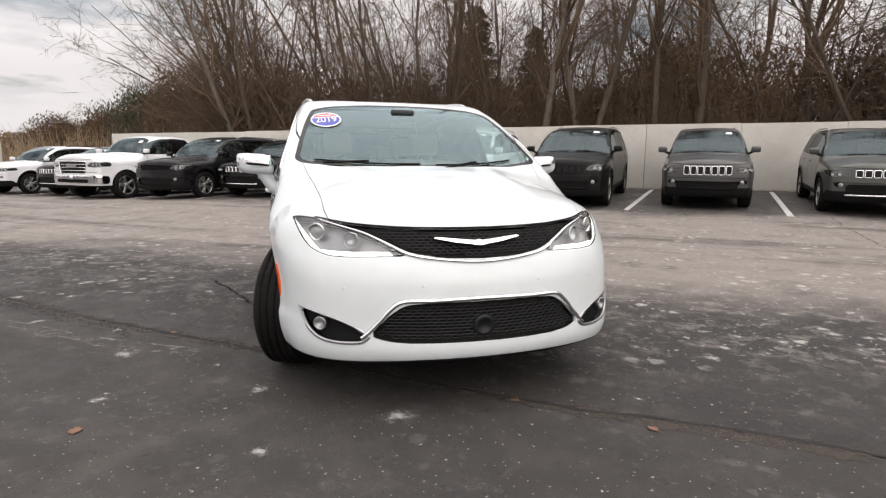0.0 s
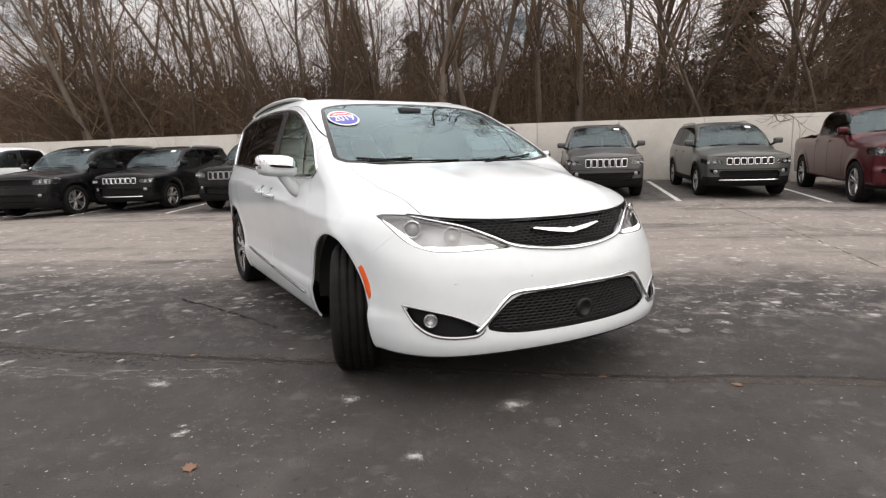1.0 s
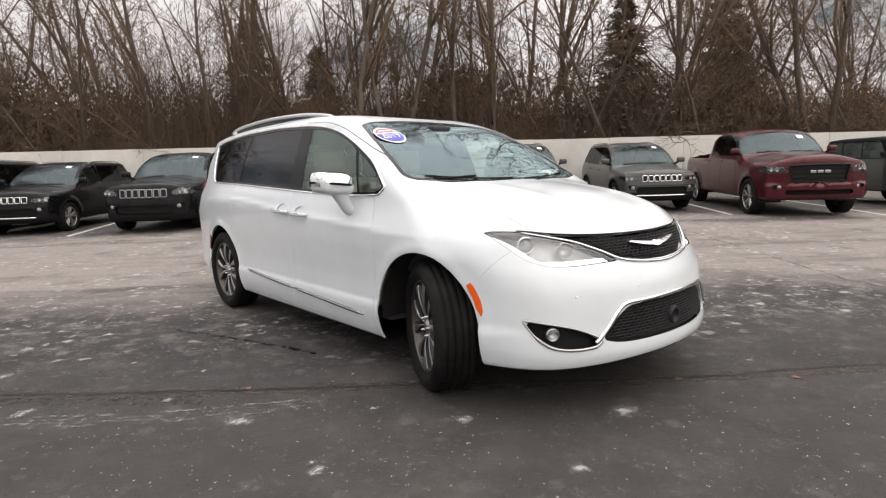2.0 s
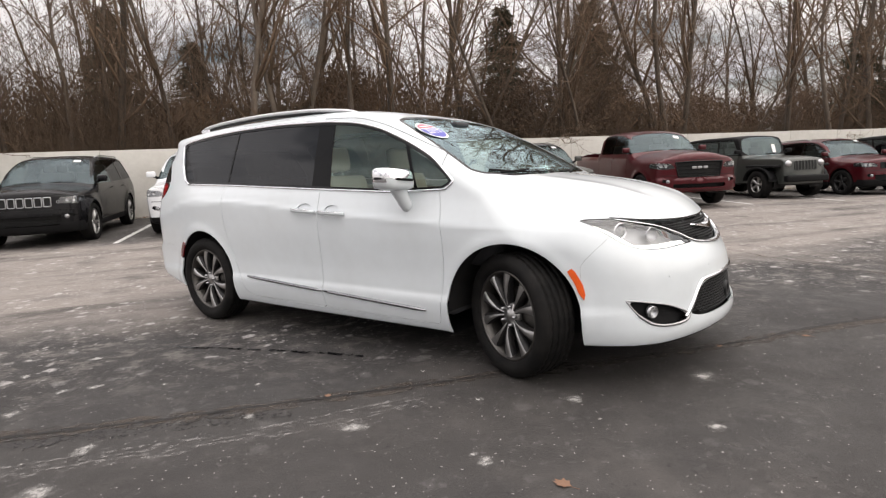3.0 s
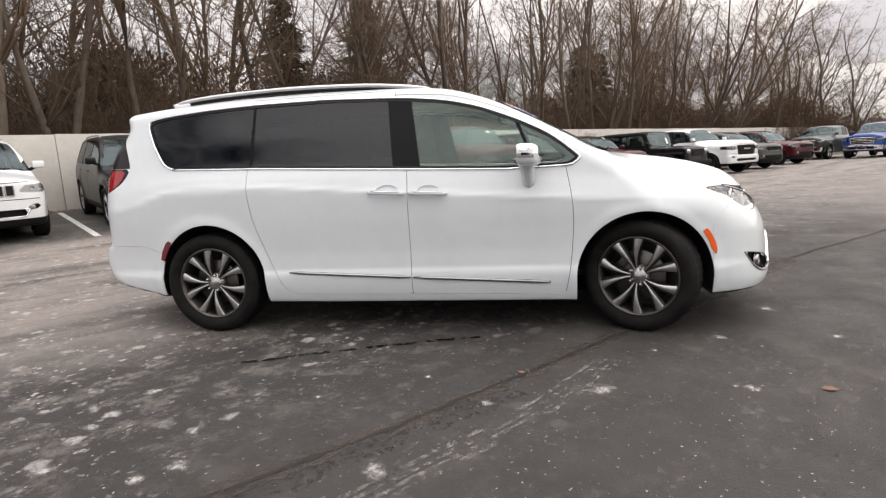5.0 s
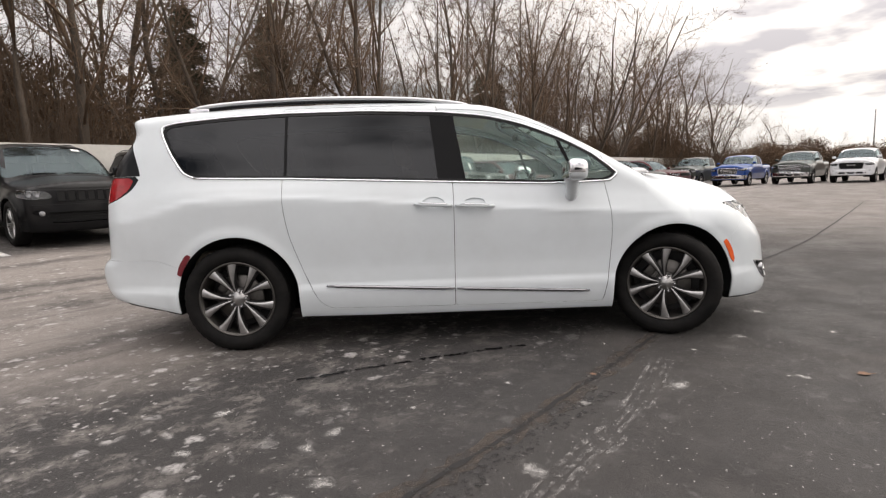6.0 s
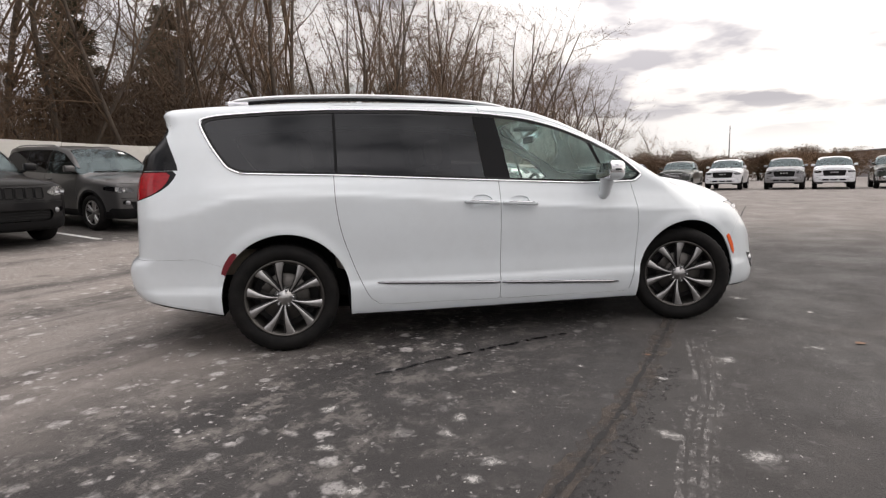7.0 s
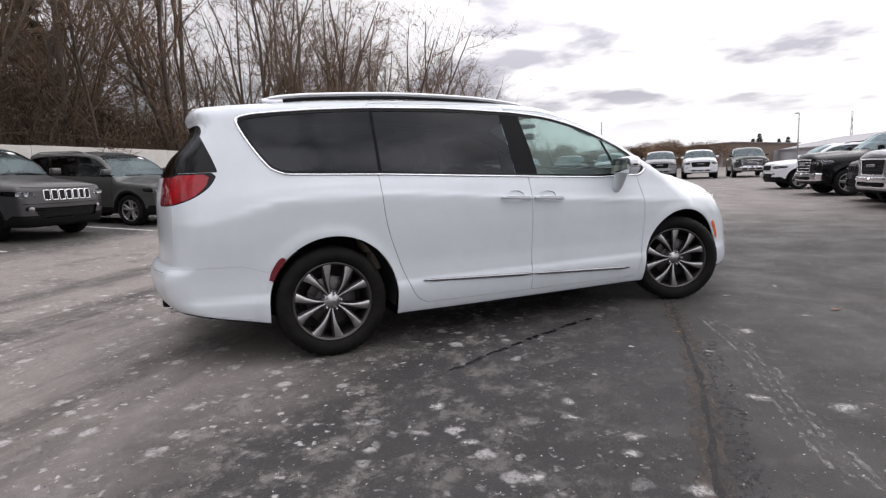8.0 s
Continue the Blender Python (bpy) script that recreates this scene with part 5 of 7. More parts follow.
def row_field(k, kind):
    ro, fo, wb, h, w, hood, belt = (k[q] for q in ("ro", "fo", "wb", "h", "w", "hood", "belt"))
    if kind == "pickup":
        bed = belt + 0.07
        top = fn([(-ro - 0.3, bed), (0.76, bed), (0.87, bed + 0.02), (0.95, h - 0.10), (1.12, h - 0.03), (1.5, h), (2.1, h - 0.02), (2.4, h - 0.08), (3.05, hood + 0.06), (3.20, hood), (3.7, hood - 0.03), (wb + fo * 0.8, hood - 0.08), (wb + fo, hood - 0.14), (wb + fo + 0.2, hood - 0.3)])
        tailx = fn([(0.2, -ro), (2.2, -ro)])
    elif kind == "boxy":
        top = fn([(-ro - 0.2, h - 0.12), (-ro + 0.06, h - 0.03), (-0.2, h), (1.3, h), (1.75, h - 0.02), (1.86, h - 0.06), (2.12, hood + 0.05), (2.20, hood), (wb + fo * 0.55, hood - 0.05), (wb + fo * 0.8, hood - 0.08), (wb + fo, hood - 0.2)])
        tailx = fn([(0.2, -ro), (1.2, -ro), (2.0, -ro + 0.06)])
    else:
        top = fn([(-ro - 0.2, h - 0.20), (-ro + 0.10, h - 0.11), (-ro + 0.35, h - 0.04), (0.0, h - 0.012), (wb * 0.30, h), (wb * 0.48, h - 0.02), (wb * 0.58, h - 0.065), (wb * 0.70, h - 0.20), (wb * 0.84, hood + 0.08), (wb * 0.90, hood + 0.01), (wb + fo * 0.1, hood - 0.015), (wb + fo * 0.55, hood - 0.05), (wb + fo * 0.85, hood - 0.085), (wb + fo, hood - 0.13)])
        tailx = fn([(0.2, -ro + 0.12), (0.45, -ro), (0.75, -ro + 0.02), (belt, -ro + 0.06), (h - 0.25, -ro + 0.26), (h, -ro + 0.30)])
    nose_x = wb + fo
    if kind == "pickup":
        nose = fn([(0.30, nose_x - 0.12), (0.40, nose_x - 0.02), (0.50, nose_x), (0.70, nose_x), (0.73, nose_x - 0.03), (hood - 0.30, nose_x - 0.035), (hood - 0.12, nose_x - 0.05), (hood - 0.02, nose_x - 0.09), (2.2, nose_x - 0.5)])
    else:
        nose = fn([(0.18, nose_x - 0.16), (0.30, nose_x - 0.04), (0.45, nose_x), (0.62, nose_x - 0.005), (hood - 0.22, nose_x - 0.03), (hood - 0.08, nose_x - 0.06), (hood, nose_x - 0.10), (2.2, nose_x - 0.6)])
    roof_w = w * (0.90 if kind == "boxy" else 0.79 if kind == "pickup" else 0.735)
    side = fn([(0.18, w * 0.88), (0.34, w * 0.965), (0.55, w * 0.985), (0.8, w), (belt - 0.12, w * 0.985), (belt, w * 0.95), (h - 0.06, roof_w), (h + 0.2, roof_w - 0.1)])
    plan = fn([(-ro, 0.93), (-ro + 0.5, 0.985), (0.2, 1.0), (wb, 1.0), (wb + fo * 0.5, 0.975), (wb + fo, 0.95 if kind == "pickup" else 0.89)]) if kind != "boxy" else fn([(-ro, 1.0), (1.9, 1.0), (2.3, 0.90), (wb + fo, 0.78)])

    def field(p):
        x, y, z = p[:, 0], np.abs(p[:, 1]), p[:, 2]
        ww = side(z) * plan(x)
        if kind != "boxy":
            for cx in (0.0, wb):
                q = np.hypot(x - cx, z - k["r"])
                ww = ww + 0.022 * np.exp(-((q - k["r"] - 0.075) / 0.06) ** 2)
        tp = (z - (top(x) - 0.05 * (y / 0.8) ** 2 - 0.03 * (y / 0.8) ** 6)) * (0.75 if kind == "pickup" else 0.9)
        # raised bonnet centre
        ahead = np.clip((x - wb * 0.9) / 0.3, 0, 1)
        tp = tp - ahead * (0.035 if kind == "pickup" else 0.016) * np.exp(-(y / (w * 0.52)) ** 6)
        f = smax(y - ww, tp, 0.05 if kind == "boxy" else 0.07)
        f = smax(f, x - (nose(z) - (0.10 if kind in ("boxy", "pickup") else 0.20) * y ** 2 - 0.05 * y ** 6), 0.05 if kind in ("boxy", "pickup") else 0.07)
        f = smax(f, -(x - (tailx(z) + 0.08 * y ** 2)), 0.08)
        return smax(f, 0.26 + (0.12 if kind in ("pickup", "boxy") else 0) - z, 0.03)
    return field


def slots(field, w, z0, z1, n, x0, mat_frame, parent, hole=DARK, thick=0.011, proud=0.0):
    """A grille of upright slots, each with its raised frame."""
    pitch = 2 * w / n
    for i in range(n):
        c = -w + pitch * (i + 0.5)
        poly = rounded([(c - pitch * 0.40, z0), (c + pitch * 0.40, z0), (c + pitch * 0.40, z1), (c - pitch * 0.40, z1)], 0.02, 3)
        pts = on_front(field, poly[:, 0], poly[:, 1], x0, x0 + 3, 0.004 + proud)
        part("slot_frame", tube(pts, thick, 5, closed=True, up=(1, 0, 0)), mat_frame, parent)
        part("slot", (on_front(field, poly[:, 0], poly[:, 1], x0, x0 + 3, 0.003 + proud), [tuple(range(len(poly)))]), hole, parent, smooth=False)


def parked(kind, colour, x, y, heading, label, category, group, grille="slots", trim=None, rims=None, style="ten", dark_top=False, strip=False, tag=True, fine=True, framed_intake=False):
    """One parked vehicle with its front axle over (x, y); heading in degrees."""
    k = KINDS[kind]
    wb, h, w, hood, belt, r, ro, fo = (k[q] for q in ("wb", "h", "w", "hood", "belt", "r", "ro", "fo"))
    trim, rims, body = trim or CHROME, rims or ALLOY, PAINTS[colour]
    a = radians(heading)
    fx, fy = math.cos(a), math.sin(a)
    zf, zr = float(ground_z(x, y)), float(ground_z(x - fx * wb, y - fy * wb))
    m = Matrix.Translation((x - fx * wb, y - fy * wb, zr)) @ Matrix.Rotation(a, 4, "Z") @ Matrix.Rotation(-math.atan2(zf - zr, wb), 4, "Y")
    car = thing({"pickup": "pickup_truck", "boxy": "off_road_vehicle"}.get(kind, "sport_utility_vehicle"), label, category, group, m=m)
    field = row_field(k, kind)
    sk = shell(field, 0.0, wb, 0.80 if kind in ("pickup", "boxy") else 0.72, *((54, 18, 52) if fine else (36, 12, 34)))
    for cx in (0.0, wb):
        _, sk = sk.cut(arch_field(cx, r, r + (0.05 if kind != "boxy" else 0.11), w * 0.62 if kind != "boxy" else w * 0.55))
        if kind in ("compact", "midsize"):
            trim_, sk = sk.cut(arch_field(cx, r, r + 0.10, w * 0.62))
            for q in trim_.sides():
                if q.F:
                    part("arch_trim", q.sheet(-0.006, 0.02), PLASTIC, car)
    rail, sk = sk.cut(lambda v: v[:, 2] - (0.42 if kind in ("pickup", "boxy") else 0.40))
    part("lower_cladding", rail.sheet(0.0), PLASTIC if colour != "red" or kind != "pickup" else body, car)
    top = PLASTIC if dark_top else None
    # glass
    if kind == "pickup":
        dlo = rounded([(1.07, belt + 0.02), (1.11, h - 0.13), (1.6, h - 0.10), (2.25, h - 0.14), (2.55, h - 0.22), (2.98, belt + 0.09), (2.98, belt + 0.02)], 0.05)
        bars, wsx = (1.84,), (2.42, 3.08)
    elif kind == "boxy":
        dlo = rounded([(-ro + 0.16, belt + 0.03), (-ro + 0.20, h - 0.13), (1.66, h - 0.12), (1.98, belt + 0.04)], 0.05)
        bars, wsx = (0.05, 0.95), (1.84, 2.14)
    else:
        dlo = rounded([(-ro + 0.26, belt + 0.06), (-ro + 0.46, h - 0.17), (0.0, h - 0.115), (wb * 0.3, h - 0.10), (wb * 0.48, h - 0.115), (wb * 0.60, h - 0.19), (wb * 0.84, belt + 0.07), (wb * 0.86, belt + 0.01), (wb * 0.4, belt + 0.015), (0.0, belt + 0.035)], 0.05)
        bars, wsx = (0.22, wb * 0.40), (wb * 0.57, wb * 0.865)
    glass, sk = sk.cut(side_field(dlo))
    for b in bars:
        pil, glass = glass.cut(lambda v, b=b: np.abs(v[:, 0] - b - 0.06 * (h - 0.3 - v[:, 2])) - 0.035)
        for q in pil.sides():
            if q.F:
                part("window_pillar", q.sheet(0.002), GLOSS_BLACK, car)
    edges = (-9,) + bars + (9,)
    for b0, b1 in zip(edges, edges[1:]):
        pane, glass = glass.cut(lambda v, b=b1: v[:, 0] - b - 0.06 * (h - 0.3 - v[:, 2]))
        for q in pane.sides():
            if q.F:
                part("side_window", q.sheet(0.008), GLASS_TINT if kind != "boxy" and b1 < 5 else GLASS_ROW, car).visible_shadow = False
    ws_poly = rounded([(wsx[1] + 0.02, -0.3), (wsx[1], w * 0.5), (wsx[1] - 0.08, w * 0.84), (wsx[0] + 0.06, w * (0.83 if kind == "boxy" else 0.69)), (wsx[0], w * 0.4), (wsx[0] - 0.01, -0.3)], 0.05)
    ws, sk = sk.cut(top_field(ws_poly, belt - 0.05))
    o = part("windscreen", ws.sheet(0.006), GLASS_ROW, car)
    o.visible_shadow = False
    if kind == "pickup":
        bed, sk = sk.cut(top_field([(-ro + 0.09, -0.5), (-ro + 0.09, w * 0.86), (0.78, w * 0.86), (0.78, -0.5)], belt - 0.1))
        part("bed_floor", box(-ro + 0.06, 0.80, -w * 0.86, w * 0.86, 0.80, 0.86), PLASTIC, car)
    if dark_top:
        tp, sk = sk.cut(lambda v: belt + 0.01 - v[:, 2])
        part("hard_top", tp.sheet(0.0, 0.01), PLASTIC, car)
    # door seams
    for xs_ in ([wb * 0.82, wb * 0.40, 0.30] if kind not in ("pickup", "boxy") else [2.86, 1.90, 1.0] if kind == "pickup" else [1.98, 1.02, 0.20]):
        if not fine:
            break
        behind, ahead = sk.cut(lambda v, q=xs_: v[:, 0] - q)
        keep = []
        for half in (behind, ahead):
            seam, rest = half.cut(lambda v, q=xs_: np.maximum(np.maximum(np.abs(v[:, 0] - q) - 0.005, 0.5 - v[:, 2]), v[:, 2] - belt))
            keep.append(rest)
            for q in seam.sides():
                if q.F:
                    part("door_gap", q.sheet(0.006), DARK, car)
        o = len(keep[0].V)
        sk = Skin(np.vstack([keep[0].V, keep[1].V]), np.vstack([keep[0].N, keep[1].N]), keep[0].F + [tuple(i + o for i in f) for f in keep[1].F])
    nx = wb + fo
    # lamps
    if kind == "boxy":
        for s in (-1, 1):
            c = on_front(field, s * 0.50, hood - 0.24, wb, nx + 1, 0.0)[0]
            mm = Matrix.Translation(c) @ Matrix.Rotation(math.pi / 2, 4, "Z")
            part("head_lamp", moved(lathe([(0.0, -0.05), (0.06, -0.045), (0.085, -0.02), (0.098, 0.02)], 20), mm), DULL_CHROME, car)
            part("front_fender", box(wb - 0.52, wb + 0.60, min(s * 0.56, s * 0.90), max(s * 0.56, s * 0.90), 2 * r + 0.07, 2 * r + 0.15, 0.03), PLASTIC, car)
    else:
        lz0, lz1 = (hood - 0.42, hood - 0.27) if kind == "pickup" else (hood - 0.33, hood - 0.225) if kind in ("compact", "midsize") else (hood - 0.34, hood - 0.20)
        lp = rounded([(w * 0.58, lz0 + 0.02), (w * 0.60, lz1 - 0.015), (w * 1.06, lz1 + 0.025), (w * 1.06, lz0 + 0.06), (w * 0.88, lz0)], 0.03)
        lamp, sk = sk.cut(front_field(lp, wb + fo * 0.42))
        for q in lamp.sides():
            if q.F:
                l = part("head_lamp", q.sheet(0.001), LENS, car)
                l.visible_shadow = False
                part("housing", q.sheet(0.03), SMOKE if framed_intake else ROW_LAMP, l)
                c = q.V.mean(0)
                for d in (-0.055, 0.05):
                    part("reflector_bowl", moved(lathe([(0.036, -0.012), (0.028, 0.0), (0.0, 0.012)], 12), Matrix.Translation(on_front(field, c[1] + d, c[2], wb, nx + 1, -0.012)[0]) @ Matrix.Rotation(math.pi / 2, 4, "Z")), DULL_CHROME, l)
    # grille and lower intake
    gz1 = hood - (0.20 if kind != "pickup" else 0.24)
    gz0 = gz1 - (0.13 if kind == "compact" else 0.17 if kind in ("midsize", "large") else 0.15 if kind == "long" else 0.36)
    if kind == "boxy":
        gz0, gz1 = hood - 0.42, hood - 0.16
    g = new("grille")
    g.parent = car
    if grille == "slots":
        gw = w * (0.52 if kind != "boxy" else 0.42)
        slots(field, gw, gz0, gz1, 7, wb, trim, g, thick=0.011 if kind != "boxy" else 0.008, proud=0.0 if kind != "boxy" else 0.022)
    else:
        gp = rounded([(-0.3, gz0), (w * 0.50, gz0), (w * 0.57, gz1 - 0.02), (-0.3, gz1)], 0.03)
        cutg, sk = sk.cut(front_field(gp, wb + fo * 0.4))
        part("grille_back", cutg.sheet(0.03), DARK, g)
        ed = gp[gp[:, 0] >= 0]
        lp2 = [(w * 0.50, gz0), (w * 0.57, gz1 - 0.01), (0.0, gz1), (-w * 0.57, gz1 - 0.01), (-w * 0.50, gz0), (0.0, gz0)]
        lp2 = rounded(lp2, 0.03)
        part("grille_frame", tube(on_front(field, lp2[:, 0], lp2[:, 1], wb, nx + 1, 0.003), 0.016, 5, closed=True, up=(1, 0, 0)), trim, g)
        for i in range(1, 4):
            z = gz0 + (gz1 - gz0) * i / 4
            yy = np.linspace(-w * 0.5, w * 0.5, 9)
            part("grille_bar", tube(on_front(field, yy, np.full(9, z), wb, nx + 1, -0.01), 0.013 if grille == "bars" else 0.008, 5), trim if grille == "bars" else PLASTIC, g)
        if kind == "pickup":
            for d in (-0.14, 0.0, 0.14):
                part("grille_emblem", box(0, 0.02, d - 0.055, d + 0.055, -0.03, 0.03, 0.006), DULL_CHROME, g, m=Matrix.Translation(on_front(field, 0, gz0 + (gz1 - gz0) * 0.6, wb, nx + 1, 0.0)[0]))
    iz0, iz1 = (0.44, 0.56) if framed_intake else (0.42, 0.60) if kind not in ("pickup", "boxy") else (0.50, 0.60)
    if kind == "boxy":
        part("front_bumper", box(nx - 0.06, nx + 0.12, -0.64, 0.64, 0.48, 0.66, 0.04), PLASTIC, car)
    else:
        ip = rounded([(-0.3, iz0), (w * 0.62, iz0), (w * 0.70, iz1), (-0.3, iz1)], 0.03)
        it, sk = sk.cut(front_field(ip, wb + fo * 0.4))
        part("lower_intake", it.sheet(0.05), DARK, car)
        if framed_intake:
            fr_ = rounded([(w * 0.62, iz0), (w * 0.70, iz1), (-w * 0.70, iz1), (-w * 0.62, iz0)], 0.03)
            part("intake_frame", tube(on_front(field, fr_[:, 0], fr_[:, 1], wb, nx + 1, 0.002), 0.012, 5, closed=True, up=(1, 0, 0)), CHROME, car)
        for i in range(3):
            yy = np.linspace(-w * 0.6, w * 0.6, 9)
            part("intake_bar", tube(on_front(field, yy, np.full(9, iz0 + (iz1 - iz0) * (i + 1) / 4), wb, nx + 1, -0.02), 0.007, 4), PLASTIC, car)
        # dark pockets round the fog lamps
        fz = 0.58 if kind != "pickup" else 0.66
        pk = rounded([(w * 0.68, fz - 0.045), (w * 0.66, fz + 0.03), (w * 0.84, fz + 0.06), (w * 0.88, fz - 0.02)], 0.02)
        pocket, sk = sk.cut(front_field(pk, wb + fo * 0.4))
        for q in pocket.sides():
            if q.F:
                part("fog_pocket", q.sheet(0.03), PLASTIC, car)
        # shut line of the bonnet, and a dark line painting a crease's shade under the lamps
        yy = np.linspace(-w * 0.86, w * 0.86, 15)
        part("bonnet_gap", tube(on_front(field, yy, hood - (0.165 if kind != "pickup" else 0.20) + 0.03 * (np.abs(yy) / w) ** 2, wb, nx + 1, 0.0), 0.006, 4), DARK, car)
        part("bumper_crease_shade", tube(on_front(field, yy, np.full(15, hood - (0.43 if kind != "pickup" else 0.56)), wb, nx + 1, 0.0), 0.007, 4), DARK, car)
        for s in (-1, 1):
            c = on_front(field, s * w * 0.74, 0.58 if kind != "pickup" else 0.66, wb, nx + 1, 0.0)[0]
            part("fog_lamp", moved(lathe([(0.0, -0.012), (0.035, -0.010), (0.045, 0.01)], 14), Matrix.Translation(c) @ Matrix.Rotation(math.pi / 2 + s * 0.5, 4, "Z")), SMOKE, car)
        if kind == "pickup":
            bz = rounded([(-0.3, 0.47), (w * 1.02, 0.47), (w * 1.02, 0.70), (-0.3, 0.70)], 0.02)
            bb, sk = sk.cut(front_field(bz, wb + fo * 0.55))
            part("front_bumper", bb.sheet(-0.02, 0.04), trim if trim is CHROME else body, car)
        if strip:
            yy = np.linspace(-w * 0.66, w * 0.66, 11)
            part("bumper_strip", tube(on_front(field, yy, np.full(11, 0.40), wb, nx + 1, 0.006), 0.020, 6), CHROME, car)
    if kind not in ("pickup", "boxy"):
        chin, sk = sk.cut(lambda v: np.maximum(v[:, 2] - (0.38 if framed_intake else 0.47), wb + fo * 0.55 - v[:, 0]))
        part("front_valance", chin.sheet(0.0), PLASTIC, car)
    part("body", sk.sheet(0.0, 0.012), body, car)
    for s in (-1, 1):
        wy = np.linspace(s * w * 0.08, s * w * 0.60, 7)
        part("wiper", tube(on_top(field, np.full(7, wsx[1] - 0.03) - 0.05 * (wy / w) ** 2, wy, 0.9, 0.006), 0.008, 4), PLASTIC, car)
        # mirrors
        mx = {"pickup": 2.92, "boxy": 2.05}.get(kind, wb * 0.80)
        py = on_side(field, mx, belt + 0.02, 1)[0][1]
        mr = part("mirror", moved(box(-0.05, 0.06, -0.095, 0.095, -0.055, 0.075, 0.035), Matrix.Translation((mx, s * (py + 0.12), belt + 0.11))), body if kind != "boxy" else PLASTIC, car)
        part("mirror_arm", tube([(mx + 0.02, s * (py - 0.02), belt + 0.03), (mx, s * (py + 0.08), belt + 0.08)], 0.028, 6), PLASTIC, mr)
        # handles
        for hx in ([wb * 0.48, wb * 0.14] if kind not in ("pickup", "boxy") else [1.98, 1.02] if kind == "pickup" else [1.15, 0.32]):
            pts = on_side(field, np.linspace(hx - 0.09, hx + 0.09, 5), np.full(5, belt - 0.10), s, 0.02)
            part("door_handle", tube(pts, 0.013, 6), body, car)
        if kind not in ("pickup", "boxy"):
            rx = np.linspace(-ro + 0.45, wb * 0.44, 10)
            rz = on_top(field, rx, np.full(10, w * 0.66), 0.9, 0.03)
            part("roof_rail", tube([(p[0], s * p[1], p[2] - (0.03 if i in (0, 9) else 0)) for i, p in enumerate(rz)], 0.014, 6), PLASTIC if trim is PLASTIC else DULL_CHROME, car)
        for cx in (0.0, wb):
            well(car, cx, r + 0.07, s * w * 0.5, s * (w * 0.97 if kind != "boxy" else w * 0.9), r)
            if kind == "boxy":
                V, F = [], []
                for i in range(11):
                    t = math.pi * (0.06 + 0.88 * i / 10)
                    px, pz = cx + (r + 0.15) * math.cos(t), r + (r + 0.10) * math.sin(t) ** 0.7
                    V += [(px, s * 0.72, pz), (px, s * 0.94, pz), (px, s * 0.94, pz - 0.06), (px, s * 0.72, pz - 0.06)]
                for i in range(10):
                    for j in range(4):
                        F.append((i * 4 + j, i * 4 + (j + 1) % 4, i * 4 + 4 + (j + 1) % 4, i * 4 + 4 + j))
                part("fender_flare", (V, F), PLASTIC, car)
    for cx in (0.0, wb):
        for s in (-1, 1):
            make_wheel(car, cx, s * (w - 0.115 if kind != "boxy" else w + 0.0), r, 0.235 if kind not in ("pickup", "boxy") else 0.27, r * (0.66 if kind != "boxy" else 0.56), s, 0.0, style, detail=False, spin=0.3 + x, alloy=rims)
    # cabin: dark tub, seats, papers behind the windscreen
    part("cabin_tub", box(-ro + 0.3 if kind != "pickup" else 1.02, wsx[1] - 0.10, -w * 0.86, w * 0.86, 0.55, belt - 0.10, 0.05), CABIN, car)
    sx = wsx[0] - 0.55
    for xx in (sx, sx - 0.85):
        for s in (-1, 1):
            part("seat_back", moved(box(-0.06, 0.06, -0.24, 0.24, 0.0, 0.48, 0.04), Matrix.Translation((xx, s * 0.40, belt - 0.22)) @ Matrix.Rotation(-0.25, 4, "Y")), CABIN_GREY, car)
            part("head_restraint", box(xx - 0.22, xx - 0.12, s * 0.40 - 0.12, s * 0.40 + 0.12, belt + 0.26, belt + 0.42, 0.03), CABIN_GREY, car)
    part("dashboard", box(wsx[1] - 0.40, wsx[1] - 0.05, -w * 0.84, w * 0.84, belt - 0.35, belt - 0.04, 0.05), CABIN, car)
    if tag:
        q = on_top(field, [wsx[0] + 0.14, wsx[0] + 0.14, wsx[0] + 0.24, wsx[0] + 0.24], [w * 0.40, w * 0.54, w * 0.54, w * 0.40], 0.9, 0.004)
        part("window_tag", (q, [(0, 1, 2, 3)]), PAPER, car, "small white tag in the windscreen", smooth=False)
    return car


ROW = "cars parked along the wall"
N90 = -90


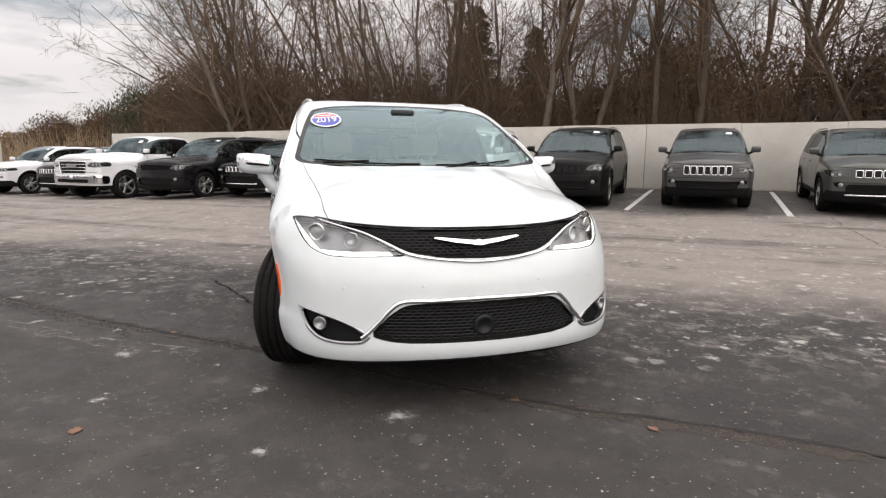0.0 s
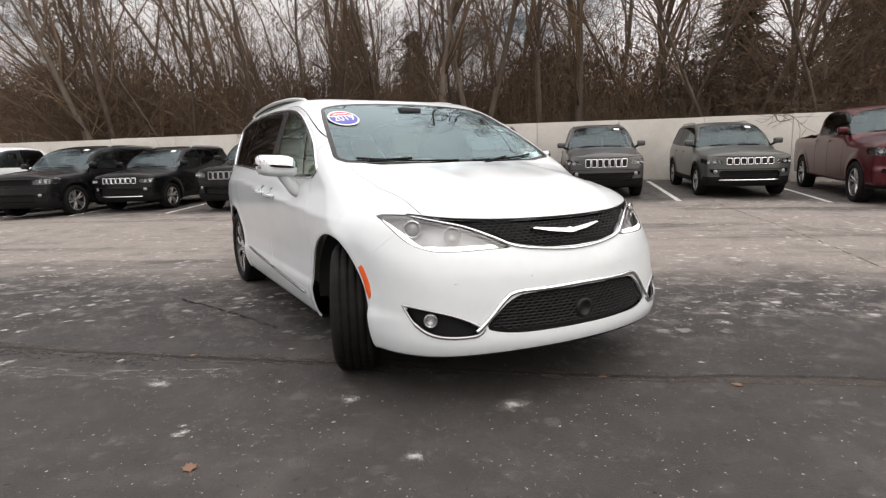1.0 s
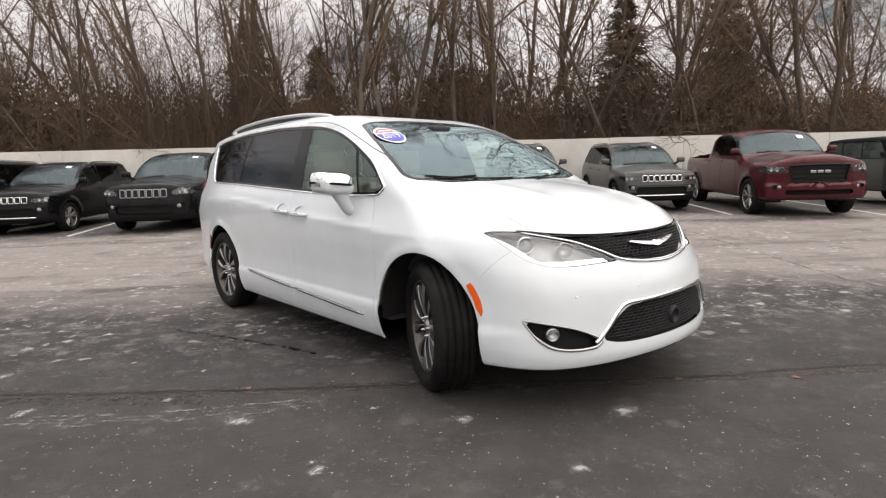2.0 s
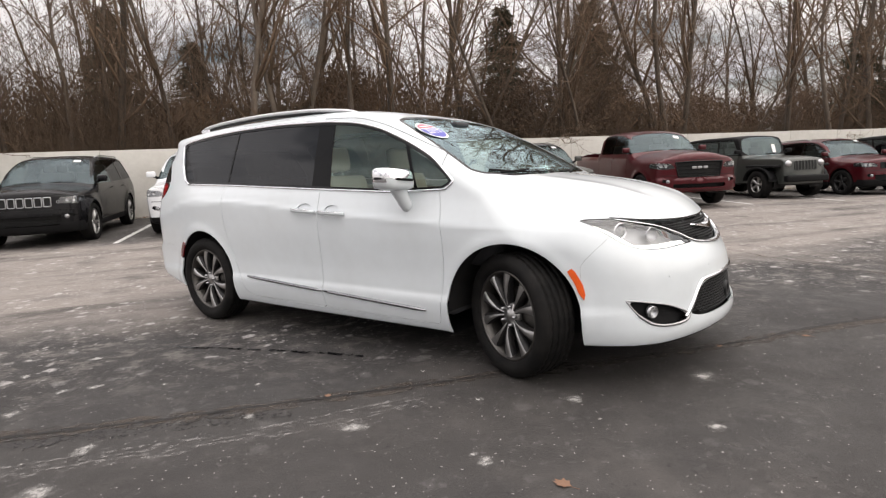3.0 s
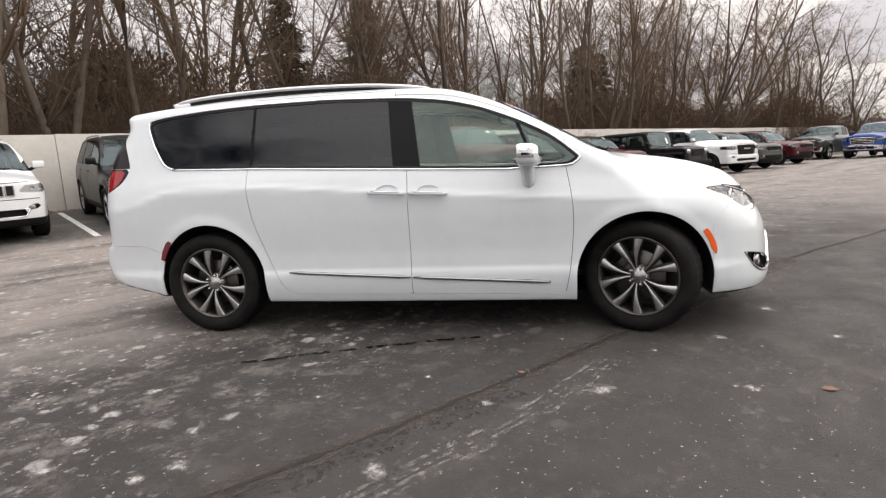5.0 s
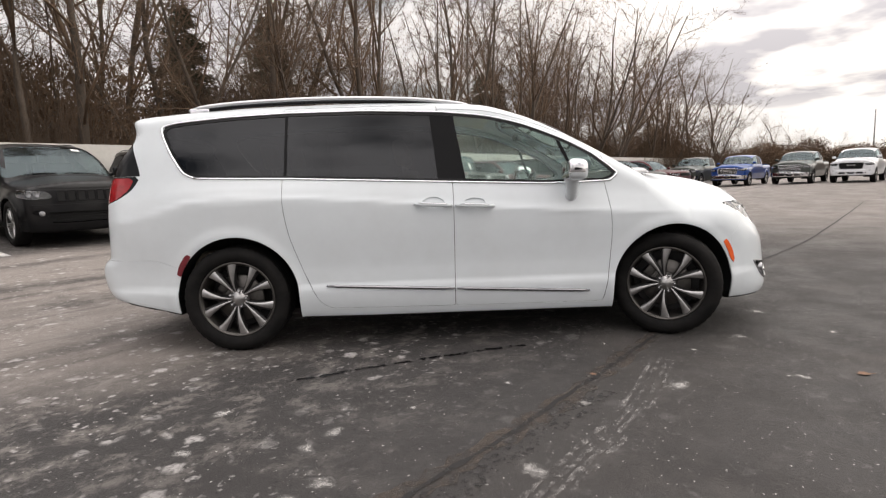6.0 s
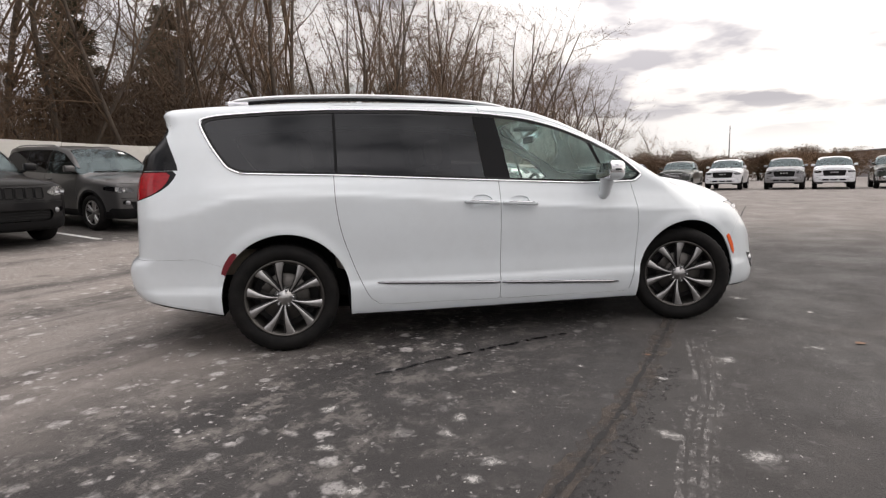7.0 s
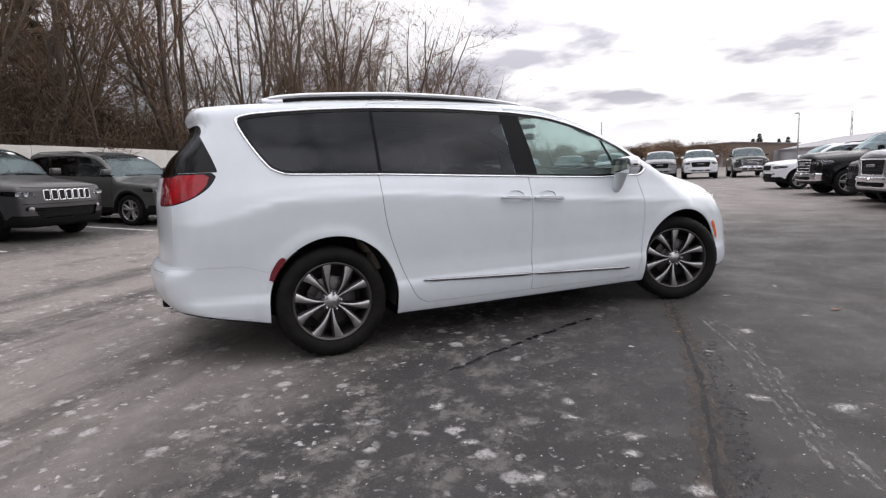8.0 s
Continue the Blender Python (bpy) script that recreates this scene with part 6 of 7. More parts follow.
def place_row():
    parked("midsize", "white", -21.2, 14.9, N90, "white sport utility vehicle with black lower trim", "suv", ROW, grille="slots", trim=PLASTIC)
    parked("compact", "charcoal", -18.6, 15.2, N90, "dark grey compact utility vehicle with a chrome bumper strip", "suv", ROW, strip=True)
    parked("pickup", "white", -16.1, 14.4, N90, "white crew cab pickup truck with chrome grille and bumper", "pickup", ROW, grille="bars", style="five")
    parked("long", "black", -13.2, 14.7, N90, "black sport utility vehicle with bright alloy wheels", "suv", ROW, grille="mesh", trim=GLOSS_BLACK)
    parked("compact", "black", -11.0, 15.5, N90, "black compact utility vehicle with chrome ringed grille slots", "suv", ROW, strip=True)
    parked("large", "black", -7.8, 15.1, N90, "black sport utility vehicle with grey framed grille slots", "suv", ROW, trim=DULL_CHROME)
    parked("large", "white", -4.86, 15.4, N90, "white sport utility vehicle with slotted grille and chrome framed intake", "suv", ROW, trim=DULL_CHROME, style="five", framed_intake=True)
    parked("large", "charcoal", -2.0, 15.3, N90 - 2, "charcoal sport utility vehicle with black grille slots", "suv", ROW, trim=GLOSS_BLACK)
    parked("midsize", "grey", 0.92, 15.75, N90 - 2, "grey sport utility vehicle with chrome framed grille slots", "suv", ROW)
    parked("compact", "sage", 3.86, 15.5, N90 - 3, "sage grey compact utility vehicle with a chrome bumper strip", "suv", ROW, strip=True)
    parked("pickup", "red", 6.62, 14.05, N90 - 10, "dark red crew cab pickup truck with black grille", "pickup", ROW, grille="mesh", trim=GLOSS_BLACK, style="ten")
    parked("boxy", "granite", 11.05, 14.95, N90 - 8, "grey green off-road vehicle with black fender flares and hard top", "off-roader", ROW, trim=PAINTS["granite"], dark_top=True, style="five")
    parked("large", "red", 14.05, 14.7, N90 - 10, "dark red sport utility vehicle with black wheels", "suv", ROW, trim=GLOSS_BLACK, rims=ALLOY_DARK, style="five")
    parked("boxy", "black", 16.5, 13.35, N90 - 12, "black off-road vehicle with hard top and black wheels", "off-roader", ROW, trim=PAINTS["black"], dark_top=True, rims=ALLOY_DARK)
    parked("pickup", "white", 19.2, 12.75, N90 - 12, "white crew cab pickup truck with black grille and black wheels", "pickup", ROW, grille="mesh", trim=GLOSS_BLACK, rims=ALLOY_DARK, style="five")
    parked("long", "granite", 22.9, 12.9, N90 - 12, "grey sport utility vehicle with blacked out grille", "suv", ROW, grille="mesh", trim=GLOSS_BLACK)
    parked("long", "red", 27.2, 12.8, N90 - 12, "dark red sport utility vehicle with bright wheels", "suv", ROW, grille="mesh", trim=GLOSS_BLACK)
    parked("boxy", "white", 31.5, 14.8, N90, "white off-road vehicle with hard top", "off-roader", ROW, trim=PLASTIC)
    EAST = "pickups facing across the lot"
    for y, c, g, t in ((13.5, "olive", "bars", CHROME), (10.7, "blue", "bars", CHROME), (7.4, "olive", "bars", CHROME), (4.5, "white", "mesh", DULL_CHROME), (1.2, "silver", "mesh", DULL_CHROME), (-1.3, "white", "mesh", PAINTS["white"]), (-4.3, "olive", "bars", CHROME)):
        parked("pickup", c, 33.4, y, 173, {"olive": "dark green pickup truck with chrome grille", "blue": "bright blue pickup truck with chrome bumper", "white": "white pickup truck facing across the lot", "silver": "silver pickup truck with dark grille"}[c], "pickup", EAST, grille=g, trim=t, style="five", tag=False, fine=False)
    SOUTH = "vehicles in the south row"
    parked("midsize", "white", 17.6, -1.9, 90, "white sport utility vehicle parked in the far row", "suv", SOUTH, trim=PLASTIC, tag=False)
    parked("pickup", "black", 13.5, -1.9, 90, "black pickup truck with bright wheels and chrome grille", "pickup", SOUTH, grille="bars", tag=False, style="five")
    parked("large", "black", 10.1, -2.0, 90, "black sport utility vehicle parked in the far row", "suv", SOUTH, trim=GLOSS_BLACK, tag=False)
    parked("pickup", "silver", 7.9, -1.5, 90, "silver pickup truck with black grille", "pickup", SOUTH, grille="mesh", tag=False, style="five")


place_row()


# ---- wall, lines, woods ----
CONCRETE = surface("pale_wall_panels", (0.56, 0.54, 0.50), rough=0.85, vary=0.08, scale=1.2, bump=0.25, bump_scale=40, dirt=(0.30, 0.27, 0.23), dirt_amount=0.35, dirt_scale=0.9)
LINE_PAINT = surface("worn_line_paint", (0.62, 0.62, 0.60), rough=0.7, vary=0.2, scale=8, dirt=(0.10, 0.09, 0.085), dirt_amount=0.8, dirt_scale=12)
BARK = surface("grey_brown_bark", (0.108, 0.085, 0.066), rough=0.95, vary=0.35, scale=3, bump=0.6, bump_scale=30, random_tone=0.35)
TWIG = surface("brown_twigs", (0.150, 0.100, 0.064), rough=0.95, vary=0.3, scale=1.0, random_tone=0.3)
BRUSH = surface("dry_brush", (0.105, 0.071, 0.047), rough=1.0, vary=0.4, scale=0.6)
NEEDLE = surface("dark_fir_needles", (0.042, 0.046, 0.025), rough=0.9, vary=0.4, scale=2, random_tone=0.2)
REED = surface("tan_reeds", (0.34, 0.25, 0.16), rough=0.95, vary=0.3, scale=2)

WALL_Y, WALL_TOP = 19.75, 2.30


def make_wall(x0, x1, name, step=2.44):
    """Upright concrete panels with open joints and a thin coping."""
    wall = thing(name, "pale concrete panel wall behind the parked cars", "wall", kind="structure")
    rnd = random.Random(4)
    x = x0
    while x < x1 - 0.1:
        b = min(x + step, x1)
        zb = float(min(ground_z(x, WALL_Y), ground_z(b, WALL_Y))) - 0.2
        dz = 0.012 * rnd.uniform(-1, 1)
        part("panel", box(x + 0.006, b - 0.006, WALL_Y + rnd.uniform(0, 0.008), WALL_Y + 0.16, zb, WALL_TOP + dz, 0.008), CONCRETE, wall)
        x = b
    return wall


make_wall(-22.5, 60, "wall_north")
make_wall(-48, -30.5, "wall_west")


def make_line(x, y0, y1, slant=0.0, w=0.11):
    n = 12
    V, F = [], []
    for i in range(n + 1):
        y = y0 + (y1 - y0) * i / n
        for d in (-w / 2, w / 2):
            xx = x + d + slant * i / n
            V.append((xx, y, float(ground_z(xx, y)) + 0.004))
    F = [(2 * i, 2 * i + 1, 2 * i + 3, 2 * i + 2) for i in range(n)]
    ob = new("parking_line", mesh_of("parking_line", V, F))
    ob.data.materials.append(LINE_PAINT)
    tagged(ob, "worn white painted parking line on asphalt", "line", "parking lines", "structure")


# the stalls fan out a little along the wall
for lx, ly, slant in ((-23.0, 14.25, -0.9), (-20.0, 14.25, -0.9), (-17.6, 14.25, -0.9), (-14.9, 14.25, -0.85), (-12.15, 14.25, -0.8), (-9.50, 14.25, -0.7), (-6.29, 14.1, 0.0), (-3.34, 14.25, 0.15), (-0.62, 14.5, 0.35), (2.35, 14.4, 0.35), (5.12, 14.0, 0.7),
                      (8.30, 13.35, 1.1), (10.9, 13.0, 1.3), (13.8, 12.7, 1.3), (16.9, 12.5, 1.3), (20.1, 12.3, 1.3), (23.4, 12.2, 1.3)):
    make_line(lx, ly, 19.3, slant)


def branchy(rnd, base, direction, length, radius, level, out, twigs, bend=0.22):
    """Grows one limb as a crooked tapering line, then its side limbs; trunks fork into a few strong leaders."""
    n = (7, 5, 3, 2)[level]
    p, d = Vector(base), Vector(direction).normalized()
    pts, dirs = [p.copy()], [d.copy()]
    for i in range(n):
        d = (d + Vector((rnd.uniform(-1, 1), rnd.uniform(-1, 1), rnd.uniform(-0.55, 0.85))) * bend * (0.55, 1.0, 1.15, 1.3)[level]).normalized()
        p = p + d * (length / n)
        pts.append(p.copy()), dirs.append(d.copy())
    end = (0.25, 0.25, 0.35, 0.5)[level]
    rad = [radius * (1 - (1 - end) * i / n) for i in range(n + 1)]
    (out if level < 1 else twigs).append(tube(pts, rad, (6, 4, 3, 3)[level]))
    if level >= 3:
        return
    kids = (15, 8, 6)[level]
    for q in range(kids):
        leader = level == 0 and q < 3
        u = rnd.uniform(0.25, 0.55) if leader else rnd.uniform(0.16, 1.0) if level == 0 else rnd.uniform(0.12, 1.0)
        i = min(int(u * n), n - 1)
        bp = pts[i].lerp(pts[i + 1], u * n - i)
        ax = dirs[i]
        side = ax.orthogonal().normalized()
        side.rotate(Matrix.Rotation(rnd.uniform(0, 2 * math.pi), 3, ax))
        if leader:
            nd, k, thick = ax + side * rnd.uniform(0.28, 0.60), rnd.uniform(0.45, 0.62), 0.62
        else:
            nd, k, thick = ax * rnd.uniform(0.35, 1.0) + side * rnd.uniform(0.6, 1.15) + Vector((0, 0, 0.12)), (0.30, 0.42, 0.5)[level] * rnd.uniform(0.5, 1.25) * (1.2 - 0.5 * u), 0.38
        branchy(rnd, bp, nd.normalized(), length * k, max(radius * (1 - 0.72 * u) * thick, (0.0125, 0.0095, 0.0070)[level]), level + 1, out, twigs, bend * 1.15)


def tree_meshes(seed, height, trunks=1, lean=(0, 0)):
    rnd = random.Random(seed)
    out, twigs = [], []
    for t in range(trunks):
        d = Vector((lean[0] + rnd.uniform(-0.16, 0.16) * (1 + trunks * 0.5), lean[1] + rnd.uniform(-0.1, 0.1), 1))
        branchy(rnd, (rnd.uniform(-0.3, 0.3) * (trunks > 1), rnd.uniform(-0.3, 0.3) * (trunks > 1), -0.2), d, height * rnd.uniform(0.8, 1.05), height * rnd.uniform(0.0065, 0.0105) * (1 if trunks == 1 else 0.8), 0, out, twigs)
    ma, mb = mesh_of("trunk", *join(*out)), mesh_of("crown", *join(*twigs))
    ma.materials.append(BARK), mb.materials.append(TWIG)
    return ma, mb


TREES = [tree_meshes(11, 15, 1), tree_meshes(12, 16, 1), tree_meshes(13, 13, 1), tree_meshes(14, 15, 1, (0.16, 0)), tree_meshes(15, 12, 2), tree_meshes(16, 16, 2, (-0.06, 0)), tree_meshes(17, 14, 1, (-0.14, 0.05)), tree_meshes(18, 15, 1, (0.05, -0.05))]


def plant(kind, x, y, s, turn, lean=0.0, wide=1.0, label="bare deciduous tree with a dense crown of brown twigs"):
    m = Matrix.Translation((x, y, float(ground_z(x, y)))) @ Matrix.Rotation(lean, 4, "Y") @ Matrix.Rotation(turn, 4, "Z") @ Matrix.Diagonal((s * wide, s * wide, s, 1))
    t = thing("tree", label, "tree", "bare trees behind the wall", m=m)
    part("trunk", TREES[kind][0], BARK, t)
    part("crown", TREES[kind][1], TWIG, t)
    return t


def woods_edge(x):
    """How near the woods come: along the wall, then curving in at the far end."""
    return 21.2 - 0.30 * max(0.0, x - 42)


def make_woods():
    rnd = random.Random(21)
    x = -18.5
    while x < 66:
        thin = 1.0 if x < 36 else 1.25
        tall = 1.0 if x < 45 else 1.0 - 0.25 * (x - 45) / 21
        for row, (ya, yb) in enumerate(((0.3, 2.5), (3, 8), (9, 19))):
            if rnd.random() < ((0.10, 0.10, 0.25) if x < 1 else (0.10, 0.25, 0.65) if x < 30 else (0.10, 0.18, 0.45))[row]:
                continue
            s = rnd.uniform(0.80, 1.12) * tall
            lean = -0.35 * max(0, min(1, (-9 - x) / 8)) + rnd.uniform(-0.05, 0.09)
            plant(rnd.randrange(8), x + rnd.uniform(-1, 1), woods_edge(x) + rnd.uniform(ya, yb), max(s, 0.35), rnd.uniform(0, 6.28), lean, 1.0 if x < 36 else 1.35)
        x += rnd.uniform(1.1, 1.95) * thin
    # many-stemmed trees spreading out over the west end of the wall
    for i in range(11):
        plant(rnd.choice((2, 4, 5, 6)), rnd.uniform(-18.5, -11.0), rnd.uniform(21.6, 27), rnd.uniform(0.62, 0.95), rnd.uniform(0, 6.28), rnd.uniform(-0.75, -0.05), 1.15)
    # low scrub trees far to the west and east
    for i in range(16):
        plant(rnd.choice((2, 4)), rnd.uniform(-75, -34), rnd.uniform(40, 60), rnd.uniform(0.30, 0.50), rnd.uniform(0, 6.28), wide=1.6)
    for i in range(26):
        x = rnd.uniform(68, 150)
        plant(rnd.choice((2, 4, 0)), x, 13 + rnd.uniform(-6, 14) - 0.16 * (x - 66), rnd.uniform(0.28, 0.55) * (1.2 - (x - 66) / 200), rnd.uniform(0, 6.28), wide=1.5)

    for y in (-2, 0.5, -9.5, -11, -12.5, -28, -33, -41):
        plant(rnd.choice((2, 4, 0)), rnd.uniform(136, 144), y, rnd.uniform(0.34, 0.44), rnd.uniform(0, 6.28), wide=1.2)


make_woods()


def fir_mesh(seed, height, spread):
    """A spruce: trunk and drooping sprays of small flat needles clumps, with gaps."""
    rnd = random.Random(seed)
    V, F = [], []
    for k in range(820):
        z = height * (0.03 + 0.95 * rnd.random() ** 1.25)
        u = 1 - z / height
        a = rnd.uniform(0, 2 * math.pi)
        L = spread * (0.06 + u ** 0.75) * rnd.uniform(0.45, 1.05)
        for j in range(int(6 + L * 10)):
            r = L * (0.12 + 0.88 * rnd.random())
            b = a + rnd.gauss(0, 0.10)
            px, py, pz = r * math.cos(b), r * math.sin(b), z - 0.10 * r - 0.05 * r * r + rnd.uniform(-0.10, 0.10)
            w = rnd.uniform(0.09, 0.20)
            b = a + rnd.uniform(-1.1, 1.1)
            o = len(V)
            V += [(px, py, pz), (px + w * math.cos(b + 0.35), py + w * math.sin(b + 0.35), pz - 0.03), (px + 2.4 * w * math.cos(b), py + 2.4 * w * math.sin(b), pz - rnd.uniform(0.02, 0.20)), (px + w * math.cos(b - 0.35), py + w * math.sin(b - 0.35), pz + 0.02)]
            F.append((o, o + 1, o + 2, o + 3))
    return mesh_of("crown", V, F, smooth=False)


FIR = fir_mesh(3, 12, 3.0)
FIR_TRUNK = mesh_of("trunk", *tube([(0, 0, -0.3), (0.05, 0, 6), (0, 0, 12)], [0.16, 0.10, 0.02], 6))


def fir(x, y, s, wide=1.0):
    t = thing("spruce", "dark green spruce standing among bare trees", "tree", "evergreens in the woods", m=Matrix.Translation((x, y, float(ground_z(x, y)))) @ Matrix.Rotation(x, 4, "Z") @ Matrix.Diagonal((s * wide, s * wide, s, 1)))
    part("trunk", FIR_TRUNK, BARK, t)
    part("crown", FIR, NEEDLE, t)


for fx_, fy_, fs_ in ((8.8, 30.5, 0.80), (15.2, 32.5, 0.92), (28.2, 26.0, 0.69), (-10.6, 33.5, 0.80), (-6.6, 31, 0.62), (38.5, 31.0, 0.80)):
    fir(fx_, fy_, fs_, 1.18)
for fx_, fy_, fs_ in ((132, -26.0, 0.42), (134, -29.5, 0.50), (137, -31.5, 0.60), (135, -35, 0.48), (139, -38, 0.52), (133, -22, 0.40)):
    fir(fx_, fy_, fs_, 1.1)


def stems(name, label, material_, count, seed, place, hmin, hmax, rmin, rmax, spray=3):
    """A tangle of thin stems too many to count, as one mass."""
    rnd = random.Random(seed)
    V, F = [], []
    for i in range(count):
        x, y = place(rnd)
        z = float(ground_z(x, y))
        h = rnd.uniform(hmin, hmax) * (0.5 if rnd.random() < 0.5 else 1)
        r = rnd.uniform(rmin, rmax)
        a0, lean = rnd.uniform(0, 6.283), rnd.uniform(0.0, 0.75) ** 1.3 * h
        dx, dy = lean * math.cos(a0), lean * math.sin(a0) * 0.7
        line = [(x, y, z), (x + dx * 0.35 + rnd.uniform(-0.12, 0.12), y + dy * 0.35, z + h * 0.55), (x + dx, y + dy, z + h * rnd.uniform(0.85, 1.0))]
        lines = [(line, r)]
        for k in range(spray):
            u = rnd.uniform(0.25, 0.95)
            q = [line[1][c] * (1 - u) + line[2][c] * u if k % 2 else line[0][c] * (1 - u) + line[1][c] * u for c in range(3)]
            b, g = rnd.uniform(0, 6.283), h * rnd.uniform(0.10, 0.30)
            lines.append(([q, (q[0] + g * math.cos(b), q[1] + g * math.sin(b) * 0.7, q[2] + g * rnd.uniform(0.2, 1.1))], r * 0.6))
        for pts, rr in lines:
            o = len(V)
            for i_, (px, py, pz) in enumerate(pts):
                q = rr * (1.0, 0.75, 0.35)[i_]
                for a in range(3):
                    V.append((px + q * math.cos(a * 2.1), py + q * math.sin(a * 2.1), pz + q * 0.4 * (a == 1)))
            for k in range(0, 3 * (len(pts) - 1), 3):
                for a in range(3):
                    b = (a + 1) % 3
                    F.append((o + k + a, o + k + b, o + k + 3 + b, o + k + 3 + a))
    ob = new(name, mesh_of(name, V, F))
    ob.data.materials.append(material_)
    tagged(ob, label, name.replace("_", " "), kind="stuff")


def near_place(rnd):
    x = rnd.uniform(-24, 64)
    return x, woods_edge(x) - 0.6 + abs(rnd.gauss(0, 1)) * 4.5


def far_place(rnd):
    x = rnd.uniform(-20, 72)
    return x, woods_edge(x) + 12 + rnd.uniform(0, 18)


def thicket_place(rnd):
    """Saplings all along the west woods, closest together behind the dark estate car."""
    x = rnd.uniform(-21, 1.5) if rnd.random() < 0.6 else rnd.gauss(-9.3, 2.2)
    return x, 22 + abs(rnd.gauss(0, 1)) * 6


stems("undergrowth", "tangled dry brown undergrowth behind the wall", BRUSH, 23000, 5, near_place, 1.2, 5.8, 0.003, 0.0095)
stems("distant_saplings", "dense brown saplings deep in the woods", BRUSH, 3800, 6, far_place, 3.0, 7.6, 0.006, 0.016)
stems("thicket", "dense tall thicket of bare saplings behind the wall", BRUSH, 2400, 9, thicket_place, 3.5, 10.0, 0.005, 0.014, 5)
stems("reed_bed", "tall tan reeds in the gap beyond the wall", REED, 4500, 7, lambda r: (r.uniform(-56, -18), r.uniform(21, 28)), 1.4, 3.2, 0.010, 0.022, 0)


def shrub_mesh(seed):
    """A rounded thicket: bent stems under an uneven mass of small leaf clumps, one unit high."""
    rnd = random.Random(seed)
    lobes = [(rnd.uniform(-0.45, 0.45), rnd.uniform(-0.4, 0.4), rnd.uniform(0.30, 0.72), rnd.uniform(0.20, 0.36)) for i in range(13)]
    V, F = [], []
    for cx, cy, cz, r in lobes:
        for i in range(900):
            d = Vector((rnd.gauss(0, 1), rnd.gauss(0, 1), rnd.gauss(0, 1))).normalized() * r * rnd.uniform(0.55, 1.12)
            p = Vector((cx, cy, cz)) + d
            if p.z < 0.01:
                continue
            a, w = Vector((rnd.uniform(-1, 1), rnd.uniform(-1, 1), rnd.uniform(0.0, 1.8))).normalized(), rnd.uniform(0.009, 0.026)
            b = a.orthogonal().normalized() * w * 0.30
            o = len(V)
            V += [p - a * w, p + b, p + a * w * 1.3, p - b]
            F.append((o, o + 1, o + 2, o + 3))
    stems_ = [tube([(0.05 * math.cos(i), 0.05 * math.sin(i), -0.05), (0.12 * math.cos(i * 2.1), 0.12 * math.sin(i * 2.1), 0.25), (q[0], q[1], q[2])], [0.022, 0.016, 0.006], 4) for i, q in enumerate(lobes)]
    return mesh_of("crown", V, F, smooth=False), mesh_of("stem", *join(*stems_))


SHRUBS = [shrub_mesh(41), shrub_mesh(42), shrub_mesh(43)]
RUSSET = surface("russet_leaves", (0.115, 0.070, 0.040), rough=0.95, vary=0.4, scale=3, random_tone=0.35)
for i, me in enumerate(SHRUBS):
    me[0].materials.append((NEEDLE, RUSSET, RUSSET)[i])


def shrub(kind, x, y, w, h):
    m = Matrix.Translation((x, y, float(ground_z(x, y)))) @ Matrix.Rotation(x * 1.7, 4, "Z") @ Matrix.Diagonal((w, w, h, 1))
    t = thing("shrub", "dense dark evergreen shrub beyond the wall" if kind == 0 else "dense russet brown shrub beyond the wall", "shrub", "shrubs beyond the wall", m=m)
    part("stem", SHRUBS[kind][1], BARK, t)
    part("crown", SHRUBS[kind][0], NEEDLE, t)


for k, x, y, w, h in ((1, -57, 38, 7, 3.9), (0, -53.5, 37, 5, 4.4), (1, -49, 36, 6, 4.0), (1, -45.5, 34, 6, 3.6), (0, -42.5, 32, 4.6, 4.6), (1, -40.3, 31, 5, 4.4), (1, -38.4, 29.5, 4.5, 4.5), (0, -36, 30.5, 4.6, 4.6), (2, -34.8, 29.5, 4.6, 4.7),
                      (0, -33.2, 30.5, 4.5, 6.2), (0, -31.2, 29.5, 4.2, 6.6), (0, -29.2, 29.2, 4.6, 6.4), (2, -27.6, 29, 4.5, 7.2), (1, -25.8, 29.5, 5, 6.2), (0, -36.5, 33, 4.4, 6.0), (2, -39.5, 34, 5.2, 5.8), (0, -43.0, 36, 5.0, 6.0), (0, -23.4, 30.5, 5, 5.6), (1, -47, 38, 6, 5.2), (1, -24.5, 29, 5, 5.0), (2, -22.0, 28.5, 5, 4.6), (1, -19.5, 28, 5, 4.6), (2, -62, 40, 8, 4.2)):
    shrub(k, x, y, w, h)
# understorey along the woods, and the hedge line beyond the far row
thick = random.Random(77)
for i in range(34):
    x = -17 + i * 2.3 + thick.uniform(-0.6, 0.6)
    shrub(thick.choice((1, 2)), x, woods_edge(x) + thick.uniform(3.0, 7.5), thick.uniform(4.2, 5.6), thick.uniform(4.2, 6.0))
for i in range(15):
    shrub(thick.choice((1, 2)), 76 + thick.uniform(-4, 6), 22 - i * 2.2, thick.uniform(4.5, 7), thick.uniform(2.8, 4.6))


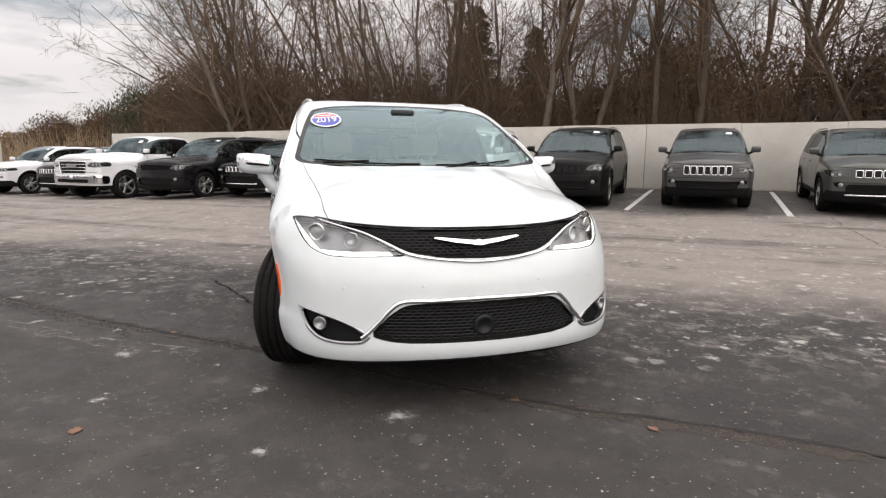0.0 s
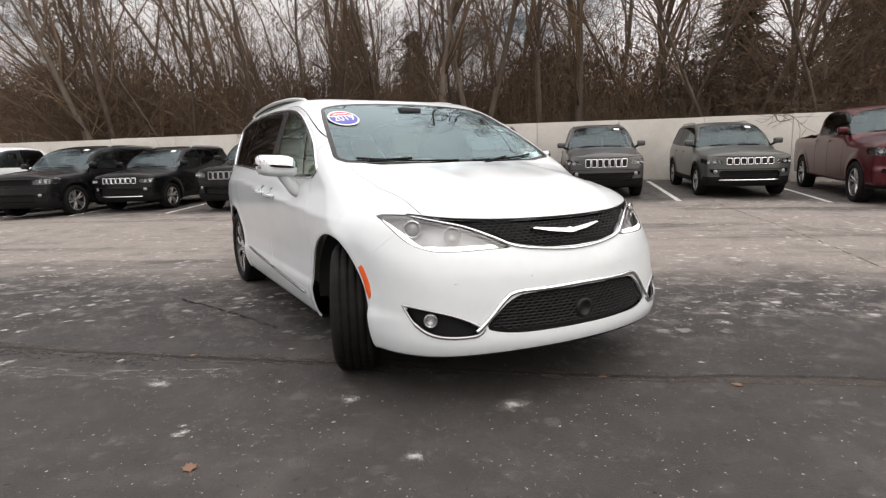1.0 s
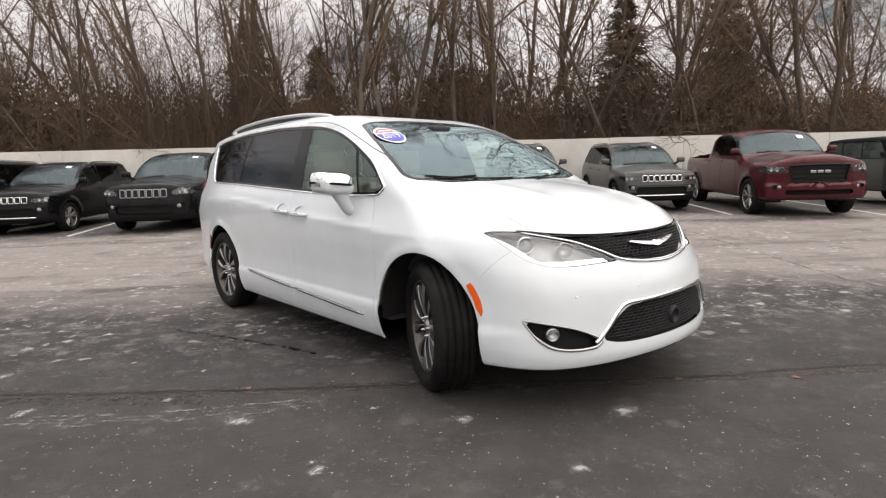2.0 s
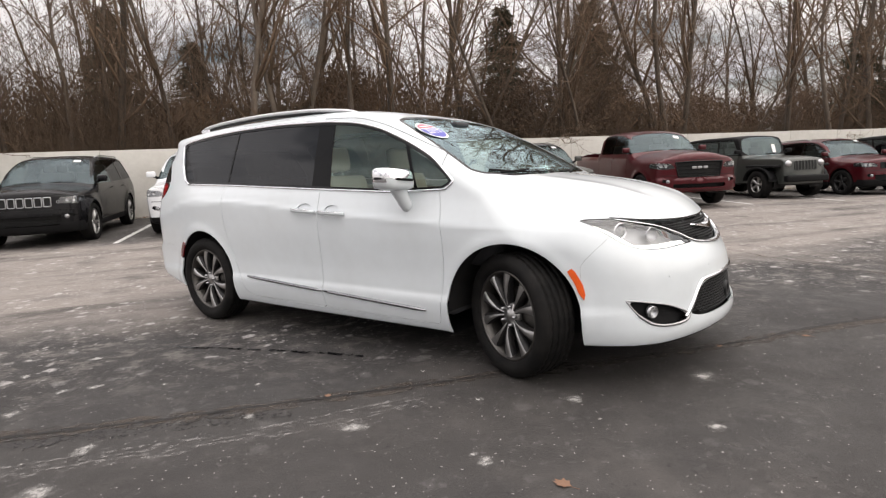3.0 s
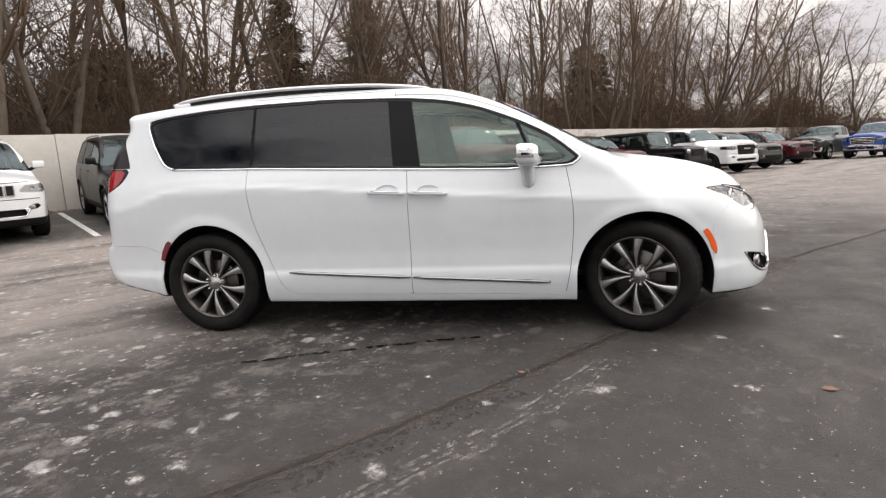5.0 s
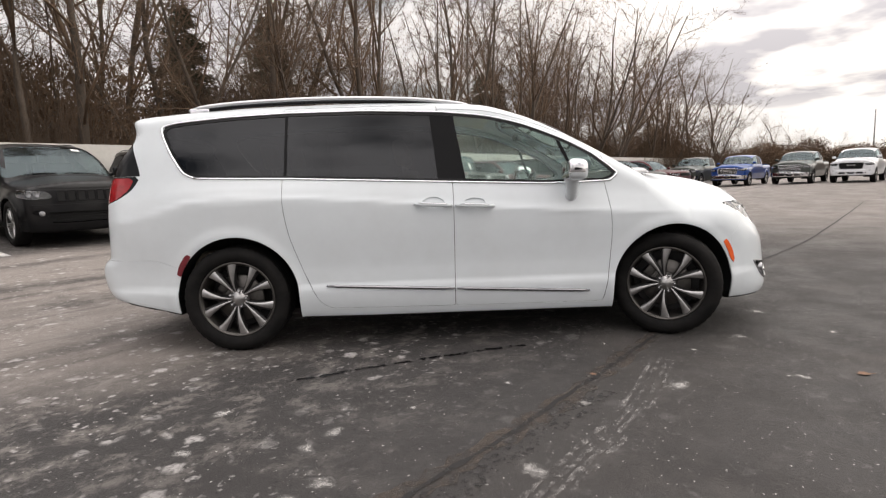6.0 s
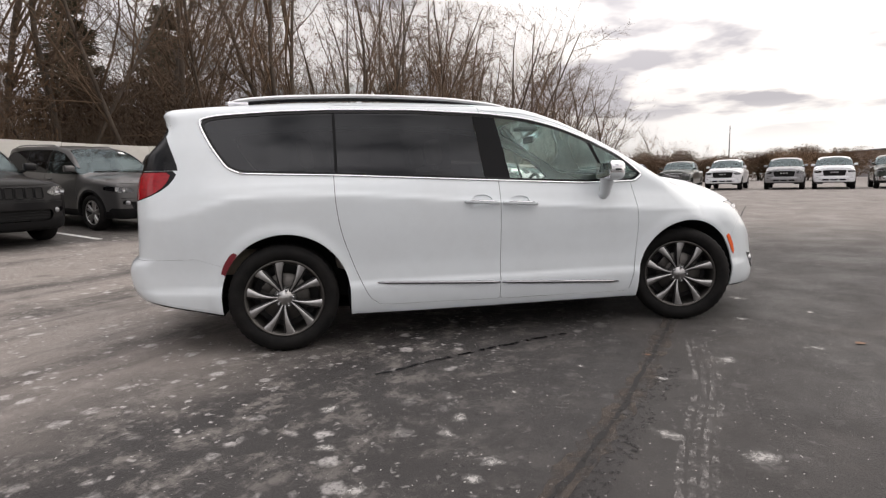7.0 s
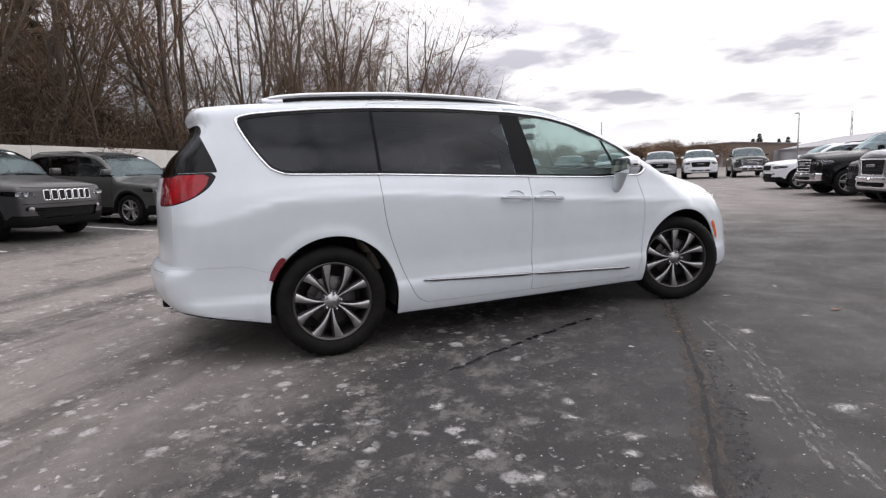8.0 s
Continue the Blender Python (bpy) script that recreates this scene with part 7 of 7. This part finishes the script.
def leaf_litter():
    """Dead leaves blown against the foot of the wall, too many to count."""
    rnd = random.Random(8)
    V, F = [], []
    for i in range(2600):
        x, y = rnd.uniform(-15, 24), WALL_Y - abs(rnd.gauss(0, 0.16)) - 0.03
        z, a, s = float(ground_z(x, y)) + 0.004 + rnd.uniform(0, 0.03), rnd.uniform(0, 6.28), rnd.uniform(0.018, 0.045)
        o = len(V)
        for k, r in ((0, 1.0), (1.3, 0.6), (math.pi, 1.0), (4.6, 0.6)):
            V.append((x + s * r * math.cos(a + k), y + s * r * math.sin(a + k), z + rnd.uniform(0, 0.02)))
        F.append((o, o + 1, o + 2, o + 3))
    ob = new("leaf_litter", mesh_of("leaf_litter", V, F, smooth=False))
    ob.data.materials.append(surface("dead_leaves", (0.17, 0.085, 0.042), rough=0.9, vary=0.4, scale=20))
    tagged(ob, "dry brown leaf litter along the foot of the wall", "leaf litter", kind="stuff")


leaf_litter()


# ---- marks on the asphalt: joint, cracks, salt stains, tyre prints, leaf ----
def stain(name, colour, edge, grain, strength, stretch=(1, 1)):
    """A soft-edged mark: covers the unit disc of its mesh, broken up by grain."""
    m, nt, out = material(name)
    N, K = nt.nodes.new, nt.links.new
    tc = N("ShaderNodeTexCoord")
    b, tr, mix = N("ShaderNodeBsdfPrincipled"), N("ShaderNodeBsdfTransparent"), N("ShaderNodeMixShader")
    b.inputs["Base Color"].default_value, b.inputs["Roughness"].default_value = (*colour, 1), 0.9
    ln = N("ShaderNodeVectorMath"); ln.operation = "LENGTH"
    K(tc.outputs["Object"], ln.inputs[0])
    geo = N("ShaderNodeNewGeometry")
    n1 = N("ShaderNodeTexNoise"); n1.inputs["Scale"].default_value, n1.inputs["Detail"].default_value, n1.inputs["Roughness"].default_value = grain, 6, 0.7
    K(geo.outputs["Position"], n1.inputs["Vector"])
    wob = N("ShaderNodeMath"); wob.operation = "MULTIPLY_ADD"; wob.inputs[1].default_value = 1.8
    K(n1.outputs["Fac"], wob.inputs[0]); K(ln.outputs["Value"], wob.inputs[2])
    mr = N("ShaderNodeMapRange"); mr.interpolation_type = "SMOOTHSTEP"
    mr.inputs["From Min"].default_value, mr.inputs["From Max"].default_value, mr.inputs["To Min"].default_value, mr.inputs["To Max"].default_value = edge, 1.60, strength, 0.0
    K(wob.outputs[0], mr.inputs["Value"])
    K(mr.outputs[0], mix.inputs[0]); K(tr.outputs[0], mix.inputs[1]); K(b.outputs[0], mix.inputs[2]); K(mix.outputs[0], out.inputs[0])
    return m


def patchy(name, colour, scale, lo, hi, strength, rough=0.9):
    """Broken-up covering for strips: shows where the grain is high."""
    m, nt, out = material(name)
    N, K = nt.nodes.new, nt.links.new
    geo = N("ShaderNodeNewGeometry")
    b, tr, mix = N("ShaderNodeBsdfPrincipled"), N("ShaderNodeBsdfTransparent"), N("ShaderNodeMixShader")
    b.inputs["Base Color"].default_value, b.inputs["Roughness"].default_value = (*colour, 1), rough
    n1 = N("ShaderNodeTexNoise"); n1.inputs["Scale"].default_value, n1.inputs["Detail"].default_value, n1.inputs["Roughness"].default_value = scale, 6, 0.7
    K(geo.outputs["Position"], n1.inputs["Vector"])
    mr = N("ShaderNodeMapRange"); mr.interpolation_type = "SMOOTHSTEP"
    mr.inputs["From Min"].default_value, mr.inputs["From Max"].default_value, mr.inputs["To Max"].default_value = lo, hi, strength
    K(n1.outputs["Fac"], mr.inputs["Value"])
    K(mr.outputs[0], mix.inputs[0]); K(tr.outputs[0], mix.inputs[1]); K(b.outputs[0], mix.inputs[2]); K(mix.outputs[0], out.inputs[0])
    return m


SALT = stain("salt_stain", (0.50, 0.48, 0.46), 0.60, 24.0, 0.75)
JOINT_DIRT = patchy("joint_dirt", (0.060, 0.047, 0.038), 9, 0.38, 0.60, 0.75)
CRACK = patchy("crack_dark", (0.012, 0.011, 0.011), 18, 0.25, 0.50, 1.0)
DRY_CRACK = patchy("dry_crack", (0.070, 0.045, 0.028), 7, 0.42, 0.56, 0.85)
CRUMB = patchy("crumbled_edge", (0.020, 0.018, 0.018), 30, 0.53, 0.58, 0.8)
PRINT = patchy("tyre_print", (0.34, 0.32, 0.31), 16, 0.44, 0.72, 0.5)
SCUFF = patchy("tyre_scuff", (0.16, 0.148, 0.140), 14, 0.45, 0.75, 0.30)
OIL = patchy("wet_drips", (0.008, 0.008, 0.009), 15, 0.46, 0.51, 0.95, 0.2)


def mark_strip(name, pts, width, mat, label, lift, wobble=0.0, seed=1, category="mark"):
    rnd = random.Random(seed)
    P = spline(pts, 14)
    V, F = [], []
    off = 0.0
    for i, p in enumerate(P):
        a, b = P[max(i - 1, 0)], P[min(i + 1, len(P) - 1)]
        t = b - a
        t = t / max(np.linalg.norm(t), 1e-9)
        n = np.array([-t[1], t[0]])
        off = off * 0.7 + rnd.uniform(-1, 1) * wobble
        w = width * rnd.uniform(0.6, 1.4) / 2
        for s in (-1, 1):
            q = p + n * (off + s * w)
            V.append((q[0], q[1], float(ground_z(q[0], q[1])) + lift))
    F = [(2 * i + 1, 2 * i, 2 * i + 2, 2 * i + 3) for i in range(len(P) - 1)]
    ob = new(name, mesh_of(name, V, F))
    ob.data.materials.append(mat)
    ob.visible_shadow = False
    return tagged(ob, label, category, kind="structure")


joint = [(-9, 5.42), (-6, 5.24), (-5.1, 5.22), (-4.2, 5.12), (-3.2, 5.06), (-2.2, 5.02), (-1.2, 4.95), (-0.2, 4.93), (1.1, 4.98), (4, 4.60), (7.3, 4.36), (15, 3.9)]
mark_strip("pavement_joint", [p for p in joint if p[0] < 2], 0.13, JOINT_DIRT, "dirt filled joint between two asphalt strips", 0.003, 0.01, 2)
mark_strip("pavement_crack", joint, 0.026, CRACK, "dark crack along the asphalt joint", 0.006, 0.008, 3)
mark_strip("crumbled_edge", [(-6.5, 5.14), (-5.0, 5.10), (-4.2, 5.02), (-3.2, 4.96)], 0.16, CRUMB, "crumbled dark edge of the asphalt joint", 0.0045, 0.02, 4)
mark_strip("pavement_crack", [(2.75, 5.0), (2.72, 6.0), (2.66, 7.4), (2.8, 8.7), (2.95, 10), (3.0, 11.3), (2.95, 13.0), (3.03, 14.5)], 0.022, DRY_CRACK, "dark crack across the driving lane", 0.005, 0.02, 5)
mark_strip("oil_drips", [(-4.05, 6.54), (-3.54, 6.25), (-3.1, 5.97), (-2.7, 5.70)], 0.034, OIL, "trail of dark wet drips", 0.0055, 0.006, 7)
for dy in (-0.085, -0.045, 0.0, 0.045):
    mark_strip("tyre_print", [(-5.0, 4.72 + dy), (-4.4, 4.76 + dy), (-3.4, 4.74 + dy), (-2.5, 4.84 + dy)], 0.026, PRINT, "pale ribbed tyre print on asphalt", 0.0035, 0.002, 8)
for k, (a, b) in enumerate((((-1.3, 4.6), (-1.5, 2.6)), ((-1.22, 4.6), (-1.42, 2.6)), ((-1.14, 4.6), (-1.34, 2.6)), ((-0.35, 4.3), (-0.75, 2.6)), ((-0.27, 4.3), (-0.67, 2.6)), ((0.6, 5.0), (0.2, 3.0)), ((-4.8, 5.75), (-3.2, 5.15)), ((-4.8, 5.66), (-3.2, 5.06)), ((-4.6, 6.9), (-2.9, 5.6)))):
    mark_strip("tyre_scuff", [a, ((a[0] + b[0]) / 2 + 0.02, (a[1] + b[1]) / 2), b], 0.06, SCUFF, "faint tyre scuffs on asphalt", 0.0025, 0.004, 20 + k)

SPOTS = ((-2.92, 4.62, 0.17), (-2.43, 4.08, 0.10), (-1.32, 3.99, 0.10), (-0.93, 4.52, 0.19), (-4.70, 5.5, 0.12), (-4.37, 5.80, 0.12), (-3.42, 4.95, 0.08), (-1.76, 4.51, 0.13), (-4.16, 4.86, 0.14), (-4.22, 4.50, 0.17), (-5.1, 5.29, 0.14), (-4.86, 5.52, 0.11),
         (-4.54, 6.46, 0.13), (-4.55, 5.78, 0.10), (-5.12, 5.88, 0.13), (-3.95, 5.67, 0.06), (0.54, 6.02, 0.14), (0.14, 5.18, 0.06), (-2.4, 5.25, 0.05), (-2.23, 4.70, 0.06), (-3.39, 5.43, 0.06), (-4.89, 6.21, 0.10), (-2.46, 4.15, 0.05))
for i, (x, y, r) in enumerate(SPOTS):
    n = 20
    P = [(math.cos(2 * math.pi * k / n), math.sin(2 * math.pi * k / n), 0) for k in range(n)]
    ob = new("salt_stain", mesh_of("salt_stain", [(0, 0, 0)] + P, [(0, 1 + k, 1 + (k + 1) % n) for k in range(n)]))
    ob.data.materials.append(SALT)
    ob.matrix_basis = Matrix.Translation((x, y, float(ground_z(x, y)) + 0.003 + 0.0001 * i)) @ Matrix.Rotation(i * 1.3, 4, "Z") @ Matrix.Diagonal((r * 0.78, r * 0.62, 1, 1))
    ob.visible_shadow = False
    tagged(ob, "pale dried salt stain on dark asphalt", "stain", "salt stains", "structure")

LEAF = surface("dead_leaf", (0.19, 0.105, 0.065), rough=0.8, vary=0.3, scale=30, bump=0.3, bump_scale=90)


def leaf(x, y, s, turn):
    out = [(0.0, -1.0), (0.28, -0.62), (0.70, -0.45), (0.55, -0.10), (0.80, 0.25), (0.40, 0.38), (0.18, 0.95), (0.0, 0.70), (-0.25, 0.98), (-0.40, 0.40), (-0.78, 0.20), (-0.52, -0.12), (-0.68, -0.50), (-0.25, -0.60)]
    V = [(0, 0, 0.18)] + [(a, b, 0.06 + 0.22 * abs(a) + 0.10 * b * b) for a, b in out]
    n = len(out)
    F = [(0, 1 + i, 1 + (i + 1) % n) for i in range(n)]
    m = Matrix.Translation((x, y, float(ground_z(x, y)))) @ Matrix.Rotation(turn, 4, "Z") @ Matrix.Diagonal((s, s, s, 1))
    t = thing("fallen_leaf", "curled brown dead leaf lying on asphalt", "leaf", "fallen leaves", m=m)
    part("blade", (V, F), LEAF, t)
    part("stalk", tube([(0, -0.95, 0.10), (0.05, -1.4, 0.10), (0.12, -1.75, 0.04)], 0.03, 4), LEAF, t)


for lf in ((-2.21, 3.81, 0.040, 0.6), (-0.45, 4.92, 0.03, 2.0), (0.22, 4.86, 0.03, 1.0), (-3.0, 5.08, 0.025, 3.0)):
    leaf(*lf)


# ---- far off: building, lamp, mast ----
CLAD = surface("grey_cladding", (0.36, 0.35, 0.36), rough=0.7, vary=0.06, scale=0.3, bump=0.1, bump_scale=3)
BROWN_CLAD = surface("brown_cladding", (0.20, 0.15, 0.12), rough=0.8, vary=0.1, scale=0.3)
ROOFING = surface("grey_roofing", (0.30, 0.29, 0.30), rough=0.7, vary=0.08, scale=0.4)
GALV = surface("galvanised_pole", (0.34, 0.33, 0.33), rough=0.5, metal=0.6, vary=0.1)


def gable_building(x, y, length, depth, eave, ridge, turn, label):
    b = thing("warehouse", label, "building", m=Matrix.Translation((x, y, 0.1)) @ Matrix.Rotation(turn, 4, "Z"))
    L, D = length / 2, depth / 2
    part("wall", ([(-L, -D, -0.3), (L, -D, -0.3), (L, D, -0.3), (-L, D, -0.3), (-L, -D, eave), (L, -D, eave), (L, D, eave), (-L, D, eave), (-L, 0, ridge), (L, 0, ridge)], [(0, 1, 5, 4), (2, 3, 7, 6), (1, 2, 6, 9, 5), (3, 0, 4, 8, 7)]), CLAD if "grey" in label else BROWN_CLAD, b, smooth=False)
    for s in (-1, 1):
        part("roof", ([(-L - 0.3, s * (D + 0.4), eave - 0.1), (L + 0.3, s * (D + 0.4), eave - 0.1), (L + 0.3, 0, ridge + 0.05), (-L - 0.3, 0, ridge + 0.05), (-L - 0.3, s * (D + 0.4), eave + 0.08), (L + 0.3, s * (D + 0.4), eave + 0.08), (L + 0.3, 0, ridge + 0.22), (-L - 0.3, 0, ridge + 0.22)], [(0, 1, 2, 3), (4, 5, 6, 7), (0, 1, 5, 4), (1, 2, 6, 5), (3, 0, 4, 7)]), ROOFING, b, smooth=False)
    for i in range(4):
        part("door", box(-L + length * (i + 0.5) / 4 - 1.6, -L + length * (i + 0.5) / 4 + 1.6, D - 0.02, D + 0.05, 0.0, min(3.2, eave - 0.6), 0.02), ROOFING, b)
        part("door", box(-L - 0.05, -L + 0.02, -D + depth * (i + 0.5) / 4 - 1.2, -D + depth * (i + 0.5) / 4 + 1.2, 0.0, min(2.8, eave - 0.6), 0.02), ROOFING, b)
    return b


gable_building(98, -40, 34, 24, 2.8, 4.7, 0.0, "low grey warehouse with a shallow gable roof far off")
gable_building(120, -20, 20, 22, 3.9, 4.5, 0.0, "long low brown building on the horizon")


def lamp_pole(x, y, h):
    t = thing("lamp_post", "tall grey parking lot lamp post", "lamp post", m=Matrix.Translation((x, y, 0.1)))
    part("pole", tube([(0, 0, -0.2), (0, 0, h)], [0.07, 0.045], 8), GALV, t)
    part("base", lathe([(0.0, 0.7), (0.26, 0.7), (0.28, 0.0)], 14), GALV, t, m=Matrix.Rotation(math.pi / 2, 4, "X"))
    part("lamp_head", box(-0.09, 0.09, 0.06, 0.36, h - 0.04, h + 0.05, 0.02), GALV, t)
    part("arm", tube([(0, 0, h), (0, 0.15, h)], 0.04, 6), GALV, t)


lamp_pole(50.0, -12.2, 4.9 + 0.2)


def mast(x, y, h, w):
    t = thing("lattice_mast", "distant lattice mast against the sky", "mast", m=Matrix.Translation((x, y, 0)))
    for a in range(3):
        c, s = math.cos(a * 2.094), math.sin(a * 2.094)
        part("leg", tube([(w * c, w * s, 0), (0.35 * w * c, 0.35 * w * s, h)], 0.045, 4), GALV, t)
    for i in range(int(h / 1.5)):
        u0, u1 = i * 1.5 / h, (i + 1) * 1.5 / h
        for a in range(3):
            r0, r1 = w * (1 - 0.65 * u0), w * (1 - 0.65 * u1)
            b = a + 1
            part("brace", tube([(r0 * math.cos(a * 2.094), r0 * math.sin(a * 2.094), i * 1.5), (r1 * math.cos(b * 2.094), r1 * math.sin(b * 2.094), (i + 1) * 1.5)], 0.04, 3), GALV, t)


mast(138, 3.2, 11.9, 0.18)
mast(120, -43.2, 9.9, 0.3)
